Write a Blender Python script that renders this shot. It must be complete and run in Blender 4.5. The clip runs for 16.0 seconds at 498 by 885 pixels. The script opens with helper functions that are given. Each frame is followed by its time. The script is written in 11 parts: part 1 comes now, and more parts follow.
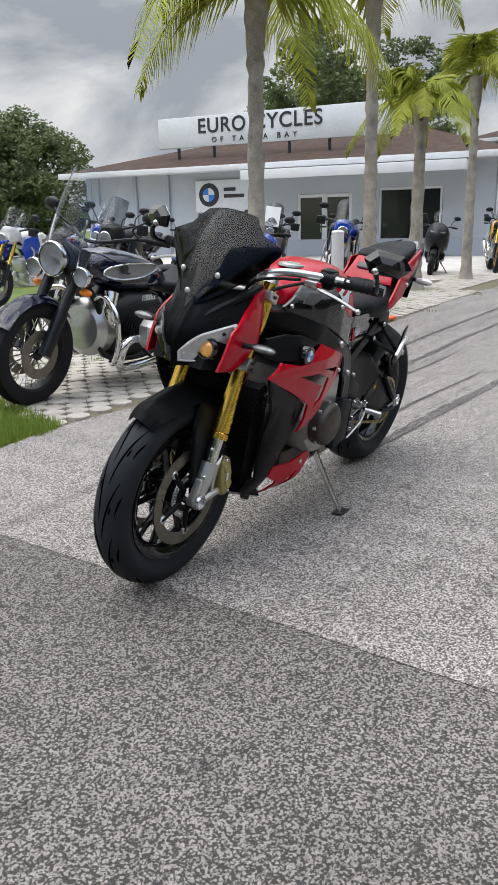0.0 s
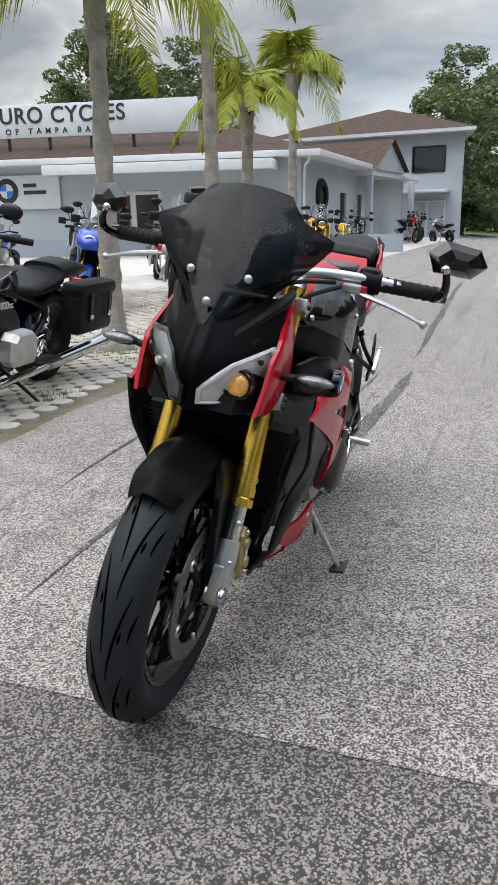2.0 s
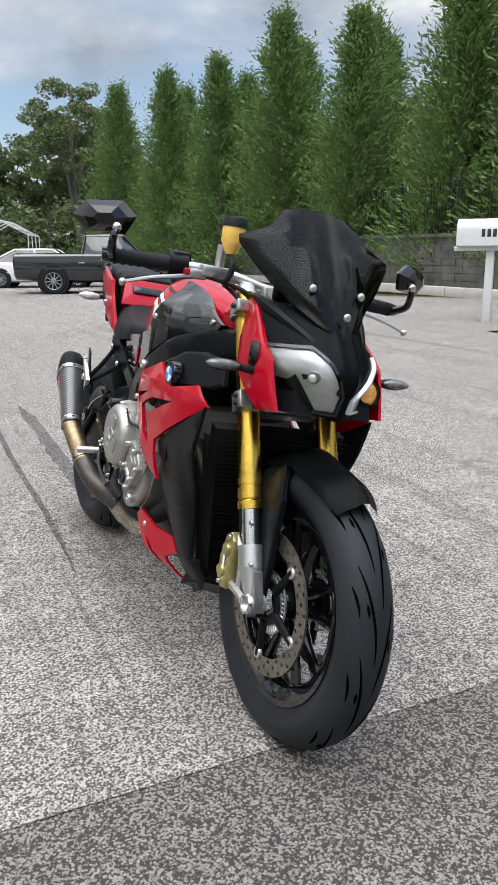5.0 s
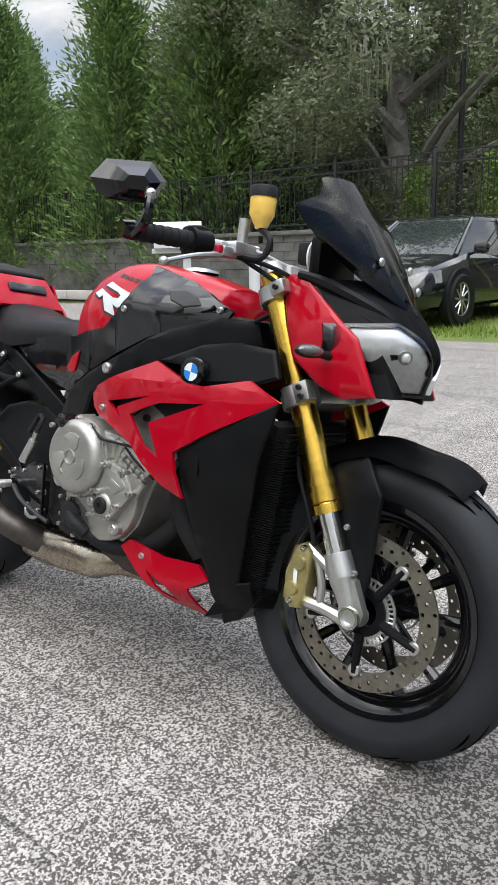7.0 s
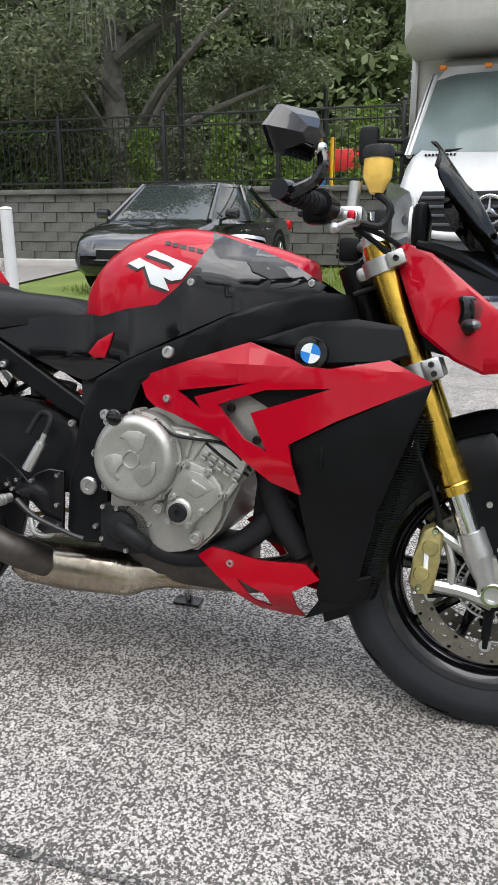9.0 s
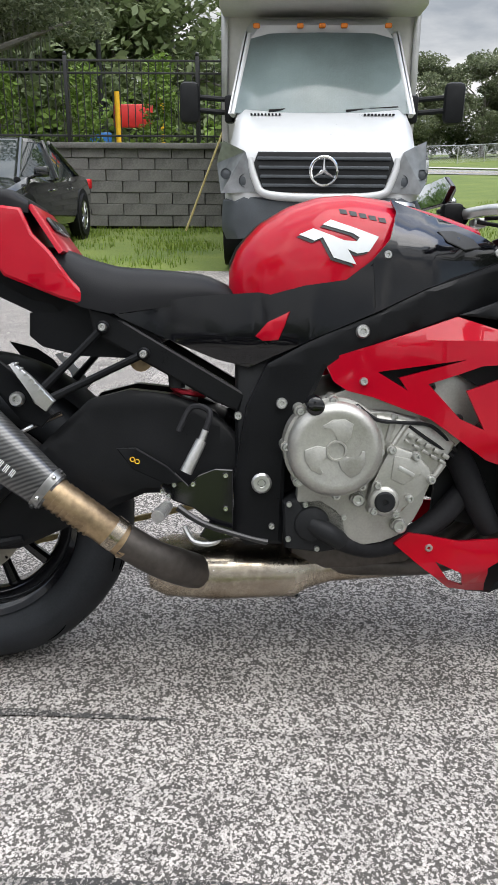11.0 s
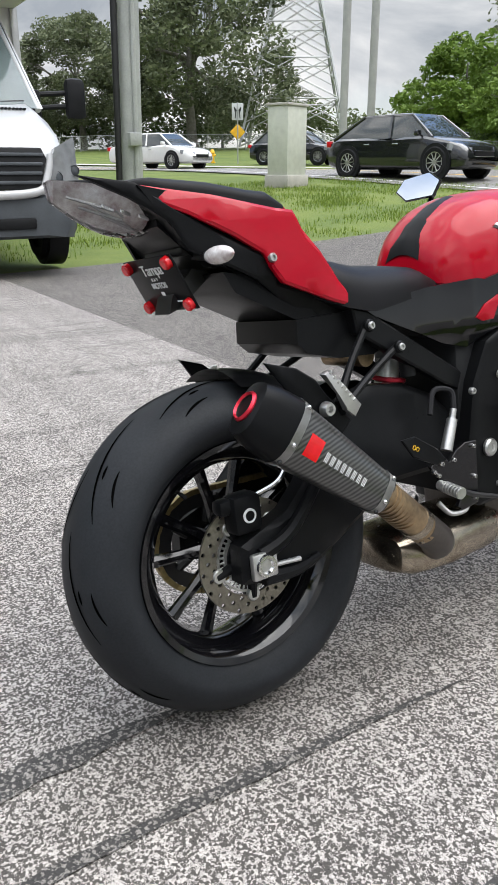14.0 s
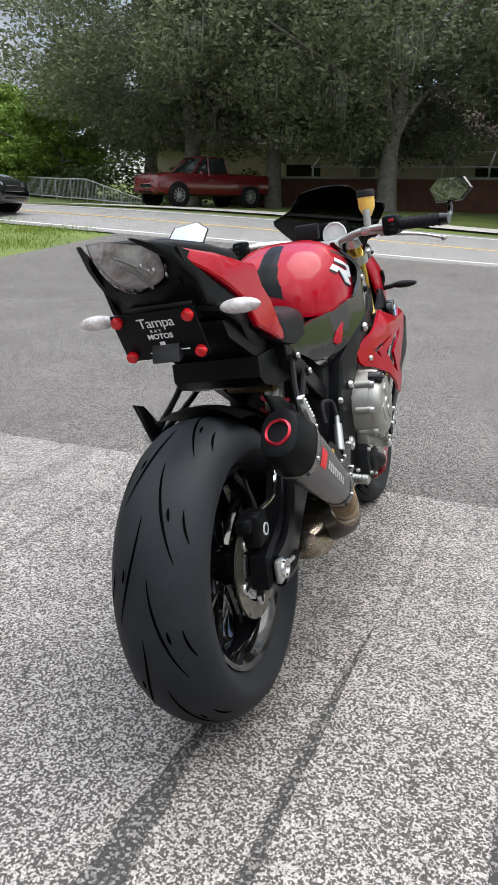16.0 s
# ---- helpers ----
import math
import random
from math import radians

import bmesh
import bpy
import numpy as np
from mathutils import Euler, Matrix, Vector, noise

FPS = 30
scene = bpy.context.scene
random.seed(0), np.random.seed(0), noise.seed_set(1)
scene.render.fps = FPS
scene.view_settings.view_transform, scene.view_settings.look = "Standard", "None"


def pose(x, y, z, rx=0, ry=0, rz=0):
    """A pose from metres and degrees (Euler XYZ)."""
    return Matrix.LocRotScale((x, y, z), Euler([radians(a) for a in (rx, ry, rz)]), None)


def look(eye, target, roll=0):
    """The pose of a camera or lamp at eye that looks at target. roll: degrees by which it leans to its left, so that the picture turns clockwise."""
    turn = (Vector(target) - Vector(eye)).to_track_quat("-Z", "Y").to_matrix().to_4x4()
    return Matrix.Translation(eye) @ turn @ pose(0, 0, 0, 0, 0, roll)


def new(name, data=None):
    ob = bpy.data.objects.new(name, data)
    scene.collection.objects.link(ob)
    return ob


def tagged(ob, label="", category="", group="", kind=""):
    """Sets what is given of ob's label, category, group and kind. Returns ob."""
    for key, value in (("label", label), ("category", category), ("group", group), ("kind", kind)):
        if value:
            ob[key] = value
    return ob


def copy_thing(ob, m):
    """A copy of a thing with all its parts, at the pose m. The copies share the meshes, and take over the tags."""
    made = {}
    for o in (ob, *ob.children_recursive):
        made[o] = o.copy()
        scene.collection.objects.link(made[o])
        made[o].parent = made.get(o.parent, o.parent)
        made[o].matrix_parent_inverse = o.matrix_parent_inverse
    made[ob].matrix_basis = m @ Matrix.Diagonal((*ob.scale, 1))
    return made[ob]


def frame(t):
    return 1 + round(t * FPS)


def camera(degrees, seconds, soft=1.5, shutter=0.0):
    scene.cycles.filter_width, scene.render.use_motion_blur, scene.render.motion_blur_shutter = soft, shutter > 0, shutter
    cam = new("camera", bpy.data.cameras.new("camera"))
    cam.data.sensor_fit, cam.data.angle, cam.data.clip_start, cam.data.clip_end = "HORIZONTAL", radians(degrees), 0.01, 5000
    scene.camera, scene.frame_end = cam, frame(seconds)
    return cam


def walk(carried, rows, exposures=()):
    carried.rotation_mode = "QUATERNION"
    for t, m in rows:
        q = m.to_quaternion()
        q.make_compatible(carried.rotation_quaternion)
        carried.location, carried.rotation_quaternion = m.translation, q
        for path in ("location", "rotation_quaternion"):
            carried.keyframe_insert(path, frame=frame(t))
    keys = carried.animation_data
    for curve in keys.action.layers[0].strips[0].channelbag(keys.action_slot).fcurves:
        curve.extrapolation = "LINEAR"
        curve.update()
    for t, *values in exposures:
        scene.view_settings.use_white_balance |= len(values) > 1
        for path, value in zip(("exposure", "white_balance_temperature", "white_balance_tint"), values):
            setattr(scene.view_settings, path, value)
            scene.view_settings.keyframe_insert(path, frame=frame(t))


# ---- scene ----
cam = camera(36.4, 16.0)
PATH = [
    (0, (3.143, 1.593, 1.083), (1.566, 0.491, 0.536), -1.2),
    (0.5, (2.988, 1.436, 1.056), (1.384, 0.376, 0.507), -1.4),
    (1, (2.846, 1.25, 1.051), (1.195, 0.263, 0.502), -1.7),
    (1.5, (2.799, 1.025, 1.053), (1.068, 0.195, 0.49), -1.2),
    (2, (2.821, 0.785, 1.06), (1.017, 0.125, 0.502), -1.2),
    (2.5, (2.834, 0.584, 1.043), (0.964, 0.141, 0.492), -1.1),
    (3, (2.856, 0.353, 1.067), (0.944, 0.144, 0.52), -0.8),
    (3.5, (2.921, 0.116, 1.059), (0.997, 0.149, 0.513), -0.8),
    (3.7, (2.958, 0.011, 1.065), (1.038, 0.143, 0.52), -0.6),
    (5.8, (2.577, -0.947, 1.007), (1.017, 0.211, 0.534), -1.3),
    (6, (2.509, -0.987, 0.996), (1.001, 0.237, 0.519), -1.6),
    (6.5, (2.308, -1.084, 1.001), (0.936, 0.291, 0.526), -1.5),
    (7, (2.137, -1.188, 0.994), (0.899, 0.307, 0.513), -1.4),
    (7.5, (1.962, -1.34, 1.009), (0.87, 0.262, 0.519), -1.2),
    (8, (1.776, -1.381, 1.007), (0.854, 0.315, 0.484), -1.2),
    (8.2, (1.686, -1.385, 1.007), (0.834, 0.345, 0.476), -1.0),
    (10.3, (0.865, -1.474, 1.023), (0.699, 0.412, 0.377), 0.6),
    (10.5, (0.77, -1.454, 1.025), (0.656, 0.432, 0.37), 0.6),
    (11, (0.562, -1.425, 1.021), (0.569, 0.458, 0.349), 0.4),
    (11.5, (0.364, -1.414, 1.024), (0.477, 0.462, 0.338), 0.1),
    (12, (0.17, -1.339, 1.009), (0.394, 0.523, 0.312), -0.0),
    (12.5, (-0.05, -1.233, 1.024), (0.313, 0.604, 0.32), -0.2),
    (13, (-0.252, -1.163, 1.024), (0.305, 0.622, 0.313), -0.2),
    (13.5, (-0.508, -1.127, 1.039), (0.281, 0.572, 0.337), -0.2),
    (14, (-0.693, -1.069, 1.025), (0.347, 0.498, 0.344), -0.1),
    (14.5, (-0.909, -0.976, 1.047), (0.376, 0.406, 0.385), 0.2),
    (15, (-1.095, -0.873, 1.061), (0.403, 0.291, 0.427), 0.7),
    (15.5, (-1.27, -0.721, 1.077), (0.394, 0.201, 0.463), 1.2),
    (16, (-1.351, -0.531, 1.071), (0.428, 0.16, 0.473), 1.2),
]
EXPOSURES = [(0, 0.18), (3.5, 0.2), (6, 0.4), (16, 0.4)]
walk(cam, [(t, look(eye, target, roll)) for t, eye, target, roll in PATH], EXPOSURES)

# ---- light: bright overcast sky with broken cloud, a veiled sun ----
SUN_EL, SUN_AZ = radians(72), radians(-40)
world = bpy.data.worlds.new("overcast_sky")
scene.world = world
world.use_nodes = True
wn, wl = world.node_tree.nodes, world.node_tree.links
wn.clear()
w_out, w_bg = wn.new("ShaderNodeOutputWorld"), wn.new("ShaderNodeBackground")
w_sky = wn.new("ShaderNodeTexSky")
w_sky.sky_type, w_sky.sun_disc = "NISHITA", False
w_sky.sun_elevation, w_sky.sun_rotation = SUN_EL, radians(90) - SUN_AZ
w_co, w_map = wn.new("ShaderNodeTexCoord"), wn.new("ShaderNodeMapping")
w_map.inputs["Scale"].default_value = (1.0, 1.0, 2.6)
w_map.inputs["Location"].default_value = (3.4, 1.2, 0.35)
w_big, w_small = wn.new("ShaderNodeTexNoise"), wn.new("ShaderNodeTexNoise")
w_big.inputs["Scale"].default_value, w_big.inputs["Detail"].default_value = 3.1, 10.0
w_big.inputs["Roughness"].default_value, w_big.inputs["Distortion"].default_value = 0.56, 0.4
w_small.inputs["Scale"].default_value, w_small.inputs["Detail"].default_value = 1.1, 4.0
w_ramp, w_cover = wn.new("ShaderNodeValToRGB"), wn.new("ShaderNodeValToRGB")
w_ramp.color_ramp.elements[0].position, w_ramp.color_ramp.elements[0].color = 0.38, (2.6, 2.85, 3.2, 1)
w_ramp.color_ramp.elements[1].position, w_ramp.color_ramp.elements[1].color = 0.63, (6.9, 6.85, 6.8, 1)
mid = w_ramp.color_ramp.elements.new(0.5)
mid.color = (4.3, 4.45, 4.65, 1)
w_cover.color_ramp.elements[0].position, w_cover.color_ramp.elements[1].position = 0.34, 0.5
w_mix = wn.new("ShaderNodeMix")
w_mix.data_type = "RGBA"
w_bg.inputs["Strength"].default_value = 0.118
wl.new(w_co.outputs["Generated"], w_map.inputs["Vector"])
wl.new(w_map.outputs["Vector"], w_big.inputs["Vector"])
wl.new(w_map.outputs["Vector"], w_small.inputs["Vector"])
wl.new(w_big.outputs["Fac"], w_ramp.inputs["Fac"])
wl.new(w_small.outputs["Fac"], w_cover.inputs["Fac"])
wl.new(w_cover.outputs["Color"], w_mix.inputs["Factor"])
wl.new(w_sky.outputs["Color"], w_mix.inputs["A"])
wl.new(w_ramp.outputs["Color"], w_mix.inputs["B"])
# an overcast sky brightens from the horizon towards the zenith
w_sep, w_lift, w_gain = wn.new("ShaderNodeSeparateXYZ"), wn.new("ShaderNodeMapRange"), wn.new("ShaderNodeVectorMath")
w_lift.interpolation_type = "SMOOTHSTEP"
for key, value in (("From Min", 0.2), ("From Max", 0.95), ("To Min", 1.0), ("To Max", 3.8)):
    w_lift.inputs[key].default_value = value
w_gain.operation = "SCALE"
wl.new(w_co.outputs["Generated"], w_sep.inputs[0])
wl.new(w_sep.outputs["Z"], w_lift.inputs["Value"])
wl.new(w_mix.outputs["Result"], w_gain.inputs[0])
wl.new(w_lift.outputs[0], w_gain.inputs["Scale"])
wl.new(w_gain.outputs[0], w_bg.inputs["Color"])
wl.new(w_bg.outputs["Background"], w_out.inputs["Surface"])

sun = new("sun", bpy.data.lights.new("sun", "SUN"))
sun.data.energy, sun.data.angle, sun.data.color = 2.1, radians(60), (1.0, 0.99, 0.98)
sun.matrix_world = look((0, 0, 30), (-math.cos(SUN_EL) * math.cos(SUN_AZ), -math.cos(SUN_EL) * math.sin(SUN_AZ), 30 - math.sin(SUN_EL)))

# ---- small builders ----
def smooth(a, b, x):
    k = min(1.0, max(0.0, (x - a) / (b - a)))
    return k * k * (3 - 2 * k)


def material(name, color, rough=0.5, metal=0.0, var=0.12, scale=6.0, fine=80.0, bump=0.0, coat=0.0, color2=None, spec=0.5, rvar=0.08, glow=None):
    """A surface with variation at two scales, in metres of its object."""
    m = bpy.data.materials.new(name)
    m.use_nodes = True
    n, l = m.node_tree.nodes, m.node_tree.links
    b = n["Principled BSDF"]
    co = n.new("ShaderNodeTexCoord")
    big, small, mix, add = n.new("ShaderNodeTexNoise"), n.new("ShaderNodeTexNoise"), n.new("ShaderNodeMix"), n.new("ShaderNodeMath")
    big.inputs["Scale"].default_value, small.inputs["Scale"].default_value = scale, fine
    big.inputs["Detail"].default_value = small.inputs["Detail"].default_value = 4.0
    for t in (big, small):
        l.new(co.outputs["Object"], t.inputs["Vector"])
    add.operation, add.use_clamp = "MULTIPLY_ADD", True
    l.new(big.outputs["Fac"], add.inputs[0])
    add.inputs[1].default_value = 0.65
    half = n.new("ShaderNodeMath")
    half.operation = "MULTIPLY"
    half.inputs[1].default_value = 0.35
    l.new(small.outputs["Fac"], half.inputs[0])
    l.new(half.outputs[0], add.inputs[2])
    ramp = n.new("ShaderNodeMapRange")
    ramp.inputs["From Min"].default_value, ramp.inputs["From Max"].default_value = 0.3, 0.7
    l.new(add.outputs[0], ramp.inputs["Value"])
    mix.data_type = "RGBA"
    c2 = color2 or tuple(c * (1 + 2 * var) for c in color)
    mix.inputs["A"].default_value = (*[c * (1 - var) for c in color], 1)
    mix.inputs["B"].default_value = (*c2, 1)
    l.new(ramp.outputs[0], mix.inputs["Factor"])
    l.new(mix.outputs["Result"], b.inputs["Base Color"])
    rr = n.new("ShaderNodeMapRange")
    rr.inputs["To Min"].default_value, rr.inputs["To Max"].default_value = max(0.02, rough - rvar), min(1, rough + rvar)
    l.new(add.outputs[0], rr.inputs["Value"])
    l.new(rr.outputs[0], b.inputs["Roughness"])
    b.inputs["Metallic"].default_value = metal
    b.inputs["Specular IOR Level"].default_value = spec
    b.inputs["Coat Weight"].default_value = coat
    b.inputs["Coat Roughness"].default_value = 0.04
    if bump:
        bp = n.new("ShaderNodeBump")
        bp.inputs["Strength"].default_value, bp.inputs["Distance"].default_value = 0.6, bump
        l.new(small.outputs["Fac"], bp.inputs["Height"])
        l.new(bp.outputs["Normal"], b.inputs["Normal"])
    if glow:
        b.inputs["Emission Color"].default_value, b.inputs["Emission Strength"].default_value = (*glow[:3], 1), glow[3]
    return m


def clear(name, color, rough=0.02, ior=1.45, alpha=None):
    """Clear or tinted plastic and glass."""
    m = bpy.data.materials.new(name)
    m.use_nodes = True
    n, l = m.node_tree.nodes, m.node_tree.links
    b, out = n["Principled BSDF"], n["Material Output"]
    tr, gl, mix, fr = n.new("ShaderNodeBsdfTransparent"), n.new("ShaderNodeBsdfGlossy"), n.new("ShaderNodeMixShader"), n.new("ShaderNodeFresnel")
    n.remove(b)
    tr.inputs["Color"].default_value = (*color, 1)
    gl.inputs["Roughness"].default_value = rough
    fr.inputs["IOR"].default_value = ior
    l.new(fr.outputs[0], mix.inputs[0])
    l.new(tr.outputs[0], mix.inputs[1])
    l.new(gl.outputs[0], mix.inputs[2])
    l.new(mix.outputs[0], out.inputs["Surface"])
    return m


def part(name, bm, mat, parent=None, label="", angle=38, kind=""):
    """Links a bmesh as one mesh object under its parent."""
    me = bpy.data.meshes.new(name)
    bmesh.ops.recalc_face_normals(bm, faces=bm.faces)
    bm.to_mesh(me)
    bm.free()
    for m in mat if isinstance(mat, (list, tuple)) else [mat]:
        me.materials.append(m)
    me.polygons.foreach_set("use_smooth", [True] * len(me.polygons))
    me.set_sharp_from_angle(angle=radians(angle))
    ob = new(name, me)
    ob.parent = parent
    return tagged(ob, label, kind=kind)


def thing(name, m, label, category, group="", kind=""):
    """An empty at the base of a thing, to hold its parts."""
    ob = new(name)
    ob.matrix_world = m
    ob.empty_display_size = 0.1
    return tagged(ob, label, category, group, kind)


def box(bm, c, s, bevel=0.0, m=None, seg=2):
    made = bmesh.ops.create_cube(bm, size=1.0, matrix=(m or Matrix()) @ Matrix.LocRotScale(c, None, s))
    if bevel:
        edges = list({e for v in made["verts"] for e in v.link_edges})
        bmesh.ops.bevel(bm, geom=edges, offset=bevel, segments=seg, affect="EDGES", profile=0.5)
    return bm


def rod(bm, a, b, r, r2=None, n=12, cap=True):
    """A round bar from a to b."""
    a, b = Vector(a), Vector(b)
    d = b - a
    m = Matrix.Translation((a + b) / 2) @ d.to_track_quat("Z", "Y").to_matrix().to_4x4()
    bmesh.ops.create_cone(bm, cap_ends=cap, segments=n, radius1=r, radius2=r if r2 is None else r2, depth=d.length, matrix=m)
    return bm


def pipe(bm, pts, r, n=10, sub=5, cap=True, flat=None):
    """A tube along a smooth curve through pts; r is one radius or one for each point; flat squeezes it along z."""
    pts = [Vector(p) for p in pts]
    rs = list(r) if isinstance(r, (list, tuple)) else [r] * len(pts)
    path, rad = [], []
    for i in range(len(pts) - 1):
        p0, p1, p2, p3 = pts[max(0, i - 1)], pts[i], pts[i + 1], pts[min(len(pts) - 1, i + 2)]
        for k in range(sub):
            t = k / sub
            path.append(0.5 * (2 * p1 + (p2 - p0) * t + (2 * p0 - 5 * p1 + 4 * p2 - p3) * t * t + (3 * p1 - p0 - 3 * p2 + p3) * t ** 3))
            rad.append(rs[i] + (rs[i + 1] - rs[i]) * t)
    path.append(pts[-1]), rad.append(rs[-1])
    up, rings = Vector((0.123, 0.31, 0.94)), []
    for i, p in enumerate(path):
        d = (path[min(i + 1, len(path) - 1)] - path[max(i - 1, 0)]).normalized()
        side = d.cross(up)
        side = side.normalized() if side.length > 1e-4 else Vector((1, 0, 0))
        up = side.cross(d).normalized()
        rings.append([bm.verts.new(p + rad[i] * (math.cos(a) * side + math.sin(a) * up * (flat or 1))) for a in [2 * math.pi * k / n for k in range(n)]])
    skin(bm, rings, True)
    if cap:
        bm.faces.new(rings[0][::-1]), bm.faces.new(rings[-1])
    return bm


def skin(bm, rings, closed=False):
    """Quads between rows of vertices."""
    for a, b in zip(rings, rings[1:]):
        for i in range(len(a) if closed else len(a) - 1):
            j = (i + 1) % len(a)
            if len({a[i], a[j], b[j], b[i]}) == 4:
                bm.faces.new((a[i], a[j], b[j], b[i]))


def loft(bm, sections, closed=True, cap=True):
    """A skin over rows of points."""
    rings = [[bm.verts.new(p) for p in s] for s in sections]
    skin(bm, rings, closed)
    if cap and closed:
        bm.faces.new(rings[0][::-1]), bm.faces.new(rings[-1])
    return bm


def lathe(bm, profile, m=None, n=48, closed=False):
    """Turns (radius, along) pairs round the local y axis."""
    m = m or Matrix()
    rings = []
    for k in range(n):
        a = 2 * math.pi * k / n
        rings.append([bm.verts.new(m @ Vector((r * math.cos(a), y, r * math.sin(a)))) for r, y in profile])
    rings.append(rings[0])
    skin(bm, rings, closed)
    return bm


def slab(bm, outline, place, depth, bevel=0.0):
    """A plate with the given outline (u, v), laid by place(u, v, w), w from 0 to depth, with bevelled rim."""
    front, back = [bm.verts.new(place(u, v, depth)) for u, v in outline], [bm.verts.new(place(u, v, 0)) for u, v in outline]
    top = bm.faces.new(front)
    bm.faces.new(back[::-1])
    skin(bm, [back, front], True)
    if bevel:
        bmesh.ops.bevel(bm, geom=list(top.edges), offset=bevel, segments=2, affect="EDGES", profile=0.5)
    return bm


def ribbon_text(name, body, size, m, mat, parent=None, depth=0.004, stretch=1.0, bold=0.0):
    """Raised letters in the built-in font, turned into a mesh."""
    cu = bpy.data.curves.new(name, "FONT")
    cu.body, cu.size, cu.extrude, cu.align_x, cu.offset, cu.space_character = body, size, depth, "LEFT", bold, stretch
    tmp = bpy.data.objects.new(name, cu)
    scene.collection.objects.link(tmp)
    me = bpy.data.meshes.new_from_object(tmp.evaluated_get(bpy.context.evaluated_depsgraph_get()))
    bpy.data.objects.remove(tmp)
    me.materials.clear()
    me.materials.append(mat)
    # one object for each letter
    near = {v.index: v.index for v in me.vertices}

    def root(i):
        while near[i] != i:
            near[i] = near[near[i]]
            i = near[i]
        return i

    for e in me.edges:
        near[root(e.vertices[0])] = root(e.vertices[1])
    groups = {}
    for p in me.polygons:
        groups.setdefault(root(p.vertices[0]), []).append(tuple(p.vertices))
    for faces in groups.values():
        used = sorted({i for f in faces for i in f})
        at = {i: k for k, i in enumerate(used)}
        piece = bpy.data.meshes.new(name)
        piece.from_pydata([me.vertices[i].co[:] for i in used], [], [[at[i] for i in f] for f in faces])
        piece.materials.append(mat)
        ob = new(name, piece)
        ob.parent = parent
        ob.matrix_local = m

# ---- materials ----
def asphalt(name, chip, gap, mean_noise, marks, cell=165.0, worn=0.1):
    """Worn asphalt: pale stone chips in dark binder, with blotches, wheel marks and scrapes along x."""
    m = bpy.data.materials.new(name)
    m.use_nodes = True
    n, l = m.node_tree.nodes, m.node_tree.links
    b = n["Principled BSDF"]
    co = n.new("ShaderNodeTexCoord")

    def tex(kind, scale, detail=3.0, vec=None):
        t = n.new(kind)
        t.inputs["Scale"].default_value = scale
        if "Detail" in t.inputs:
            t.inputs["Detail"].default_value = detail
        l.new(vec or co.outputs["Object"], t.inputs["Vector"])
        return t

    def ranged(sock, a, b2, c=0.0, d=1.0):
        t = n.new("ShaderNodeMapRange")
        for k, v in zip(("From Min", "From Max", "To Min", "To Max"), (a, b2, c, d)):
            t.inputs[k].default_value = v
        l.new(sock, t.inputs["Value"])
        return t.outputs[0]

    def mixed(kind, fac, a, b2):
        t = n.new("ShaderNodeMix")
        t.data_type, t.blend_type = "RGBA", kind
        for k, v in (("Factor", fac), ("A", a), ("B", b2)):
            if isinstance(v, (tuple, float)):
                t.inputs[k].default_value = v if isinstance(v, float) else (*v, 1)
            else:
                l.new(v, t.inputs[k])
        return t.outputs["Result"]

    warp = tex("ShaderNodeTexNoise", 60, 2)
    off = n.new("ShaderNodeVectorMath")
    off.operation = "MULTIPLY_ADD"
    off.inputs[1].default_value = (0.003, 0.003, 0.003)
    l.new(warp.outputs["Color"], off.inputs[0])
    l.new(co.outputs["Object"], off.inputs[2])
    stones = tex("ShaderNodeTexVoronoi", cell, vec=off.outputs[0])
    edge = tex("ShaderNodeTexVoronoi", cell, vec=off.outputs[0])
    edge.feature = "DISTANCE_TO_EDGE"
    hue = n.new("ShaderNodeSeparateColor")
    l.new(stones.outputs["Color"], hue.inputs[0])
    c = mixed("MIX", ranged(hue.outputs[1], 0.0, 1.0), tuple(v * 0.6 for v in chip), chip)
    c = mixed("MIX", ranged(hue.outputs[0], 0.7, 1.0), c, tuple(min(0.85, v * 1.22) for v in chip))
    c = mixed("MIX", ranged(hue.outputs[2], 1.0 - worn, 1.04 - worn), c, tuple(v * 1.6 for v in gap))
    crack = mixed("MIX", ranged(tex("ShaderNodeTexNoise", cell * 0.16, 3).outputs["Fac"], 0.35, 0.65), (0.006, 0.006, 0.006), (0.035, 0.035, 0.035))
    rim_of = n.new("ShaderNodeMath")
    rim_of.operation, rim_of.use_clamp = "DIVIDE", True
    l.new(edge.outputs["Distance"], rim_of.inputs[0])
    l.new(crack, rim_of.inputs[1])
    c = mixed("MIX", rim_of.outputs[0], gap, c)
    pit = tex("ShaderNodeTexNoise", cell * 0.55, 3)
    c = mixed("MULTIPLY", 1.0, c, ranged(pit.outputs["Fac"], 0.2, 0.32, 0.3, 1.0))
    hole = tex("ShaderNodeTexNoise", cell * 1.5, 2)
    c = mixed("MULTIPLY", 1.0, c, ranged(hole.outputs["Fac"], 0.24, 0.38, 0.25, 1.0))
    fine = tex("ShaderNodeTexNoise", 420, 3)
    c = mixed("MULTIPLY", 0.7, c, ranged(fine.outputs["Fac"], 0.3, 0.7, 0.66, 1.22))
    grit = tex("ShaderNodeTexNoise", 28, 4)
    c = mixed("MULTIPLY", 1.0, c, ranged(grit.outputs["Fac"], 0.3, 0.7, 0.88, 1.1))
    blotch = tex("ShaderNodeTexNoise", 1.3, 6)
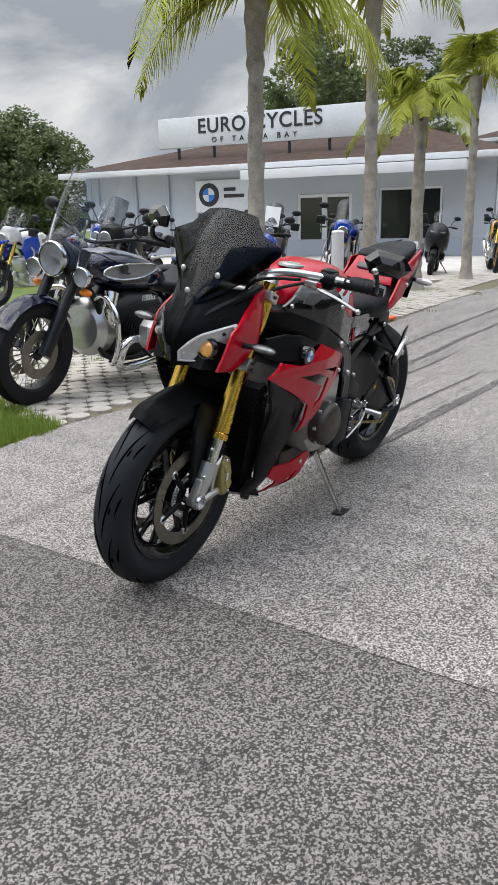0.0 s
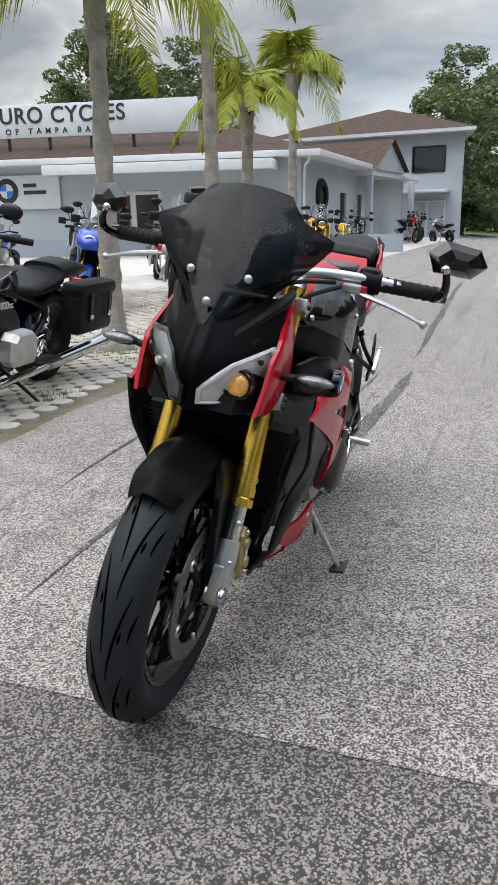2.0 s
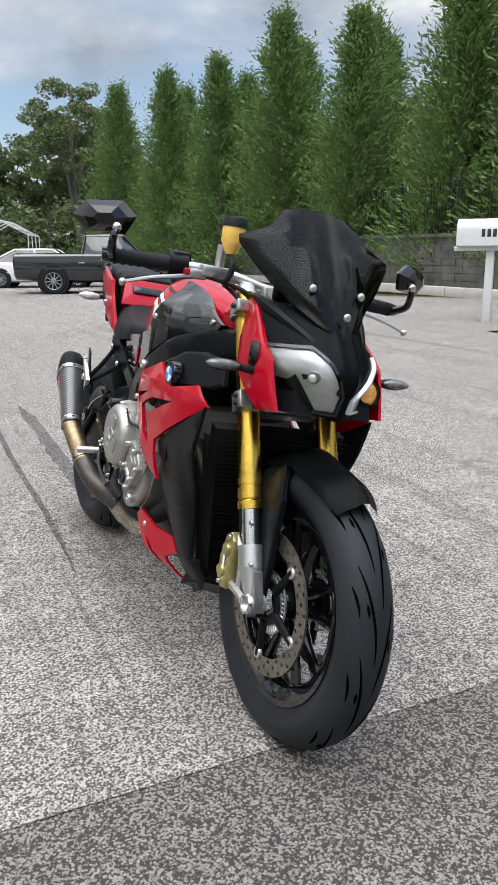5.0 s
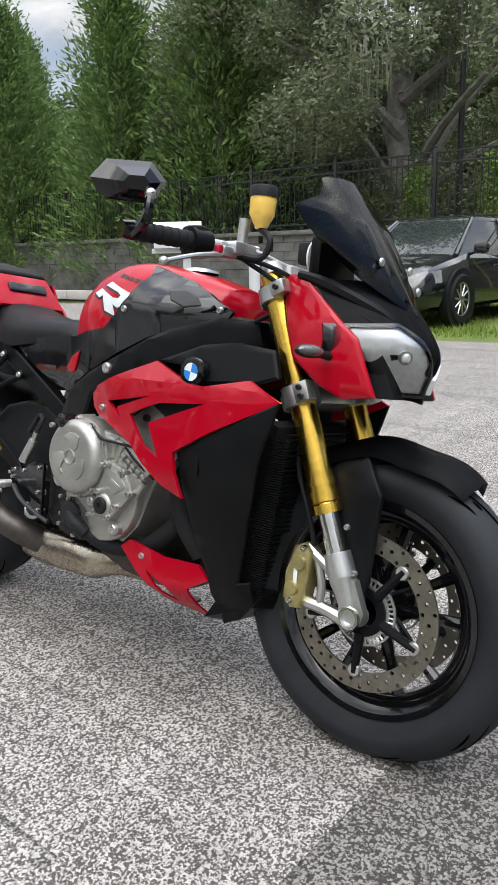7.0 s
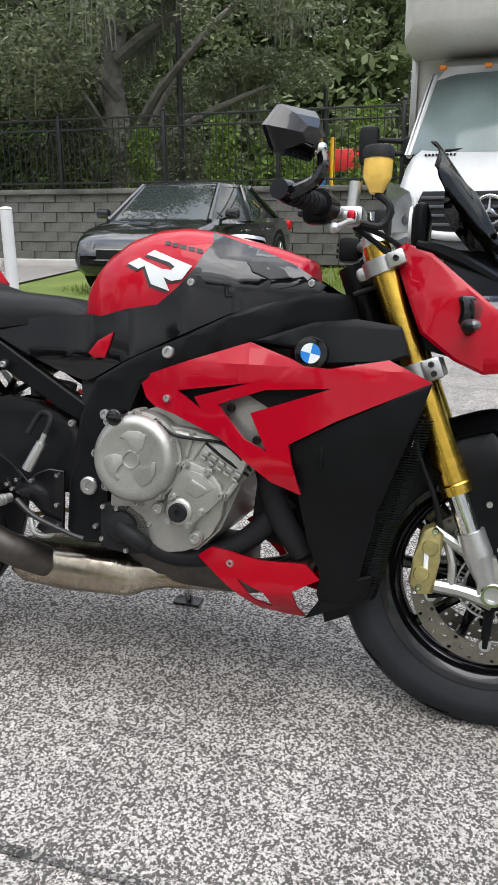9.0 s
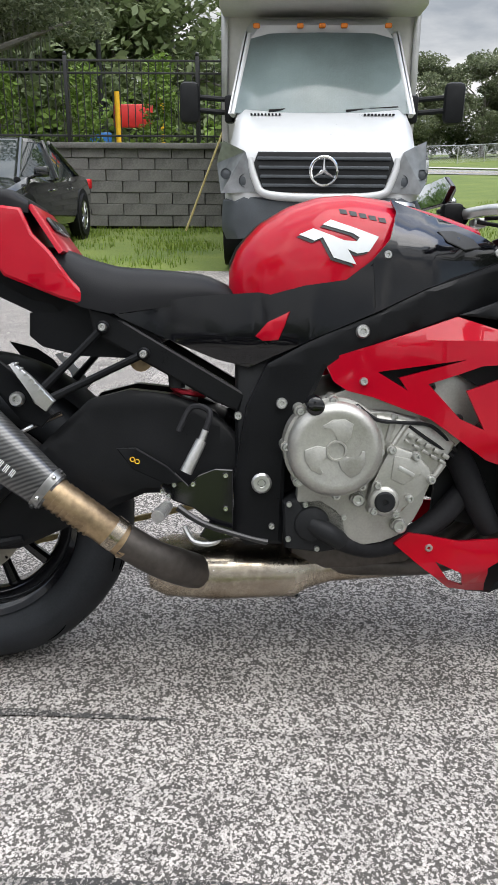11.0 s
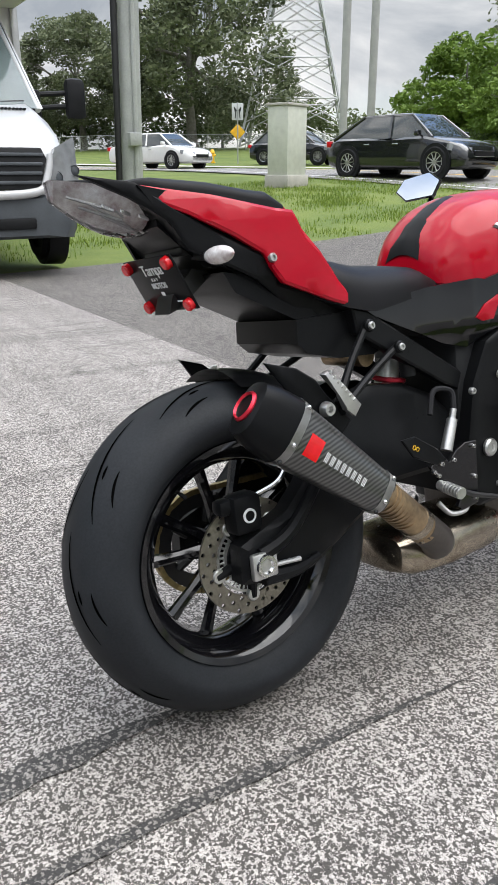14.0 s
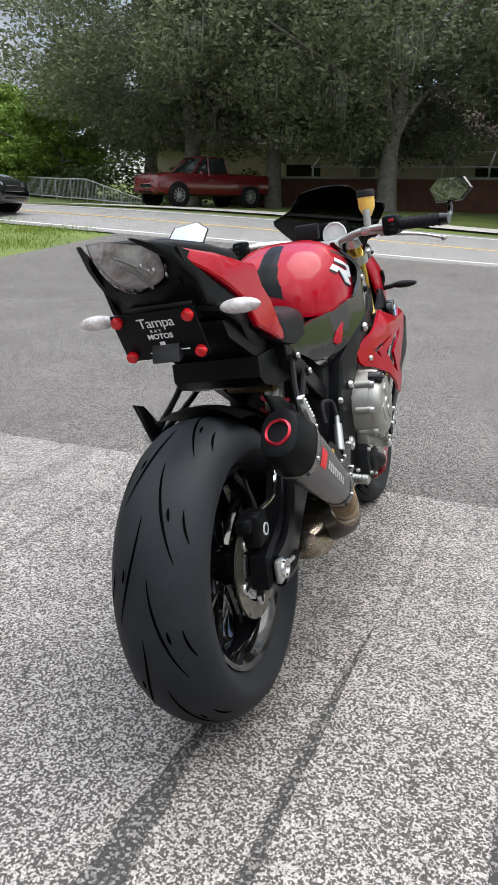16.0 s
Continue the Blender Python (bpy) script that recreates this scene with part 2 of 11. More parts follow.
    c = mixed("MULTIPLY", 1.0, c, ranged(blotch.outputs["Fac"], 0.3, 0.7, 1 - mean_noise, 1 + mean_noise))
    spots = tex("ShaderNodeTexNoise", 9.0, 4)
    c = mixed("MULTIPLY", 1.0, c, ranged(spots.outputs["Fac"], 0.36, 0.26, 1.0, 0.5))
    if marks:
        mp = n.new("ShaderNodeMapping")
        mp.inputs["Scale"].default_value = (0.12, 5.0, 1.0)
        mp.inputs["Rotation"].default_value = (0, 0, radians(4))
        l.new(co.outputs["Object"], mp.inputs["Vector"])
        streak = tex("ShaderNodeTexNoise", 1.0, 5, mp.outputs[0])
        mp2 = n.new("ShaderNodeMapping")
        mp2.inputs["Scale"].default_value = (0.35, 16.0, 1.0)
        mp2.inputs["Rotation"].default_value = (0, 0, radians(2))
        l.new(co.outputs["Object"], mp2.inputs["Vector"])
        thin = tex("ShaderNodeTexNoise", 1.0, 2, mp2.outputs[0])
        c = mixed("MULTIPLY", 1.0, c, ranged(streak.outputs["Fac"], 0.56, 0.70, 1.0, 0.74))
        c = mixed("MULTIPLY", 1.0, c, ranged(thin.outputs["Fac"], 0.62, 0.72, 1.0, 0.68))
    l.new(c, b.inputs["Base Color"])
    b.inputs["Roughness"].default_value = 0.85
    b.inputs["Specular IOR Level"].default_value = 0.3
    bp = n.new("ShaderNodeBump")
    bp.inputs["Strength"].default_value, bp.inputs["Distance"].default_value = 0.7, 0.004
    l.new(edge.outputs["Distance"], bp.inputs["Height"])
    l.new(bp.outputs["Normal"], b.inputs["Normal"])
    return m


lot_pale = asphalt("pale_worn_asphalt", (0.4, 0.37, 0.345), (0.05, 0.046, 0.042), 0.07, True, 200.0, 0.1)
lot_dark = asphalt("grey_coarse_asphalt", (0.22, 0.202, 0.185), (0.028, 0.026, 0.024), 0.13, False, 185.0, 0.16)
road_mat = asphalt("road_asphalt", (0.3, 0.29, 0.278), (0.1, 0.097, 0.093), 0.1, False)
grass_mat = material("grass", (0.075, 0.135, 0.014), 0.9, var=0.35, scale=0.9, fine=30, bump=0.02, color2=(0.15, 0.185, 0.035))
leafgrass = material("grass_blade", (0.075, 0.15, 0.012), 0.7, var=0.3, scale=2, fine=9, color2=(0.18, 0.24, 0.035))
soil = material("bare_soil", (0.33, 0.29, 0.22), 0.95, var=0.3, scale=1.2, fine=40, bump=0.01)
white_wall = material("white_painted_stucco", (0.38, 0.405, 0.43), 0.8, var=0.06, scale=0.8, fine=120, bump=0.002)
white_trim = material("white_painted_trim", (0.58, 0.585, 0.59), 0.6, var=0.05, scale=2, fine=40)
grey_wall = material("grey_painted_stucco", (0.33, 0.36, 0.4), 0.8, var=0.06, scale=0.8, fine=120)
shingle = material("brown_shingles", (0.065, 0.046, 0.038), 0.95, spec=0.1, var=0.25, scale=3, fine=25, bump=0.006)
dark_glass = material("dark_window_glass", (0.012, 0.014, 0.016), 0.06, var=0.1, spec=0.6, rvar=0.02)
black_metal = material("black_painted_metal", (0.012, 0.012, 0.013), 0.4, var=0.2)
ink = material("black_sign_paint", (0.02, 0.02, 0.022), 0.6)
sign_white = material("white_sign_board", (0.56, 0.575, 0.58), 0.6, var=0.09, scale=0.7, fine=12)
blue_paint = material("blue_paint", (0.02, 0.16, 0.5), 0.4)
bark = material("oak_bark", (0.15, 0.14, 0.125), 0.95, var=0.35, scale=6, fine=40, bump=0.02)
palm_bark = material("palm_trunk", (0.26, 0.235, 0.2), 0.95, var=0.35, scale=7, fine=60, bump=0.012)
block_mat = material("grey_concrete_block", (0.115, 0.112, 0.105), 0.95, var=0.42, scale=2.2, fine=38, bump=0.012, spec=0.2)
joint_mat = material("dark_wall_joint", (0.05, 0.048, 0.043), 0.95, var=0.3, spec=0.1)
concrete = material("weathered_concrete", (0.42, 0.40, 0.37), 0.9, var=0.15, scale=2.5, fine=50, bump=0.003)
wood_pole = material("grey_galvanised_pole", (0.33, 0.34, 0.33), 0.6, 0.0, var=0.15, scale=2, fine=30)
van_white = material("white_vehicle_paint", (0.47, 0.475, 0.48), 0.3, var=0.04, coat=0.3)
box_white = material("dull_white_box_body", (0.56, 0.55, 0.52), 0.5, var=0.08, scale=1.2, fine=20)
black_plastic = material("black_textured_plastic", (0.012, 0.0125, 0.0135), 0.5, var=0.2, fine=200, spec=0.15)
grey_plastic = material("dark_grey_bumper_plastic", (0.055, 0.062, 0.07), 0.65, var=0.15)
car_black = material("black_car_paint", (0.008, 0.009, 0.011), 0.12, var=0.1, coat=1.0, rvar=0.04)
car_white = material("pearl_white_paint", (0.7, 0.7, 0.69), 0.2, var=0.03, coat=1.0)
car_red = material("dark_red_paint", (0.16, 0.01, 0.015), 0.2, var=0.1, coat=1.0)
car_glass = material("car_window_glass", (0.02, 0.026, 0.026), 0.04, var=0.1, spec=0.8, rvar=0.02)
lamp_glass = material("headlamp_lens", (0.2, 0.21, 0.22), 0.08, 0.15, var=0.3, scale=5, fine=14, coat=0.8)
amber = material("amber_lens", (0.8, 0.22, 0.02), 0.2, var=0.1)
red_lens = material("red_lens", (0.55, 0.01, 0.015), 0.12, var=0.15)
chrome = material("chrome", (0.75, 0.75, 0.76), 0.09, 1.0, var=0.05, rvar=0.04)
rubber = material("tyre_rubber", (0.014, 0.014, 0.0155), 0.6, var=0.25, scale=9, fine=160, spec=0.12)
alloy = material("silver_alloy", (0.5, 0.5, 0.5), 0.32, 1.0, var=0.1)
yellow_paint = material("yellow_paint", (0.8, 0.45, 0.02), 0.5)
orange = material("orange_cone_plastic", (0.8, 0.13, 0.03), 0.5, var=0.12)


def foliage(name, c1, c2, rough=0.6):
    """Leaves that vary one by one."""
    m = bpy.data.materials.new(name)
    m.use_nodes = True
    n, l = m.node_tree.nodes, m.node_tree.links
    b = n["Principled BSDF"]
    g, mix, big, co = n.new("ShaderNodeNewGeometry"), n.new("ShaderNodeMix"), n.new("ShaderNodeTexNoise"), n.new("ShaderNodeTexCoord")
    big.inputs["Scale"].default_value = 0.7
    l.new(co.outputs["Object"], big.inputs["Vector"])
    ad = n.new("ShaderNodeMath")
    ad.operation = "MULTIPLY_ADD"
    ad.inputs[1].default_value = 0.55
    l.new(g.outputs["Random Per Island"], ad.inputs[0])
    sh = n.new("ShaderNodeMath")
    sh.operation = "MULTIPLY"
    sh.inputs[1].default_value = 0.5
    l.new(big.outputs["Fac"], sh.inputs[0])
    l.new(sh.outputs[0], ad.inputs[2])
    mix.data_type = "RGBA"
    mix.inputs["A"].default_value, mix.inputs["B"].default_value = (*c1, 1), (*c2, 1)
    l.new(ad.outputs[0], mix.inputs["Factor"])
    l.new(mix.outputs["Result"], b.inputs["Base Color"])
    b.inputs["Roughness"].default_value = rough
    b.inputs["Specular IOR Level"].default_value = 0.25
    tr, ms, out = n.new("ShaderNodeBsdfTranslucent"), n.new("ShaderNodeMixShader"), n["Material Output"]
    l.new(mix.outputs["Result"], tr.inputs["Color"])
    ms.inputs[0].default_value = 0.25
    l.new(b.outputs[0], ms.inputs[1])
    l.new(tr.outputs[0], ms.inputs[2])
    l.new(ms.outputs[0], out.inputs["Surface"])
    return m


oak_leaf = foliage("oak_leaves", (0.05, 0.068, 0.036), (0.24, 0.27, 0.155))
cedar_leaf = foliage("cedar_sprays", (0.045, 0.1, 0.028), (0.19, 0.28, 0.085))
bamboo_leaf = foliage("bright_leaves", (0.07, 0.13, 0.02), (0.22, 0.32, 0.06))
pine_leaf = foliage("pine_needles", (0.06, 0.09, 0.035), (0.2, 0.24, 0.11))
palm_leaf = foliage("palm_leaflets", (0.15, 0.19, 0.015), (0.42, 0.44, 0.06))
palm_dry = foliage("dry_palm_leaflets", (0.32, 0.15, 0.05), (0.4, 0.3, 0.12))
moss = foliage("grey_moss", (0.14, 0.145, 0.115), (0.28, 0.28, 0.23))
hedge_leaf = foliage("hedge_leaves", (0.035, 0.06, 0.02), (0.10, 0.14, 0.05))

# ---- ground ----
def rise(x, y):
    """Height of the ground: level lot, climbing gently to the road, dipping a little beyond the shop's yard."""
    s = 0.6 * (x + y)
    return 1.0 * smooth(6, 23, s) + 2.2 * smooth(24, 75, s) - 0.25 * smooth(8, 18, -x) * smooth(-5, -1, y) - 0.014 * smooth(0.5, 1.4, x) + 0.013 * smooth(0.7, -0.1, x) * smooth(-1.95, -1.55, y)


def sheet(name, xs, ys, lift, mat, label, kind="structure"):
    """A strip of ground between edges: xs, and for each x the two ys."""
    bm = bmesh.new()
    rows = []
    for x in xs:
        a, b = ys(x)
        count = max(2, int((b - a) / 1.2) + 1)
        rows.append((a, b))
    count = max(2, int(max(b - a for a, b in rows) / 1.2))
    grid = [[bm.verts.new((x, a + (b - a) * k / count, rise(x, a + (b - a) * k / count) + lift)) for k in range(count + 1)] for x, (a, b) in zip(xs, rows)]
    skin(bm, grid)
    return tagged(part(name, bm, mat), label, name.replace("_", " "), kind=kind)


bm = bmesh.new()
lines = [-900, -500, -250, -140, -90] + list(range(-66, 68, 2)) + [90, 140, 250, 500, 900]
grid = [[bm.verts.new((x, y, rise(x, y) - 0.03)) for y in lines] for x in lines]
skin(bm, grid)
tagged(part("ground", bm, grass_mat), "mown grass with worn bare patches round the yard", "ground", kind="structure")


def verge(x):
    """Where the yard ends towards the fence side."""
    return 6.4 + 0.13 * max(0, x + 4) if x > -5 else 12.4


def yard_edge(x):
    """Where the yard ends towards the shop."""
    return -1.68 - 0.14 * max(0, -2.2 - x) ** 0.9 - 0.03 * math.sin(5 * x) if x > -11 else -2.75 - 0.1 * min(8, -11 - x)


sheet("yard_pavement", [-60 + 1.25 * k for k in range(44)] + [-4.99 + 0.25 * k for k in range(26)] + [1.5], lambda x: (yard_edge(x), verge(x)), 0.0, lot_pale, "pale worn asphalt yard with dark wheel marks", "structure")
sheet("drive_pavement", [0.6, 1.38, 2.39] + [2.4 + 1.0 * k for k in range(13)], lambda x: (-1.55 if x < 2.4 else -25, verge(x)), -0.003, lot_dark, "darker coarse asphalt drive with exposed stones", "structure")
YARD = Matrix.Translation((2.9, 0.9, 0)) @ Matrix.Rotation(radians(-6.0), 4, "Z") @ Matrix.Translation((-2.9, -0.9, 0))
sheet("shop_forecourt", [-60 + 1.5 * k for k in range(31)] + [-14, -13.7, -13.69, -12, -10, -8.2, -8.19, -6, -4, -2, 0.2], lambda x: (-26 if x < -8.195 else -8.3, yard_edge(x) + 0.3 if x < -13.695 else -4.4 - 0.1 * max(0, -x - 2)), -0.005, concrete, "pale concrete forecourt before the shop", "structure")

# road that bends round the corner
def along_road(k):
    pts = [(17.3, -70), (17.3, -20), (17.3, 0), (17.5, 8), (15.5, 24), (10, 42), (-2, 66), (-30, 110)]
    i = min(int(k), len(pts) - 2)
    f = k - i
    p0, p1, p2, p3 = [Vector(pts[max(0, min(len(pts) - 1, j))]) for j in (i - 1, i, i + 1, i + 2)]
    return 0.5 * (2 * p1 + (p2 - p0) * f + (2 * p0 - 5 * p1 + 4 * p2 - p3) * f * f + (3 * p1 - p0 - 3 * p2 + p3) * f ** 3)


def road_strip(name, a, b, lift, mat, label, k0=0.0, k1=7.0, step=0.05):
    bm = bmesh.new()
    grid, k = [], k0
    while k <= k1:
        p, q = along_road(k), along_road(k + 0.02)
        d = (q - p).normalized()
        side = Vector((d.y, -d.x))
        w = [p + side * (a + (b - a) * f / 3) for f in range(4)]
        grid.append([bm.verts.new((v.x, v.y, rise(v.x, v.y) + lift)) for v in w])
        k += step
    skin(bm, grid)
    return tagged(part(name, bm, mat), label, "road", kind="structure")


line_white = material("worn_white_line", (0.6, 0.6, 0.58), 0.8, var=0.15)
line_yellow = material("worn_yellow_line", (0.6, 0.38, 0.06), 0.8, var=0.15)
road_strip("road", -3.4, 3.4, 0.0, road_mat, "grey asphalt public road")
road_strip("road_edge_line", -2.9, -2.78, 0.006, line_white, "white painted edge line")
road_strip("road_edge_line", 2.78, 2.9, 0.006, line_white, "white painted edge line")
road_strip("road_centre_line", -0.06, 0.06, 0.006, line_yellow, "yellow painted centre line")
road_strip("sidewalk", 4.6, 5.9, 0.03, concrete, "pale concrete footway beside the road")

# ---- shop ----
FAC = Matrix.Translation((-21.3, -12.5, 0)) @ Matrix.Rotation(radians(106.26), 4, "Z")


def prism(bm, poly, z0, z1):
    a, b = [bm.verts.new((x, y, z0)) for x, y in poly], [bm.verts.new((x, y, z1)) for x, y in poly]
    skin(bm, [a, b], True)
    bm.faces.new(a[::-1]), bm.faces.new(b)
    return bm


def wall_run(bm, a, b, z0, z1, holes, thick=0.25):
    """A straight wall from a to b with openings (from, to, low, high) that go through it."""
    a, b = Vector(a), Vector(b)
    d, n2 = (b - a).normalized(), None
    n2 = Vector((-d.y, d.x))
    L = (b - a).length
    cuts = sorted({0.0, L, *[h[0] for h in holes], *[h[1] for h in holes]})
    ang = math.atan2(d.y, d.x)
    for u0, u1 in zip(cuts, cuts[1:]):
        hole = next((h for h in holes if h[0] <= u0 + 1e-6 and h[1] >= u1 - 1e-6), None)
        for lo, hi in ([(z0, hole[2]), (hole[3], z1)] if hole else [(z0, z1)]):
            if hi - lo > 0.01:
                c = a + d * (u0 + u1) / 2 - n2 * thick / 2
                box(bm, (0, 0, 0), (u1 - u0, thick, hi - lo), m=Matrix.Translation((c.x, c.y, (lo + hi) / 2)) @ Matrix.Rotation(ang, 4, "Z"))
    bmesh.ops.remove_doubles(bm, verts=bm.verts[:], dist=0.001)
    return bm


def fpt(u, v):
    p = FAC @ Vector((u, v, 0))
    return (p.x, p.y)


def build_shop():
    shop = thing("shop_building", YARD, "single-storey white shop with brown shingle roof and awning", "building")
    corner = Vector(fpt(3.3, 0))
    left = Vector(fpt(-13.0, 0))
    bm = bmesh.new()
    wall_run(bm, corner, left, 0, 3.2, [(1.7, 3.92, 0.25, 2.3), (4.91, 6.97, 0.02, 2.2)])
    part("front_wall", bm, white_wall, shop)
    back = Vector((-42.5, -11.2))
    bm = bmesh.new()
    wall_run(bm, back, corner, 0, 3.2, [(17.0, 18.2, 0.9, 2.3), (13.9, 14.9, 0.02, 2.15), (10.9, 11.9, 0.02, 2.15)])
    part("side_wall", bm, white_wall, shop)
    bm = bmesh.new()
    far = left + (back - corner)
    wall_run(bm, left, far, 0, 3.2, [])
    wall_run(bm, far, back, 0, 3.2, [])
    part("back_wall", bm, grey_wall, shop)
    # grey painted panels and pilasters on the left half of the front
    for u in (-12.4, -10.6, -9.1):
        bm = bmesh.new()
        box(bm, (u, -0.06, 1.6), (0.14, 0.12, 3.2), 0.01, FAC)
        part("pilaster", bm, grey_wall, shop)
    bm = bmesh.new()
    box(bm, (-3, -0.03, 0.3), (19.5, 0.05, 0.6), 0, FAC)
    part("wall_base_band", bm, grey_wall, shop)
    # openings
    bm = bmesh.new()
    box(bm, (0.48, 0.12, 1.27), (2.2, 0.02, 2.03), 0, FAC)
    win = part("shop_window", bm, dark_glass, shop, "dark shop window")
    bm = bmesh.new()
    for u in (-0.58, 1.54):
        box(bm, (u, 0.08, 1.275), (0.07, 0.1, 2.05), 0.008, FAC)
    for z in (0.285, 2.265):
        box(bm, (0.48, 0.08, z), (2.05, 0.098, 0.07), 0.008, FAC)
    part("window_frame", bm, white_trim, win)
    for u0 in (-3.67, -2.64):
        bm = bmesh.new()
        for u in (u0 + 0.05, u0 + 0.98):
            box(bm, (u, 0.06, 1.11), (0.1, 0.08, 2.18), 0.008, FAC)
        for z in (0.14, 2.13):
            box(bm, (u0 + 0.515, 0.06, z), (0.83, 0.078, 0.12), 0.008, FAC)
        dr = part("glass_door", bm, white_trim, shop, "white framed glass shop door")
        bm = bmesh.new()
        box(bm, (u0 + 0.515, 0.07, 1.13), (0.83, 0.012, 1.87), 0, FAC)
        part("pane", bm, dark_glass, dr)
        bm = bmesh.new()
        rod(bm, FAC @ Vector((u0 + (0.9 if u0 < -3 else 0.13), -0.02, 0.85)), FAC @ Vector((u0 + (0.9 if u0 < -3 else 0.13), -0.02, 1.25)), 0.015)
        part("handle", bm, chrome, dr)
    # awning
    bm = bmesh.new()
    box(bm, (-1.35, -0.75, 2.98), (7.7, 1.5, 0.06), 0.01, FAC)
    box(bm, (-1.35, -1.53, 2.86), (7.8, 0.06, 0.32), 0.012, FAC)
    for u in (-5.23, 2.53):
        box(bm, (u, -0.75, 2.86), (0.06, 1.5, 0.3), 0.012, FAC)
    part("awning", bm, white_trim, shop, "flat white awning over the entrance")
    # hipped roof with fascia
    e = 0.75
    cF, lF = Vector((*fpt(3.95, -0.8), 0)), Vector((*fpt(-13.7, -0.8), 0))
    bB, fB = Vector((-43.2, -10.5, 0)), Vector((far.x - 1, far.y - 0.8, 0))
    r0, r1 = Vector((-27.5, -17.6, 5.7)), Vector((-39, -19.5, 5.7))
    bm = bmesh.new()
    z = Vector((0, 0, 3.3))
    vs = [bm.verts.new(p + z) for p in (cF, lF, fB, bB)] + [bm.verts.new(r0), bm.verts.new(r1)]
    for f in ((0, 1, 4), (1, 2, 5, 4), (2, 3, 5), (3, 0, 4, 5)):
        bm.faces.new([vs[i] for i in f])
    part("roof", bm, shingle, shop, "low hipped brown shingle roof", angle=10)
    bm = bmesh.new()
    for a, b in ((cF, lF), (lF, fB), (fB, bB), (bB, cF)):
        d = (b - a)
        mm = Matrix.Translation((a + b) / 2 + Vector((0, 0, 3.2))) @ Matrix.Rotation(math.atan2(d.y, d.x), 4, "Z")
        box(bm, (0, 0, 0), (d.length + 0.1, 0.12, 0.2), 0.02, mm)
    part("fascia_gutter", bm, white_trim, shop)
    bm = bmesh.new()
    prism(bm, [(p.x, p.y) for p in (cF, lF, fB, bB)], 3.12, 3.16)
    part("soffit", bm, white_trim, shop)
    bm = bmesh.new()
    p = FAC @ Vector((3.42, -0.1, 0))
    pipe(bm, [(p.x, p.y, 0.1), (p.x, p.y, 2.6), (p.x + 0.3, p.y + 0.25, 2.95), (p.x + 0.45, p.y + 0.4, 3.15)], 0.045, 8)
    part("downpipe", bm, white_trim, shop)
    # side door panels and lamps
    for u, w, h, mt in ((17.6, 1.2, 2.3, grey_wall), (14.4, 1.0, 2.15, dark_glass), (11.4, 1.0, 2.15, dark_glass)):
        d = (corner - back).normalized()
        c = back + d * u + Vector((-0.02, -0.1))
        bm = bmesh.new()
        box(bm, (0, 0, 0), (w, 0.04, h - (0.9 if u > 16 else 0.02)), 0, Matrix.Translation((c.x, c.y, (h + (0.9 if u > 16 else 0.02)) / 2)) @ Matrix.Rotation(math.atan2(d.y, d.x), 4, "Z"))
        part("side_door" if u < 16 else "side_panel", bm, mt, shop)
    # porch gable on the side
    bm = bmesh.new()
    prism(bm, [(-35, -11.1), (-30.2, -11.1), (-30.2, -9.3), (-35, -9.3)], 2.9, 3.15)
    part("porch_ceiling", bm, white_trim, shop)
    bm = bmesh.new()
    rv = [bm.verts.new(p) for p in ((-35.3, -9, 3.2), (-29.9, -9, 3.2), (-29.9, -12.7, 3.5), (-35.3, -12.7, 3.5), (-32.6, -9, 4.5), (-32.6, -14.2, 4.5))]
    for f in ((1, 2, 5, 4), (0, 4, 5, 3)):
        bm.faces.new([rv[i] for i in f])
    part("porch_roof", bm, shingle, shop, angle=10)
    bm = bmesh.new()
    rv = [bm.verts.new(p) for p in ((-35.2, -9.2, 3.15), (-30, -9.2, 3.15), (-32.6, -9.2, 4.4))]
    bm.faces.new(rv)
    rw = [bm.verts.new(p) for p in ((-35.2, -9.35, 3.15), (-30, -9.35, 3.15), (-32.6, -9.35, 4.4))]
    bm.faces.new(rw)
    skin(bm, [rv, rw], True)
    part("porch_gable", bm, white_wall, shop)
    for x in (-30.35, -37.5):
        bm = bmesh.new()
        box(bm, (x, -9.45, 1.45), (0.28, 0.28, 2.9), 0.02)
        part("porch_post", bm, white_wall, shop)
    return shop


build_shop()

# roof sign on posts
roof_sign = thing("roof_sign", YARD @ FAC, "long white roof sign with black lettering on short posts", "sign")
bm = bmesh.new()
box(bm, (-5.0, 0.5, 4.66), (9.4, 0.14, 1.1), 0.02)
part("sign_board", bm, sign_white, roof_sign)
for k in range(6):
    bm = bmesh.new()
    box(bm, (-8.9 + 1.56 * k, 0.62, 3.8), (0.1, 0.1, 0.7), 0.01)
    part("post", bm, black_metal, roof_sign)
UPRIGHT = Matrix.Rotation(radians(90), 4, "X")
ribbon_text("letter", "EURO CYCLES", 0.74, Matrix.Translation((-7.95, 0.42, 4.6)) @ UPRIGHT, ink, roof_sign, 0.012, 1.1, 0.01)
ribbon_text("letter", "OF TAMPA BAY", 0.27, Matrix.Translation((-7.35, 0.42, 4.24)) @ UPRIGHT, ink, roof_sign, 0.012, 2.1, 0.002)

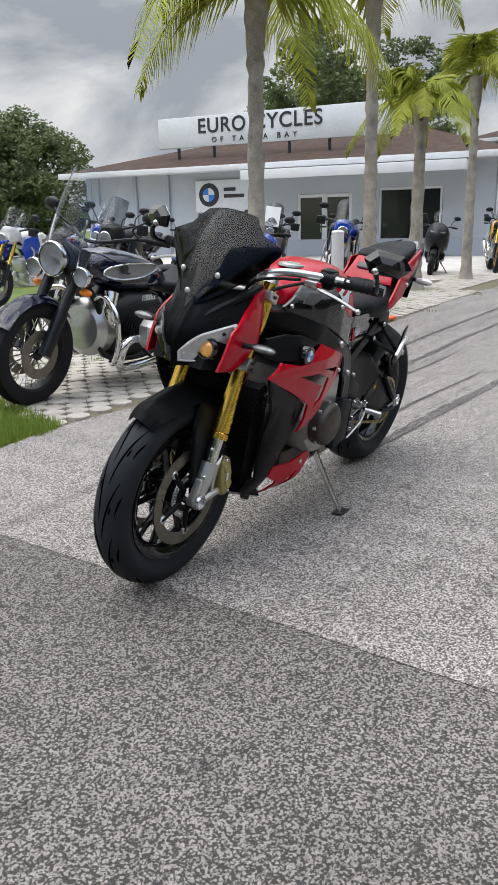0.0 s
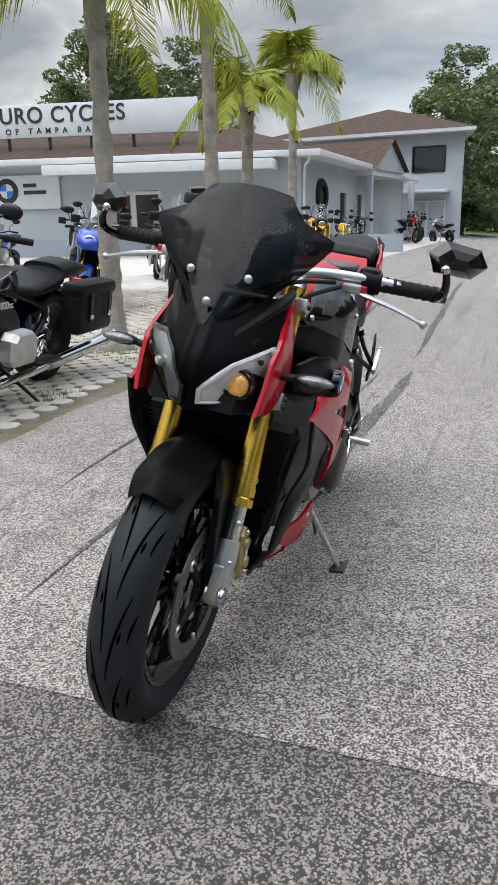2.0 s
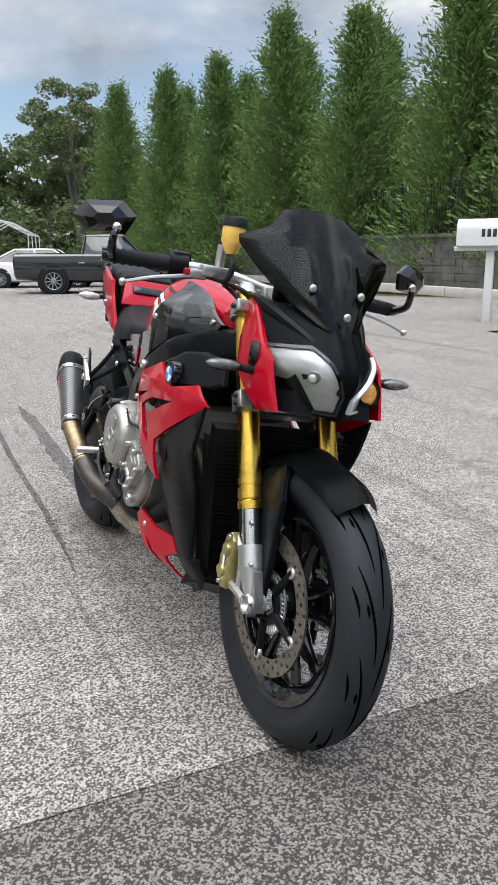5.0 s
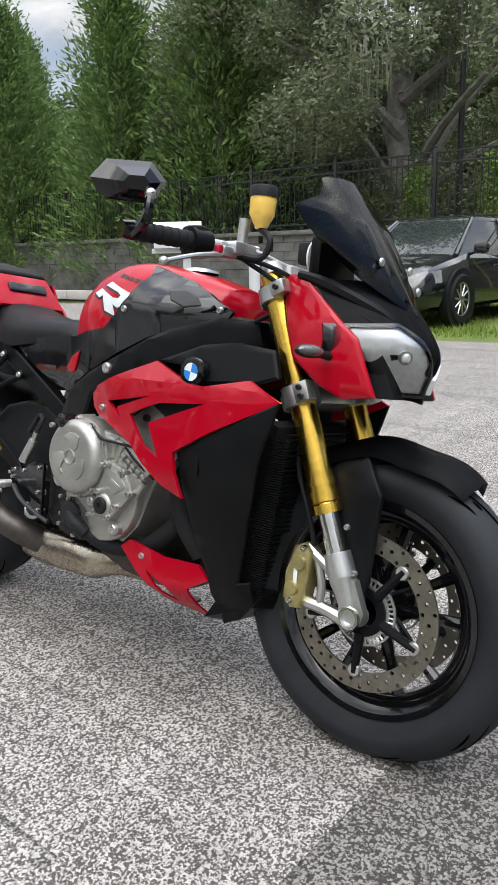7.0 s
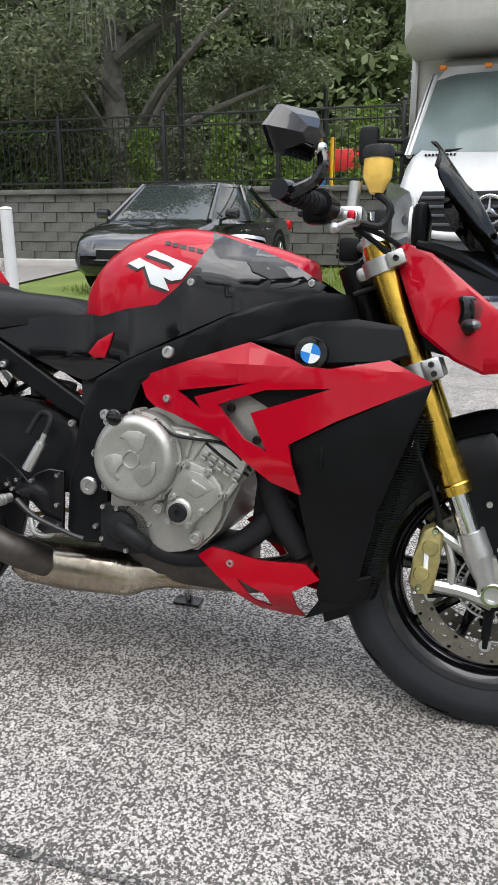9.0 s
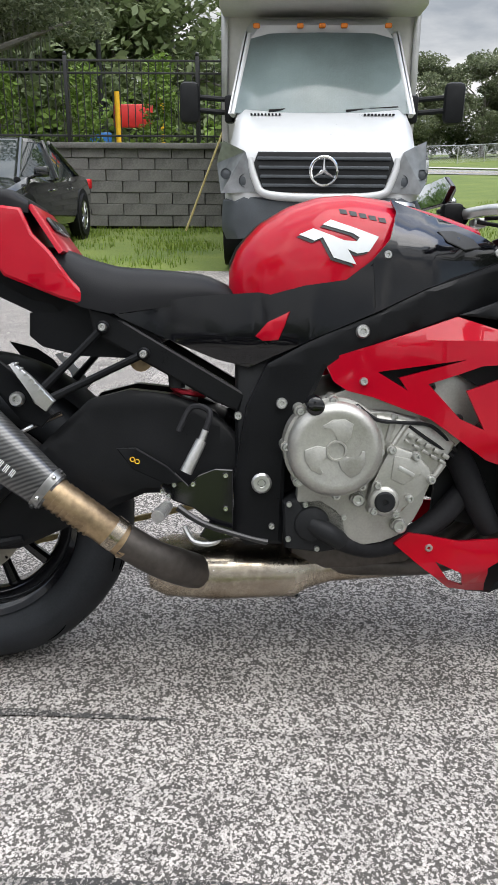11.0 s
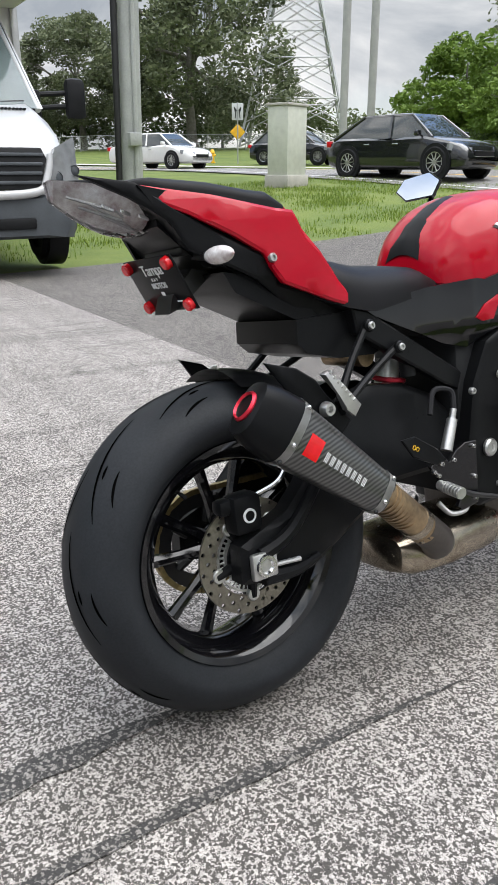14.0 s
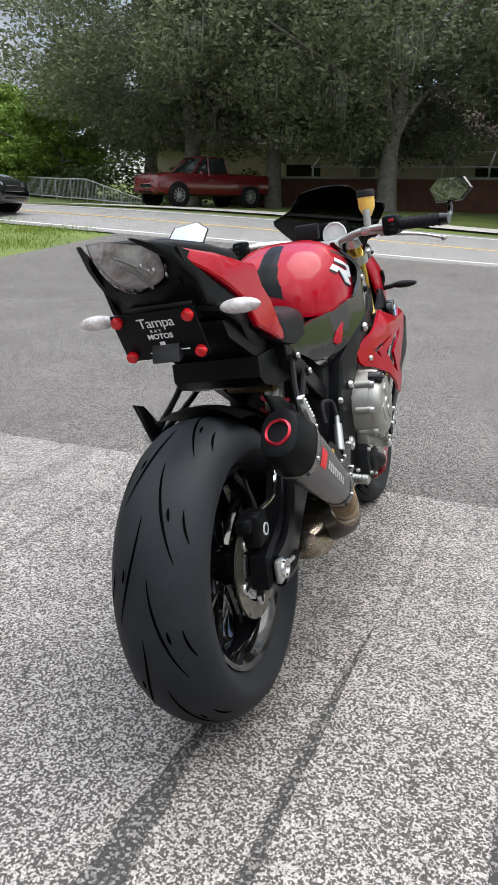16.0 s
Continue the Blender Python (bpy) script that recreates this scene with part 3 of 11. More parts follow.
wall_sign = thing("dealer_wall_sign", YARD @ FAC, "white wall sign with round blue badge and dark bars", "sign")
bm = bmesh.new()
box(bm, (-6.55, -0.1, 2.25), (2.57, 0.06, 1.15), 0.012)
part("sign_board", bm, sign_white, wall_sign)
bm = bmesh.new()
lathe(bm, [(0.0, -0.16), (0.4, -0.16), (0.43, -0.14), (0.43, -0.12)], Matrix.Translation((-7.25, 0, 2.3)), 32)
part("badge_ring", bm, ink, wall_sign)
for q in range(4):
    bm = bmesh.new()
    ring = [(0, 0)] + [(0.25 * math.cos(q * math.pi / 2 + k * math.pi / 16), 0.25 * math.sin(q * math.pi / 2 + k * math.pi / 16)) for k in range(9)]
    slab(bm, ring, lambda u, v, w: Vector((-7.25 + u, -0.165 - w, 2.3 + v)), 0.012)
    part("badge_quarter", bm, blue_paint if q % 2 else sign_white, wall_sign)
for z, w in ((2.48, 0.5), (2.24, 0.85)):
    bm = bmesh.new()
    box(bm, (-6.62 + w / 2, -0.135, z), (w, 0.012, 0.13), 0.003)
    part("lettering_bar", bm, ink, wall_sign)

tyre_sign = thing("round_wall_sign", YARD @ pose(-24.6, -9.62, 1.95), "black tyre-shaped sign on the white side wall", "sign")
bm = bmesh.new()
lathe(bm, [(0.34, 0.02), (0.52, 0.02), (0.6, 0.08), (0.6, 0.16), (0.52, 0.22), (0.34, 0.2), (0.34, 0.02)], None, 40)
part("tyre_ring", bm, rubber, tyre_sign)
bm = bmesh.new()
lathe(bm, [(0.0, 0.1), (0.33, 0.1), (0.33, 0.04)], None, 40)
part("disc_panel", bm, ink, tyre_sign)


def build_house():
    house = thing("two_storey_building", Matrix.Translation((0, -0.45, 0)) @ YARD, "white two-storey building with shallow brown hipped roof", "building")
    bm = bmesh.new()
    wall_run(bm, (-45, -7.9), (-45, -20), -0.1, 6.0, [(1.0, 3.0, 3.7, 5.2), (0.9, 3.1, 0.0, 2.1), (5.0, 5.9, 0.9, 2.1)])
    part("front_wall", bm, white_wall, house)
    for a, b in (((-60, -12.6), (-45.25, -7.9)), ((-45.25, -20), (-60, -20)), ((-60.2, -20), (-60.2, -12.7))):
        bm = bmesh.new()
        wall_run(bm, a, b, -0.1, 6.0, [])
        part("side_wall", bm, white_wall, house)
    for y, z, w, h in ((-9.9, 4.45, 2.0, 1.5), (-9.9, 1.05, 2.2, 2.1), (-13.35, 1.5, 0.9, 1.2)):
        bm = bmesh.new()
        box(bm, (-45.1, y, z), (0.03, w, h))
        pane = part("window_pane", bm, dark_glass, house)
        bm = bmesh.new()
        for s in (-1, 1):
            box(bm, (-44.97, y + s * (w / 2 - 0.04), z), (0.07, 0.08, h), 0.005)
            box(bm, (-44.972, y, z + s * (h / 2 - 0.04)), (0.06, w - 0.16, 0.08), 0.005)
        if z < 1.2:
            box(bm, (-44.974, y, z), (0.06, 0.16, h - 0.16), 0.005)
        part("window_frame", bm, white_trim if z < 2 else black_metal, pane)
    bm = bmesh.new()
    box(bm, (-44.4, -9.95, 2.62), (1.2, 2.8, 0.16), 0.02)
    part("door_canopy", bm, white_trim, house)
    bm = bmesh.new()
    vs = [bm.verts.new(p) for p in ((-44.2, -7.1, 6.05), (-44.2, -20.8, 6.05), (-60.8, -20.8, 6.05), (-60.8, -11.8, 6.05), (-50.5, -14, 8.1), (-54.5, -14, 8.1))]
    for f in ((0, 1, 4), (1, 2, 5, 4), (2, 3, 5), (3, 0, 4, 5)):
        bm.faces.new([vs[i] for i in f])
    part("roof", bm, shingle, house, angle=10)
    bm = bmesh.new()
    prism(bm, [(-44.2, -7.1), (-44.2, -20.8), (-60.8, -20.8), (-60.8, -11.8)], 5.85, 6.04)
    part("eave", bm, white_trim, house)
    bm = bmesh.new()
    box(bm, (-44.97, -13.9, 0.25), (0.04, 12.1, 0.7))
    part("base_band", bm, grey_wall, house)


build_house()

# ---- vehicles round the yard ----
def car_wheel(parent, c, r, w, side, rim_mat=None):
    bm = bmesh.new()
    m = Matrix.Translation(c)
    s = side
    lathe(bm, [(r * 0.66, -s * w * 0.45), (r * 0.9, -s * w * 0.5), (r, -s * w * 0.36), (r, s * w * 0.36), (r * 0.9, s * w * 0.5), (r * 0.66, s * w * 0.46), (r * 0.62, s * w * 0.2)], m, 32)
    wheel = part("wheel", bm, rubber, parent)
    bm = bmesh.new()
    lathe(bm, [(r * 0.655, s * w * 0.44), (r * 0.62, s * w * 0.42), (r * 0.58, s * w * 0.2), (r * 0.5, s * w * 0.1), (0.02, s * w * 0.08)], m, 24)
    for k in range(10):
        a = 2 * math.pi * k / 10
        p, q = Vector((math.cos(a), 0, math.sin(a))), Vector((math.cos(a + 0.12), 0, math.sin(a + 0.12)))
        rod(bm, Vector(c) + p * r * 0.1 + Vector((0, s * w * 0.36, 0)), Vector(c) + q * r * 0.6 + Vector((0, s * w * 0.38, 0)), r * 0.055, r * 0.04, 6)
    rod(bm, Vector(c) + Vector((0, s * w * 0.2, 0)), Vector(c) + Vector((0, s * w * 0.42, 0)), r * 0.16, None, 12)
    part("rim", bm, rim_mat or alloy, wheel)


def car(name, m, paint, label, L=4.8, W=1.85, H=1.45, belt=0.92, r=0.33, wb=2.8, hood=1.25, tail=0.75, clear_h=0.2, kind="sedan"):
    top = thing(name, m, label, "car")
    f, b = L / 2, -L / 2
    ax = (wb / 2 + 0.05, -wb / 2 + 0.05)
    hw = W / 2
    # body: rings along x
    def ring(x, k, zt, zb):
        w = hw * k
        half = [(0.82, zb), (0.97, zb + 0.07), (1.0, zb + 0.18), (1.005, zb + (zt - zb) * 0.5), (0.985, zb + (zt - zb) * 0.72), (0.955, zt - 0.07), (0.89, zt - 0.015), (0.7, zt + 0.012), (0.35, zt + 0.025)]
        return [(x, -w * a, h) for a, h in half] + [(x, w * a, h) for a, h in half[::-1]]
    z = clear_h
    if kind == "pickup":
        st = [(b, 0.95, belt + 0.1, z + 0.2), (b + 0.05, 1.0, belt + 0.12, z + 0.1), (b + 2.0, 1.0, belt + 0.12, z), (f - hood, 1.0, belt + 0.1, z), (f - 0.35, 0.99, belt + 0.06, z), (f - 0.06, 0.95, belt - 0.05, z + 0.05), (f, 0.9, belt - 0.3, z + 0.12)]
    else:
        st = [(b, 0.8, belt - 0.25, z + 0.18), (b + 0.07, 0.9, belt - 0.05, z + 0.06), (b + 0.45, 0.98, belt + 0.02, z), (b + 1.3, 1.0, belt + 0.02, z), (0, 1.0, belt, z), (f - hood, 1.0, belt + 0.02, z), (f - 0.9, 0.99, belt - 0.04, z), (f - 0.5, 0.96, belt - 0.11, z), (f - 0.24, 0.9, belt - 0.19, z), (f - 0.1, 0.83, belt - 0.29, z + 0.02), (f - 0.02, 0.75, belt - 0.42, z + 0.06), (f, 0.68, belt - 0.5, z + 0.1)]
    bm = bmesh.new()
    loft(bm, [ring(*s) for s in st])
    body = part("body", bm, paint, top, angle=30)
    # wheel arches and wheels
    for x in ax:
        for s in (-1, 1):
            bm = bmesh.new()
            lathe(bm, [(0.05, s * (hw - 0.12)), (r * 1.16, s * (hw - 0.12)), (r * 1.2, s * (hw + 0.004)), (0.05, s * (hw + 0.004))], Matrix.Translation((x, 0, r)), 28)
            part("wheel_arch", bm, black_plastic, body)
            car_wheel(top, (x, s * (hw - 0.08), r), r, 0.22, s)
    # greenhouse
    zt = H
    if kind == "pickup":
        g0, g1, t0, t1 = f - hood + 0.1, -0.75, f - hood - 0.55, -0.6
    elif kind == "suv":
        g0, g1, t0, t1 = f - hood + 0.15, b + 0.25, f - hood - 0.65, b + 0.95
    else:
        g0, g1, t0, t1 = f - hood + 0.2, b + tail - 0.15, f - hood - 0.6, b + tail + 0.85
    def plan(x0, x1, w, zz):
        return [(x0, -w * 0.86, zz), (x0 + 0.06, 0, zz), (x0, w * 0.86, zz), ((x0 * 0.6 + x1 * 0.4), w, zz), (x1, w * 0.85, zz), (x1 - 0.06, 0, zz), (x1, -w * 0.85, zz), ((x0 * 0.6 + x1 * 0.4), -w, zz)]
    bm = bmesh.new()
    loft(bm, [plan(g0, g1, hw * 0.95, belt - 0.03), plan(t0 + (g0 - t0) * 0.05, t1 + (g1 - t1) * 0.05, hw * 0.74, zt - 0.06), plan(t0 - 0.03, t1 + 0.03, hw * 0.72, zt - 0.04)])
    glass = part("window", bm, car_glass, top, "dark tinted glass")
    bm = bmesh.new()
    loft(bm, [plan(t0 + 0.05, t1 - 0.05, hw * 0.755, zt - 0.075), plan(t0, t1, hw * 0.73, zt - 0.03), plan(t0 - 0.3, t1 + 0.3, hw * 0.55, zt)])
    part("roof", bm, paint, top, angle=50)
    for s in (-1, 1):
        lo = [(g0, s * hw * 0.83, belt - 0.02), (0.0 if kind != "pickup" else 0.35, s * hw * 0.955, belt - 0.02), (g1, s * hw * 0.82, belt - 0.02)]
        hi = [(t0, s * hw * 0.645, zt - 0.05), (-0.1 if kind != "pickup" else 0.3, s * hw * 0.745, zt - 0.05), (t1, s * hw * 0.635, zt - 0.05)]
        for a, c in zip(lo, hi):
            bm = bmesh.new()
            rod(bm, a, c, 0.045, 0.035, 8)
            part("pillar", bm, paint, top)
    # nose and tail
    for s in (-1, 1):
        bm = bmesh.new()
        loft(bm, [[(f - 0.16, s * hw * 0.5, belt - 0.4), (f - 0.12, s * hw * 0.5, belt - 0.29), (f - 0.5, s * hw * 0.93, belt - 0.2), (f - 0.52, s * hw * 0.95, belt - 0.33)], [(f - 0.03, s * hw * 0.5, belt - 0.42), (f - 0.05, s * hw * 0.5, belt - 0.28), (f - 0.42, s * hw * 0.97, belt - 0.18), (f - 0.42, s * hw * 0.99, belt - 0.34)]])
        part("headlight", bm, lamp_glass, body)
        bm = bmesh.new()
        box(bm, (b + 0.06, s * hw * 0.72, belt - 0.12), (0.16, hw * 0.4, 0.16), 0.03)
        part("taillight", bm, red_lens, body)
        bm = bmesh.new()
        box(bm, (g0 - 0.28, s * (hw + 0.08), belt + 0.08), (0.12, 0.2, 0.14), 0.04)
        rod(bm, (g0 - 0.26, s * (hw * 0.9), belt), (g0 - 0.26, s * (hw + 0.05), belt + 0.05), 0.025)
        part("mirror", bm, paint, top)
        for x in (0.25, -0.75):
            bm = bmesh.new()
            box(bm, (x, s * (hw + 0.012), belt - 0.16), (0.2, 0.025, 0.03), 0.01)
            part("door_handle", bm, chrome, body)
    bm = bmesh.new()
    box(bm, (f - 0.02, 0, belt - 0.42), (0.06, hw * 0.86, 0.14), 0.02)
    grille = part("grille", bm, black_plastic, body)
    bm = bmesh.new()
    for zz in (-0.36, -0.49):
        box(bm, (f + 0.012, 0, belt + zz), (0.02, hw * 0.88, 0.014), 0.004)
    part("grille_trim", bm, chrome, grille)
    bm = bmesh.new()
    box(bm, (f - 0.06, 0, z + 0.14), (0.12, hw * 1.1, 0.12), 0.03)
    part("lower_intake", bm, black_plastic, body)
    return top


def stand(x, y, heading):
    """A pose on the ground, pointing along heading degrees from +x."""
    return pose(x, y, rise(x, y), 0, 0, heading)


car("parked_sedan", stand(-3.05, 10.0, -92), car_black, "glossy black four-door saloon parked on the grass edge", r=0.34)
truck = car("pickup_truck", stand(-22.4, 5.9, 74), car_black, "black crew-cab pickup truck parked across the yard", L=5.7, W=1.95, H=1.85, belt=1.12, r=0.41, wb=3.4, hood=1.7, clear_h=0.35, kind="pickup")
car("white_saloon", stand(-27.6, 4.7, 70), car_white, "white saloon parked behind the pickup", r=0.33)
car("utility_car", stand(24.5, 32.4, -60), car_black, "black sport-utility car waiting down the road", L=4.7, W=1.88, H=1.62, belt=1.0, r=0.37, wb=2.98, hood=1.2, kind="suv")
car("red_pickup", stand(28.2, 13.2, 150), car_red, "dark red crew-cab pickup truck on the far side of the road", L=5.4, W=1.98, H=1.9, belt=1.15, r=0.41, wb=3.5, hood=1.7, clear_h=0.38, kind="pickup")
car("black_crossover", stand(15.2, 14.9, -84), car_black, "glossy black crossover car on the near lane", L=4.7, W=1.88, H=1.6, belt=1.0, r=0.38, wb=2.98, hood=1.25, tail=0.35)
car("white_road_car", stand(15.7, 30.6, -70), car_white, "white saloon driving on the road", r=0.33)


# ---- delivery van ----
def build_van():
    van = thing("box_van", pose(1.31, 6.53, 0.06, 0, 0, -93) @ Matrix.Scale(1.05, 4), "white cab box van with black grille parked facing the yard", "van")
    # x forward, nose at 0
    def ring(x, w, z0, z1, k=0.9):
        return [(x, -w * 0.96, z0), (x, -w, z0 + 0.1), (x, -w, (z0 + z1) / 2), (x, -w * k, z1 - 0.06), (x, -w * k * 0.9, z1), (x, w * k * 0.9, z1), (x, w * k, z1 - 0.06), (x, w, (z0 + z1) / 2), (x, w, z0 + 0.1), (x, w * 0.96, z0)]
    bm = bmesh.new()
    loft(bm, [ring(-0.03, 0.72, 0.62, 0.98, 0.96), ring(-0.1, 0.86, 0.6, 1.12, 0.95), ring(-0.3, 0.95, 0.55, 1.27), ring(-0.65, 0.985, 0.5, 1.4), ring(-0.98, 0.99, 0.45, 1.5), ring(-1.15, 0.99, 0.45, 1.56), ring(-2.4, 0.99, 0.45, 1.6)])
    body = part("cab_body", bm, van_white, van, angle=40)
    # windscreen and cab top
    def frame_ring(x, wb_, z):
        return [(x, -wb_, z), (x + 0.09, -wb_ * 0.5, z), (x + 0.12, 0, z), (x + 0.09, wb_ * 0.5, z), (x, wb_, z)]
    bm = bmesh.new()
    lo, hi = frame_ring(-1.08, 0.93, 1.5), frame_ring(-1.85, 0.8, 2.36)
    loft(bm, [lo, hi], closed=False, cap=False)
    bmesh.ops.solidify(bm, geom=bm.faces[:], thickness=0.02)
    part("windscreen", bm, material("van_windscreen", (0.2, 0.25, 0.25), 0.06, var=0.2, scale=1.5, spec=0.7, rvar=0.03), van, "greenish tinted windscreen")
    bm = bmesh.new()
    sec = lambda x, w, z0, z1: [(x, -w, z0), (x, -w * 0.93, z1 - 0.08), (x, -w * 0.85, z1), (x, w * 0.85, z1), (x, w * 0.93, z1 - 0.08), (x, w, z0)]
    loft(bm, [sec(-1.8, 0.8, 2.3, 2.44), sec(-1.95, 0.86, 2.0, 2.52), sec(-2.4, 0.92, 1.5, 2.6)])
    for s in (-1, 1):
        rod(bm, (-1.09, s * 0.935, 1.48), (-1.86, s * 0.8, 2.36), 0.03, 0.028, 10)
        side = [(-1.1, 1.5), (-1.9, 2.4), (-2.4, 2.45), (-2.4, 1.5)]
        slab(bm, side, lambda u, v, w, s=s: Vector((u, s * (0.965 - (v - 1.5) * 0.14 + w), v)), 0.02)
    part("cab_top", bm, van_white, van)
    for s in (-1, 1):
        bm = bmesh.new()
        slab(bm, [(-1.35, 1.58), (-1.88, 2.2), (-2.25, 2.25), (-2.25, 1.58)], lambda u, v, w, s=s: Vector((u, s * (0.985 - (v - 1.5) * 0.14 + w), v)), 0.012)
        part("side_window", bm, car_glass, van)
        # headlights
        bm = bmesh.new()
        loft(bm, [[(-0.12, s * 0.6, 0.74), (-0.28, s * 0.93, 0.72), (-0.52, s * 0.985, 1.0), (-0.3, s * 0.93, 1.17), (-0.19, s * 0.73, 1.08)],
                  [(0.0, s * 0.62, 0.74), (-0.1, s * 0.98, 0.72), (-0.36, s * 1.04, 1.0), (-0.13, s * 0.96, 1.2), (-0.02, s * 0.74, 1.1)]])
        hl = part("headlight", bm, lamp_glass, body)
        bm = bmesh.new()
        bmesh.ops.create_uvsphere(bm, u_segments=16, v_segments=8, radius=0.07, matrix=Matrix.Translation((-0.17, s * 0.83, 0.86)))
        part("lamp_bowl", bm, chrome, hl)
        for y_, z_, r_ in ((0.74, 0.84, 0.055), (0.93, 0.9, 0.045)):
            bm = bmesh.new()
            lathe(bm, [(0.0, 0.012), (r_ * 0.6, 0.01), (r_, 0.0), (r_ * 1.1, 0.012), (r_ * 1.15, -0.01)], Matrix.Translation((-0.03 - 0.24 * (y_ - 0.7), s * y_, z_)) @ Matrix.Rotation(radians(-90), 4, "Z"), 20)
            part("lamp_cup", bm, grey_plastic, hl)
        # mirrors on double arms
        bm = bmesh.new()
        box(bm, (-1.35, s * 1.42, 1.62), (0.14, 0.22, 0.42), 0.06)
        mir = part("wing_mirror", bm, black_plastic, van, "large black mirror on twin arms")
        bm = bmesh.new()
        for zz in (1.55, 1.68):
            rod(bm, (-1.4, s * 0.93, zz - 0.03), (-1.36, s * 1.34, zz), 0.028, None, 8)
        box(bm, (-1.42, s * 0.99, 1.56), (0.22, 0.1, 0.28), 0.03)
        part("mirror_arm", bm, black_plastic, mir)
    # bonnet vents and wipers
    for s in (-1, 1):
        for k in range(9):
            bm = bmesh.new()
            box(bm, (-0.86, s * 0.58 + (k - 4) * 0.036, 1.475), (0.07, 0.02, 0.02), 0.004, Matrix.Rotation(radians(0), 4, "Y"))
            part("bonnet_vent", bm, black_plastic, body)
    for y0 in (-0.55, 0.25):
        bm = bmesh.new()
        rod(bm, (-0.99, y0, 1.52), (-1.12, y0 + 0.55, 1.57), 0.014, 0.008, 6)
        part("wiper", bm, black_plastic, van)
    bm = bmesh.new()
    pipe(bm, [(-0.045, -0.7, 1.04), (0.0, -0.64, 0.84), (0.03, -0.52, 0.715), (0.045, 0, 0.69), (0.03, 0.52, 0.715), (0.0, 0.64, 0.84), (-0.045, 0.7, 1.04)], [0.03, 0.035, 0.04, 0.042, 0.04, 0.035, 0.03], 10, 6)
    part("grille_surround", bm, van_white, body, "white painted lip round the grille")
    # grille and star
    bm = bmesh.new()
    slab(bm, [(-0.66, 1.0), (-0.56, 0.74), (0.56, 0.74), (0.66, 1.0), (0.62, 1.1), (-0.62, 1.1)], lambda u, v, w: Vector((-0.1 + 0.08 + w - 0.22 * (v - 0.74), u, v)), 0.06, 0.012)
    gr = part("grille", bm, black_plastic, body)
    for zz in (0.8, 0.88, 0.96, 1.04):
        bm = bmesh.new()
        box(bm, (0.045 - 0.22 * (zz - 0.74), 0, zz), (0.03, 1.16 + (zz - 0.8) * 0.4, 0.03), 0.008)
        part("grille_bar", bm, grey_plastic, gr)
    star_m = Matrix.Translation((0.075, 0, 0.93))
    bm = bmesh.new()
    pipe(bm, [star_m @ Vector((0, 0.125 * math.cos(a), 0.125 * math.sin(a))) for a in [2 * math.pi * k / 24 for k in range(25)]], 0.014, 8, 1, False)
    for k in range(3):
        a = math.pi / 2 + k * 2 * math.pi / 3
        rod(bm, star_m @ Vector((0, 0, 0)), star_m @ Vector((0, 0.12 * math.cos(a), 0.12 * math.sin(a))), 0.026, 0.004, 6)
    part("badge", bm, chrome, gr, "round chrome badge with three spokes")
    # bumper
    bm = bmesh.new()
    loft(bm, [ring(0.03, 0.62, 0.33, 0.66, 0.97), ring(-0.05, 0.84, 0.3, 0.7, 0.98), ring(-0.28, 0.985, 0.28, 0.71, 0.99), ring(-0.55, 1.0, 0.3, 0.7, 0.99)])
    bump_ = part("bumper", bm, grey_plastic, van, "dark grey unpainted bumper")
    bm = bmesh.new()
    box(bm, (0.03, 0, 0.44), (0.05, 1.0, 0.1), 0.02)
    part("bumper_slot", bm, black_plastic, bump_)
    for s in (-1, 1):
        car_wheel(van, (-1.0, s * 0.87, 0.345), 0.345, 0.24, s, alloy)
        car_wheel(van, (-4.6, s * 0.87, 0.345), 0.345, 0.24, s, alloy)
        bm = bmesh.new()
        lathe(bm, [(0.05, s * 0.8), (0.41, s * 0.8), (0.42, s * 1.0), (0.05, s * 1.0)], Matrix.Translation((-1.0, 0, 0.36)), 28)
        part("wheel_arch", bm, black_plastic, body)
    # box body with rounded luton nose
    bm = bmesh.new()
    box(bm, (-4.45, 0, 2.2), (4.1, 2.3, 2.8), 0.05)
    bx = part("box_body", bm, box_white, van, "dull white box with seams and rounded overhang")
    bm = bmesh.new()
    loft(bm, [[(x, -1.13 * k, z) for x, z in prof][::1] + [(x, 1.13 * k, z) for x, z in prof][::-1] for k, prof in ((1.0, [(-2.42, 3.6), (-2.42, 2.62)]), (1.0, [(-1.75, 3.6), (-1.75, 2.62)]), (0.97, [(-1.35, 3.5), (-1.4, 2.66)]), (0.86, [(-1.2, 3.4), (-1.24, 2.8)]))])
    part("box_overhang", bm, box_white, bx, angle=60)
    bm = bmesh.new()
    for s in (-1, 1):
        box(bm, (-2.39, s * 1.12, 2.2), (0.06, 0.08, 2.8), 0.01)
    box(bm, (-2.38, 0, 0.82), (0.06, 2.16, 0.08), 0.01)
    part("box_edge_trim", bm, alloy, bx)
    bm = bmesh.new()
    box(bm, (-3.6, 0, 0.55), (4.2, 1.0, 0.3), 0.03)
    part("chassis", bm, black_plastic, van)
    for y in (-0.72, -0.24, 0.0, 0.24, 0.72):
        bm = bmesh.new()
        box(bm, (-1.78 + 0.02, y, 2.43), (0.06, 0.075, 0.05), 0.015)
        part("roof_marker_lamp", bm, amber, van)
    return van


build_van()

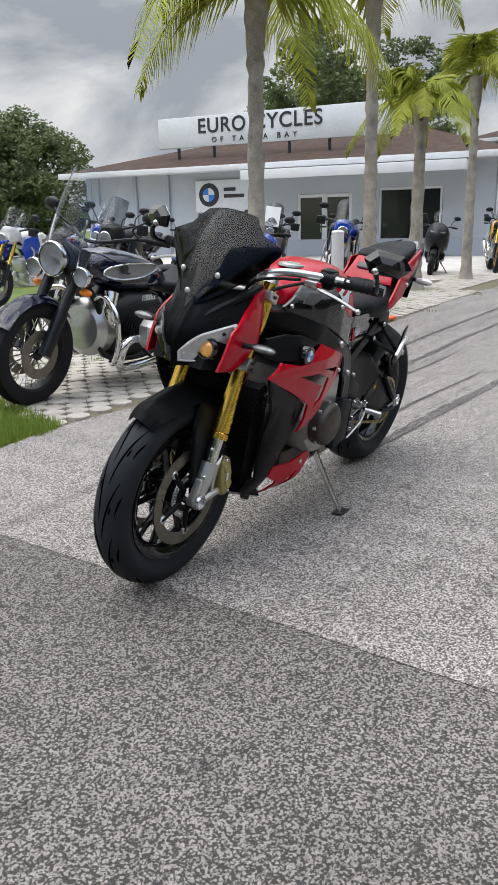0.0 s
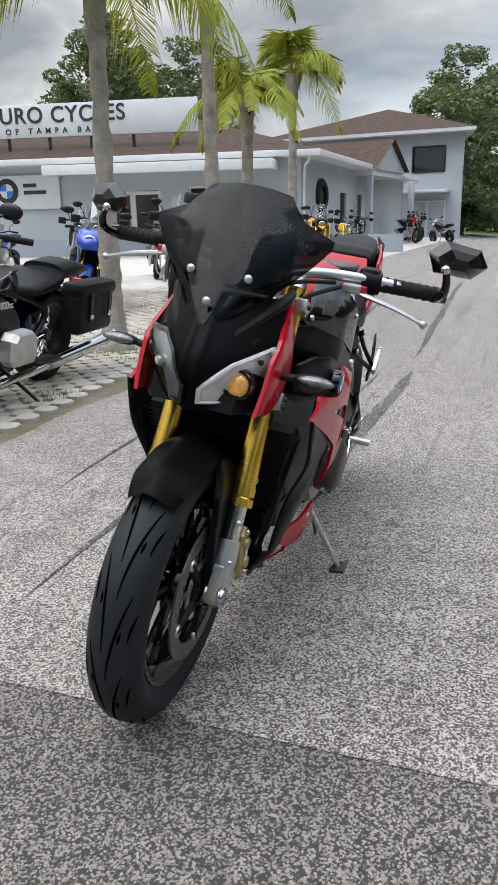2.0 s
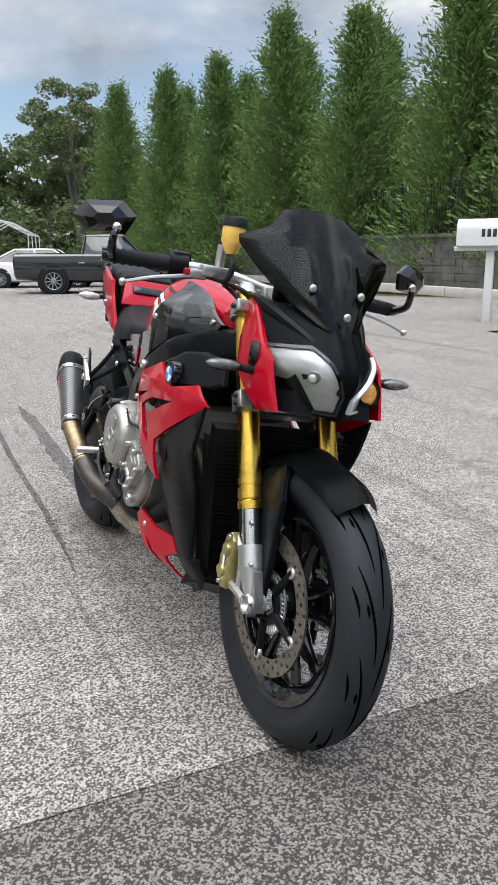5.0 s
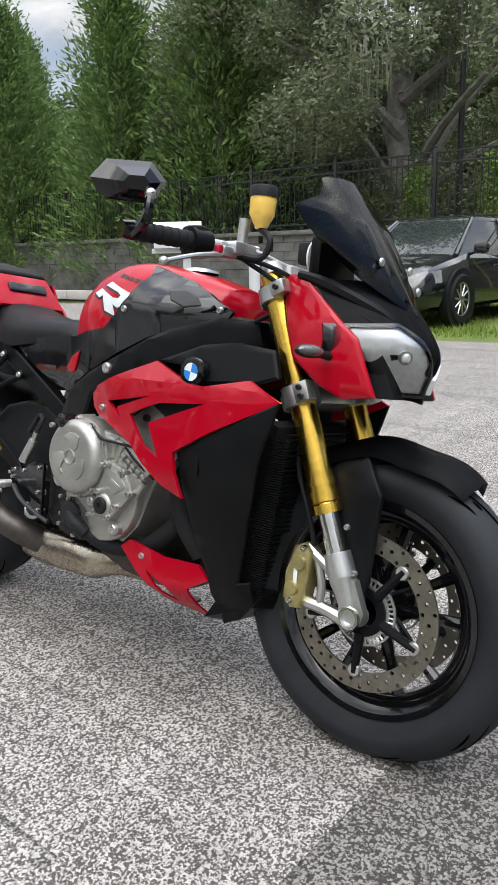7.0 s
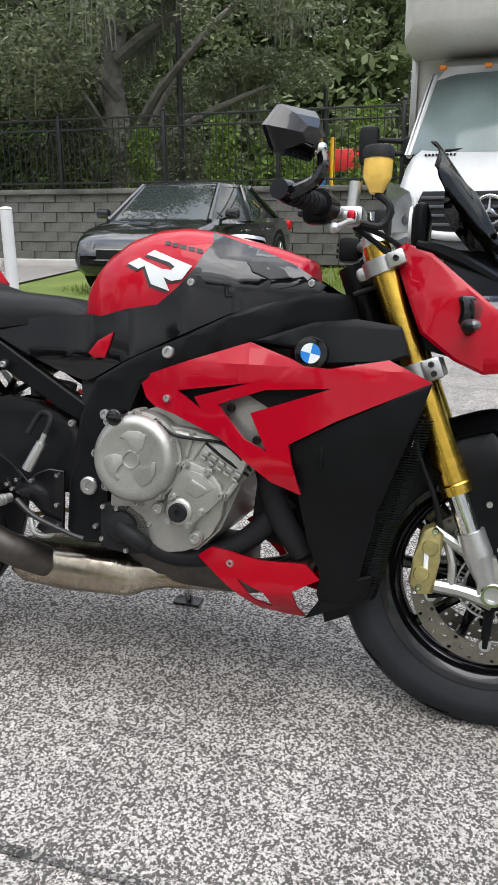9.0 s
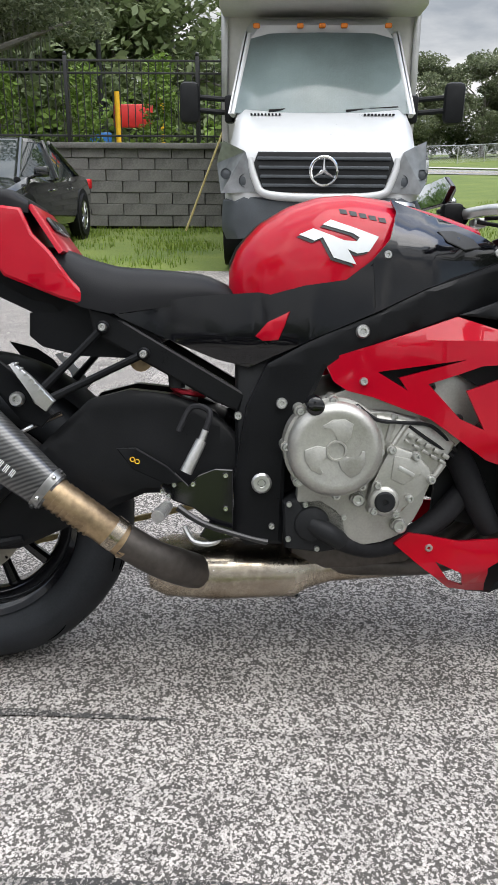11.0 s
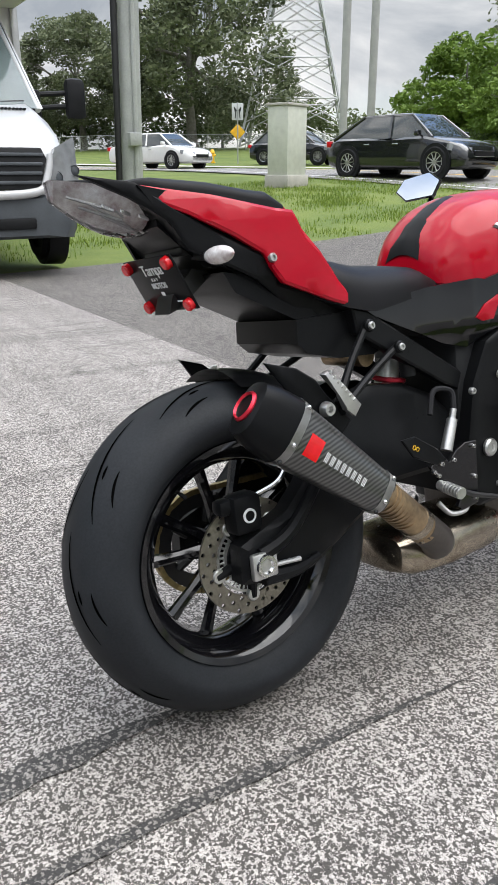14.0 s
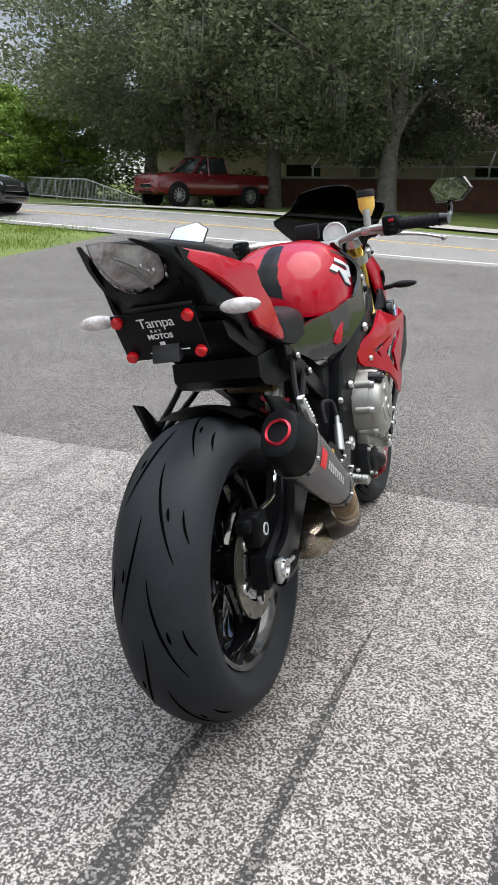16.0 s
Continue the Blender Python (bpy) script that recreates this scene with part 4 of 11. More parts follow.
# ---- block wall with iron fence along the back of the verge ----
WALL_Y, WALL_BASE, WALL_TOP = 13.4, 0.05, 1.42
wall = thing("retaining_wall", pose(0, WALL_Y, 0), "grey concrete block retaining wall with weathered courses", "wall", kind="structure")
bm = bmesh.new()
box(bm, (-20.5, 0.2, 0.7), (46, 0.24, 1.4))
part("wall_core", bm, joint_mat, wall)
bm = bmesh.new()
box(bm, (-20.5, 0.04, WALL_TOP + 0.04), (46.2, 0.42, 0.1), 0.012)
part("wall_cap", bm, block_mat, wall)
block_meshes = []
for k in range(4):
    bm = bmesh.new()
    box(bm, (0, 0, 0), (0.59 if k < 3 else 0.44, 0.18 + 0.012 * k, 0.194), 0.007, None, 1)
    me = bpy.data.meshes.new("block")
    bm.to_mesh(me), bm.free()
    me.materials.append(block_mat)
    block_meshes.append(me)
rng = random.Random(4)
near_blocks = []
for row in range(7):
    x = -9.0 + (0.3 if row % 2 else 0.0)
    while x < 2.3:
        near_blocks.append((x, WALL_BASE + 0.1 + row * 0.2))
        x += 0.605
for x, z in near_blocks:
    ob = new("block", block_meshes[rng.randrange(3)])
    ob.parent = wall
    ob.location = (x, 0.0 + rng.uniform(-0.012, 0.008), z)
bm = bmesh.new()
for row in range(7):
    x = -43 + (0.3 if row % 2 else 0.0)
    while x < -9.4:
        box(bm, (x, rng.uniform(-0.01, 0.01), WALL_BASE + 0.1 + row * 0.2), (0.59, 0.18, 0.192))
        x += 0.605
part("far_blocks", bm, block_mat, wall, "courses of grey blocks", kind="stuff")

fence = thing("iron_fence", pose(0, WALL_Y + 0.1, WALL_TOP + 0.09), "black wrought-iron picket fence on the block wall", "fence")
for k in range(20):
    bm = bmesh.new()
    x = 2.0 - 2.35 * k
    box(bm, (x, 0, 0.72), (0.065, 0.065, 1.44), 0.006)
    bmesh.ops.create_uvsphere(bm, u_segments=8, v_segments=6, radius=0.04, matrix=Matrix.Translation((x, 0, 1.47)))
    part("post", bm, black_metal, fence)
for z in (0.12, 1.16, 1.36):
    bm = bmesh.new()
    box(bm, (-20.5, 0, z), (45, 0.035, 0.035), 0.004)
    part("rail", bm, black_metal, fence)
bm = bmesh.new()
box(bm, (0, 0, 0.7), (0.016, 0.016, 1.36))
me = bpy.data.meshes.new("picket")
bm.to_mesh(me), bm.free()
me.materials.append(black_metal)
for k in range(290):
    ob = new("picket", me)
    ob.parent = fence
    ob.location = (1.9 - 0.13 * k, 0, 0)


def post_thing(name, x, y, z0, z1, r, mat, label, category, cap=True, lean=(0, 0)):
    bm = bmesh.new()
    rod(bm, (0, 0, -0.1), (lean[0], lean[1], z1 - z0), r, r * 0.98, 20)
    if cap:
        bmesh.ops.create_uvsphere(bm, u_segments=16, v_segments=8, radius=r * 1.05, matrix=Matrix.Translation((lean[0], lean[1], z1 - z0)) @ Matrix.Diagonal((1, 1, 0.4, 1)))
    ob = part(name, bm, mat)
    ob.matrix_world = pose(x, y, z0)
    return tagged(ob, label, category)


post_thing("bollard", -5.17, -2.86, 0, 1.0, 0.075, white_trim, "white painted steel bollard beside the pavers", "bollard")
post_thing("bollard", -3.95, 6.35, 0, 1.07, 0.07, white_trim, "white pipe bollard at the grass edge", "bollard")
post_thing("lamp_post", -5.9, 16.5, 0.6, 5.2, 0.07, black_metal, "slim black lamp post behind the iron fence", "lamp post")
post_thing("lamp_post", -3.6, 22.0, 0.6, 4.9, 0.07, black_metal, "slim black lamp post behind the iron fence", "lamp post")
pole = post_thing("utility_pole", 6.8, 14.8, 0.40, 11.0, 0.24, wood_pole, "grey utility pole with conduit and meter box", "pole", False, (0.25, 0))
bm = bmesh.new()
rod(bm, (-0.34, -0.1, 0), (-0.1, -0.1, 10.4), 0.07, None, 10)
part("conduit", bm, black_metal, pole)
bm = bmesh.new()
rod(bm, (0.0, -0.26, 0), (0.2, -0.24, 10.4), 0.05, None, 10)
box(bm, (-0.02, -0.3, 1.2), (0.28, 0.16, 0.26), 0.02)
part("meter_conduit", bm, wood_pole, pole)

cab = thing("utility_cabinet", pose(11.4, 15.4, 0.66, 0, 0, 20), "pale grey metal utility cabinet on the grass bank", "cabinet")
bm = bmesh.new()
box(bm, (0, 0, 0.95), (0.86, 0.6, 1.7), 0.02)
part("body", bm, material("cabinet_paint", (0.52, 0.53, 0.47), 0.6, var=0.08), cab)
bm = bmesh.new()
box(bm, (0, 0, 0.05), (0.96, 0.7, 0.3), 0.01)
part("plinth", bm, concrete, cab)
bm = bmesh.new()
box(bm, (0, 0, 1.83), (0.92, 0.66, 0.06), 0.01)
part("lid", bm, concrete, cab)

mail = thing("mailbox", pose(-6.23, 7.35, 0, 0, 0, 42), "white metal mailbox on a post with chain", "mailbox")
bm = bmesh.new()
prof = [(-0.12, 0), (0.12, 0), (0.12, 0.14)] + [(0.12 * math.cos(a), 0.14 + 0.1 * math.sin(a)) for a in [math.pi * k / 8 for k in range(1, 8)]] + [(-0.12, 0.14)]
loft(bm, [[(s * 0.36, y * 1.5, 1.12 + z * 1.6) for y, z in prof] for s in (-1, 1)])
part("box", bm, white_trim, mail)
bm = bmesh.new()
box(bm, (0, 0, 1.08), (0.8, 0.2, 0.07), 0.006)
box(bm, (0.12, 0, 0.52), (0.12, 0.12, 1.1), 0.01)
part("post", bm, white_trim, mail)
for k in range(4):
    bm = bmesh.new()
    box(bm, (0.02 + 0.08 * k, -0.182, 1.3), (0.05, 0.008, 0.11), 0.002)
    part("number_bar", bm, ink, mail)

cone = thing("traffic_cone", pose(-5.07, -2.32, 0), "orange plastic traffic cone on the yard", "cone")
bm = bmesh.new()
lathe(bm, [(0.0, 0.0), (0.15, 0.0), (0.14, 0.03), (0.028, 0.72), (0.0, 0.72)], Matrix.Translation((0, 0, 0.03)) @ Matrix.Rotation(radians(90), 4, "X"), 24)
part("cone", bm, orange, cone)
bm = bmesh.new()
box(bm, (0, 0, 0.02), (0.42, 0.42, 0.04), 0.02)
part("foot", bm, orange, cone)

# ---- trees ----
def leaf_cloud(bm, centre, radius, count, size, rng, flat=0.6, droop=0.0):
    """Many small leaf faces scattered in a clump."""
    for _ in range(count):
        d = Vector((rng.gauss(0, 1), rng.gauss(0, 1), rng.gauss(0, 1))).normalized() * radius * rng.uniform(0.35, 1.0) ** 0.6
        p = Vector(centre) + Vector((d.x, d.y, d.z * flat))
        a = Vector((rng.gauss(0, 1), rng.gauss(0, 1), rng.gauss(0, 0.6) - droop)).normalized()
        b = a.cross(Vector((rng.gauss(0, 1), rng.gauss(0, 1), rng.gauss(0, 1)))).normalized()
        s = size * rng.uniform(0.6, 1.3)
        bm.faces.new([bm.verts.new(p - a * s), bm.verts.new(p + b * s * 0.45), bm.verts.new(p + a * s), bm.verts.new(p - b * s * 0.45)])


def broad_tree(name, m, h, spread, leaf, label, seed, leaves=5200, size=0.16, trunk_r=0.3, low=0.3, mossy=0, bark_mat=None):
    """A tapered trunk with limbs and a crown of many leaf clumps."""
    rng = random.Random(seed)
    top = thing(name, m, label, "tree")
    bm = bmesh.new()
    pipe(bm, [(0, 0, -0.2), (0.1, 0.05, h * 0.18), (rng.uniform(-0.3, 0.3), rng.uniform(-0.3, 0.3), h * 0.42), (rng.uniform(-0.5, 0.5), rng.uniform(-0.5, 0.5), h * 0.8)], [trunk_r * 1.3, trunk_r, trunk_r * 0.7, trunk_r * 0.2], 10, 4)
    tips = []
    for k in range(9):
        a = k * 2.4 + rng.uniform(-0.4, 0.4)
        z0 = h * rng.uniform(0.16, 0.5)
        rr = spread * rng.uniform(0.5, 0.95)
        z1 = h * rng.uniform(low + 0.1, 0.85)
        tip = (rr * math.cos(a), rr * math.sin(a), z1)
        pipe(bm, [(0.05, 0.02, z0), (rr * 0.4 * math.cos(a), rr * 0.4 * math.sin(a), z0 + (z1 - z0) * 0.55), tip], [trunk_r * 0.5, trunk_r * 0.3, 0.03], 7, 4)
        tips.append(tip)
    part("trunk", bm, bark_mat or bark, top)
    bm = bmesh.new()
    clumps = []
    for _ in range(70):
        a, k = rng.uniform(0, 2 * math.pi), rng.uniform(0, 1) ** 0.5
        z = rng.uniform(low, 1.0)
        wide = spread * (0.35 + 0.75 * math.sin(math.pi * min(1, max(0, (z - low) / (1.02 - low))) ** 0.75))
        clumps.append((wide * k * math.cos(a), wide * k * math.sin(a), h * z))
    for c in clumps + tips:
        leaf_cloud(bm, c, spread * rng.uniform(0.16, 0.3), leaves // 79, size, rng)
    part("crown", bm, leaf, top)
    if mossy:
        bm = bmesh.new()
        for _ in range(mossy):
            c = rng.choice(clumps)
            for _ in range(14):
                p = Vector(c) + Vector((rng.gauss(0, 0.25), rng.gauss(0, 0.25), rng.uniform(-0.3, 0.1)))
                ln, w = rng.uniform(0.3, 1.1), rng.uniform(0.015, 0.04)
                a = rng.uniform(0, 6.28)
                dx, dy = w * math.cos(a), w * math.sin(a)
                j = Vector((rng.gauss(0, 0.05), rng.gauss(0, 0.05), 0))
                bm.faces.new([bm.verts.new(p + Vector((-dx, -dy, 0))), bm.verts.new(p + Vector((dx, dy, 0))), bm.verts.new(p + j + Vector((dx * 0.3, dy * 0.3, -ln))), bm.verts.new(p + j + Vector((-dx * 0.3, -dy * 0.3, -ln)))])
        part("hanging_moss", bm, moss, top, kind="stuff")
    return top


def cedar(name, m, h, spread, label, seed, leaves=30000):
    rng = random.Random(seed)
    top = thing(name, m, label, "tree")
    bm = bmesh.new()
    rod(bm, (0, 0, -0.2), (0, 0, h * 0.95), 0.2, 0.02, 10)
    part("trunk", bm, bark, top)
    bm = bmesh.new()
    sprays = 150
    for k in range(sprays):
        z = 0.06 + 0.92 * (k / sprays)
        a = k * 2.39996
        rr = spread * (1 - z) ** 0.7 * rng.uniform(0.65, 1.1)
        tip = Vector((rr * math.cos(a), rr * math.sin(a), h * (z + 0.06)))
        for j in range(leaves // sprays):
            f = rng.uniform(0.15, 1.0)
            p = Vector((tip.x * f, tip.y * f, h * z + (tip.z - h * z) * f * f)) + Vector((rng.gauss(0, 0.12), rng.gauss(0, 0.12), rng.gauss(0, 0.14))) * (0.6 + f)
            d = Vector((math.cos(a) + rng.gauss(0, 0.5), math.sin(a) + rng.gauss(0, 0.5), 0.7 + rng.gauss(0, 0.4))).normalized()
            b = d.cross(Vector((rng.gauss(0, 1), rng.gauss(0, 1), rng.gauss(0, 1)))).normalized()
            s = rng.uniform(0.05, 0.125)
            bm.faces.new([bm.verts.new(p - d * s), bm.verts.new(p + b * s * 0.3), bm.verts.new(p + d * s), bm.verts.new(p - b * s * 0.3)])
    part("crown", bm, cedar_leaf, top)
    return top


def palm(name, x, y, h, label, seed, fronds=16, length=2.0, r=0.14, dry=2):
    rng = random.Random(seed)
    top = thing(name, pose(x, y, rise(x, y)), label, "palm tree")
    bm = bmesh.new()
    steps = int(h / 0.09)
    rings = []
    bend = rng.uniform(-0.1, 0.1)
    for k in range(steps + 1):
        z = h * k / steps
        rr = r * (1.25 - 0.35 * min(1, z / h * 1.5)) * (1.0 + (0.05 if k % 2 else -0.02)) + (0.012 if k % 9 == 0 else 0) + (0.035 * smooth(h * 0.8, h * 0.98, z))
        if z < 0.3:
            rr += 0.05 * (1 - z / 0.3)
        rings.append([bm.verts.new((bend * (z / h) ** 2 + (rr + rng.uniform(-0.008, 0.012)) * math.cos(a), (rr + rng.uniform(-0.008, 0.012)) * math.sin(a), z)) for a in [2 * math.pi * j / 14 for j in range(14)]])
    skin(bm, rings, True)
    bm.faces.new(rings[-1])
    part("trunk", bm, palm_bark, top, "ringed grey palm trunk")
    head = Vector((bend, 0, h))
    for f in range(fronds):
        a = f * 2.39996 + rng.uniform(-0.2, 0.2)
        lift = rng.uniform(0.45, 1.35) if f >= dry else rng.uniform(-0.6, -0.2)
        ln = length * rng.uniform(0.8, 1.1)
        out = Vector((math.cos(a), math.sin(a), 0))
        spine = []
        for k in range(15):
            t = k / 14
            spine.append(head + out * ln * (math.cos(lift) * t - 0.12 * t * t) + Vector((0, 0, ln * (math.sin(lift) * t - (0.55 + 0.45 * math.cos(lift)) * t * t))))
        bm = bmesh.new()
        for p, q, t in zip(spine, spine[1:], range(14)):
            rod(bm, p, q, 0.018 * (1 - t / 16), 0.018 * (1 - (t + 1) / 16), 5, False)
        across = out.cross(Vector((0, 0, 1)))
        for k in range(56):
            t = 0.12 + 0.88 * k / 56
            i = min(13, int(t * 14))
            p = spine[i].lerp(spine[i + 1], t * 14 - i) if i < 14 else spine[-1]
            d = (spine[min(14, i + 1)] - spine[i]).normalized()
            for s in (-1, 1):
                l_ = 0.62 * math.sin(math.pi * min(1, 0.15 + t * 0.8)) * rng.uniform(0.8, 1.1) * length / 2.0
                tip = p + (across * s * rng.uniform(0.45, 0.7) + d * 0.55 + Vector((0, 0, rng.uniform(-0.9, -0.35)))).normalized() * l_
                midp = (p + tip) / 2 + Vector((0, 0, 0.07 * l_)) + across * s * 0.05
                w = d * 0.009
                v = [bm.verts.new(c) for c in (p - w, p + w, midp + w, tip, midp - w)]
                bm.faces.new(v)
        part("frond", bm, palm_dry if f < dry else palm_leaf, top)
    return top


palm("palm_tree", -3.05, -2.6, 3.05, "tall palm with ringed trunk and drooping feathery fronds", 3, 12, 2.0, 0.074, 0)
palm("palm_tree", -5.9, -2.8, 3.8, "slim palm with feathery yellow-green fronds", 5, 12, 2.1, 0.074, 0)
palm("palm_tree", -9.2, -3.55, 2.9, "short palm with bushy crown and rough trunk", 7, 14, 1.6, 0.095, 0)
palm("palm_tree", -11.9, -3.6, 3.7, "palm with bright yellow-green arching fronds", 9, 14, 2.0, 0.08, 0)
palm("palm_tree", 0.75, -5.6, 3.3, "palm whose frond hangs beside the cruiser", 11, 12, 2.0, 0.105, 0)

oak_a = broad_tree("oak_tree", stand(-8.0, 17.5, 0), 11, 5.2, oak_leaf, "large dark oak hung with grey moss behind the fence", 21, 100000, 0.068, 0.36, 0.14, 110)
broad_tree("oak_tree", stand(30, 6, 0), 12, 7.5, oak_leaf, "spreading live oak with hanging moss across the road", 22, 52000, 0.11, 0.34, 0.2, 110)
oak_b = broad_tree("oak_tree", stand(30.2, 14.6, 0), 12.5, 7.5, oak_leaf, "spreading live oak with hanging moss across the road", 23, 52000, 0.11, 0.34, 0.2, 110)
pine_a = broad_tree("pine_tree", stand(-62, 14, 0), 14, 4.0, pine_leaf, "tall open-crowned pine beyond the yard", 31, 13000, 0.17, 0.28, 0.45)
wood_a = broad_tree("woodland_tree", stand(-54, -4, 0), 9.5, 5.0, pine_leaf, "green woodland tree behind the buildings", 33, 18000, 0.17, 0.25, 0.08)
bamboo_a = broad_tree("leafy_tree", stand(41.5, 36.5, 0), 7.0, 4.0, bamboo_leaf, "bright green bushy tree by the far fence", 35, 11000, 0.22, 0.2, 0.03)
cedar_a = cedar("cedar_tree", stand(-15.5, 14.6, 0), 9.4, 3.0, "dense conical dark green cedar along the fence", 41)
rng = random.Random(8)
for x, y, k in ((-19.5, 13.6, 0.9), (-12.2, 15.2, 1.1), (-24, 13.2, 1.0), (-29, 12.8, 0.95), (-34.5, 12.4, 1.0), (-41, 11.8, 1.05), (-17.3, 17, 0.9), (-21.8, 15.6, 0.95), (-26.4, 15.4, 0.98), (-31.3, 15.2, 0.95), (-37.5, 14.5, 1.0), (-25, 18.5, 1.0), (-33, 18, 1.0)):
    copy_thing(cedar_a, stand(x, y, rng.uniform(0, 360)) @ Matrix.Scale(k, 4))
for x, y, k in ((-13.5, 19.5, 0.85), (-18, 24, 1.0)):
    copy_thing(oak_a, stand(x, y, rng.uniform(0, 360)) @ Matrix.Scale(k, 4))
for x, y, k in ((-4.5, 31, 0.75), (-9.5, 36, 0.85)):
    copy_thing(pine_a, stand(x, y, rng.uniform(0, 360)) @ Matrix.Scale(k, 4))
for x, y, k in ((31, -3, 1.0), (30.6, 11.0, 0.95), (39, 9, 1.1), (36.5, 20, 0.95)):
    copy_thing(oak_b, stand(x, y, rng.uniform(0, 360)) @ Matrix.Scale(k, 4))
far_oak = broad_tree("oak_tree", stand(35.5, 62.5, 140) @ Matrix.Scale(1.2, 4), 12.5, 7.5, oak_leaf, "broad dark oak far down the road", 24, 30000, 0.2, 0.34, 0.16, 40)
for x, y, k in ( (29, 72, 0.72), (22, 73, 0.55), (15, 72, 0.55), (8, 74, 0.6), (38, -6, 1.1), (-4, 82, 0.7), (47, 76, 0.4), (53, 72, 0.4)):
    copy_thing(far_oak, stand(x, y, rng.uniform(0, 360)) @ Matrix.Scale(k, 4))
for k in range(26):
    x, y = -66 - rng.uniform(0, 14), -6 + 2.2 * k + rng.uniform(-1, 1)
    copy_thing(pine_a if k % 3 == 0 else wood_a, stand(x, y, rng.uniform(0, 360)) @ Matrix.Scale(rng.uniform(0.8, 1.15), 4))
for k in range(22):
    a = radians(-132 + 1.6 * k)
    copy_thing(wood_a, stand(3 + 62 * math.cos(a), 62 * math.sin(a), rng.uniform(0, 360)) @ Matrix.Scale(rng.uniform(0.8, 1.1), 4))
for x, y in ((-52, -30), (-47, -27), (-55, -24)):
    copy_thing(pine_a, stand(x, y, rng.uniform(0, 360)) @ Matrix.Scale(1.0, 4))
for k in range(9):
    copy_thing(wood_a, stand(-48 + 4.0 * k, 25 + rng.uniform(-2, 2), rng.uniform(0, 360)) @ Matrix.Scale(rng.uniform(0.8, 1.0), 4))
for k in range(9):
    copy_thing(wood_a, stand(-22 + 2.4 * k, 34 + rng.uniform(-3, 3), rng.uniform(0, 360)) @ Matrix.Scale(rng.uniform(0.85, 1.15), 4))
for x, y, k in ((38, 29, 0.75), (43, 33, 0.85), (35.5, 25, 0.7), (48, 38, 0.9), (55, 44, 1.0)):
    copy_thing(bamboo_a, stand(x, y, rng.uniform(0, 360)) @ Matrix.Scale(k, 4))

# ---- across the road ----
brick_mat = material("red_brown_brick", (0.17, 0.08, 0.06), 0.9, var=0.25, scale=2, fine=30, bump=0.004)
cream = material("cream_stucco", (0.5, 0.44, 0.36), 0.85, var=0.08, scale=1.0, fine=60)
galv = material("galvanised_steel", (0.42, 0.43, 0.43), 0.5, 0.4, var=0.12, scale=3, fine=40)
pole_concrete = material("grey_concrete_pole", (0.36, 0.36, 0.35), 0.85, var=0.12, scale=1.5, fine=40)


def run_of(points, step):
    """Even stations along a broken line, standing on the ground."""
    out = []
    for a, b in zip(points, points[1:]):
        a, b = Vector(a), Vector(b)
        n = max(1, int((b - a).length / step))
        out += [a.lerp(b, k / n) for k in range(n)]
    return [Vector((p.x, p.y, rise(p.x, p.y))) for p in out + [Vector(points[-1])]]


rail_line = run_of([(36.5, 30.5), (30.5, 20.2), (27.4, 15.6)], 1.6)
railing = thing("handrail", Matrix(), "grey metal picket handrail that slopes down at its end", "railing")
def rail_top(k):
    return 0.98 * (1.0 if k < len(rail_line) - 4 else 0.22 + 0.26 * (len(rail_line) - 1 - k))
for h in (1.0, 0.12):
    bm = bmesh.new()
    pipe(bm, [p + Vector((0, 0, max(0.06, rail_top(k) * h))) for k, p in enumerate(rail_line)], 0.03, 8, 2)
    part("rail", bm, galv, railing)
for k, p in enumerate(rail_line):
    bm = bmesh.new()
    rod(bm, p - Vector((0, 0, 0.1)), p + Vector((0, 0, rail_top(k))), 0.03, None, 8)
    part("post", bm, galv, railing)
bm = bmesh.new()
for k, (p, q) in enumerate(zip(rail_line, rail_line[1:])):
    for j in range(1, 12):
        c = p.lerp(q, j / 12)
        hh = rail_top(k) + (rail_top(k + 1) - rail_top(k)) * j / 12
        rod(bm, c + Vector((0, 0, hh * 0.12)), c + Vector((0, 0, hh)), 0.011, None, 5)
part("picket_run", bm, galv, railing, "thin upright bars", kind="stuff")

chain_line = run_of([(9, 62), (15.7, 57), (28, 66), (42, 52), (48, 36), (46, 31)], 3.0)
chain = thing("chain_link_fence", Matrix(), "long grey chain-link fence along the far field", "fence")
for p in chain_line:
    bm = bmesh.new()
    rod(bm, p - Vector((0, 0, 0.1)), p + Vector((0, 0, 1.25)), 0.035, None, 6)
    part("post", bm, galv, chain)
bm = bmesh.new()
pipe(bm, [p + Vector((0, 0, 1.22)) for p in chain_line], 0.025, 6, 1)
part("top_rail", bm, galv, chain)
bm = bmesh.new()
for p, q in zip(chain_line, chain_line[1:]):
    for j in range(24):
        a = p.lerp(q, j / 24)
        for c in (p.lerp(q, min(1, (j + 8) / 24)), p.lerp(q, max(0, (j - 8) / 24))):
            rod(bm, a + Vector((0, 0, 0.03)), c + Vector((0, 0, 1.2)), 0.006, None, 3, False)
part("wire_mesh", bm, galv, chain, "crossed wires", kind="stuff")


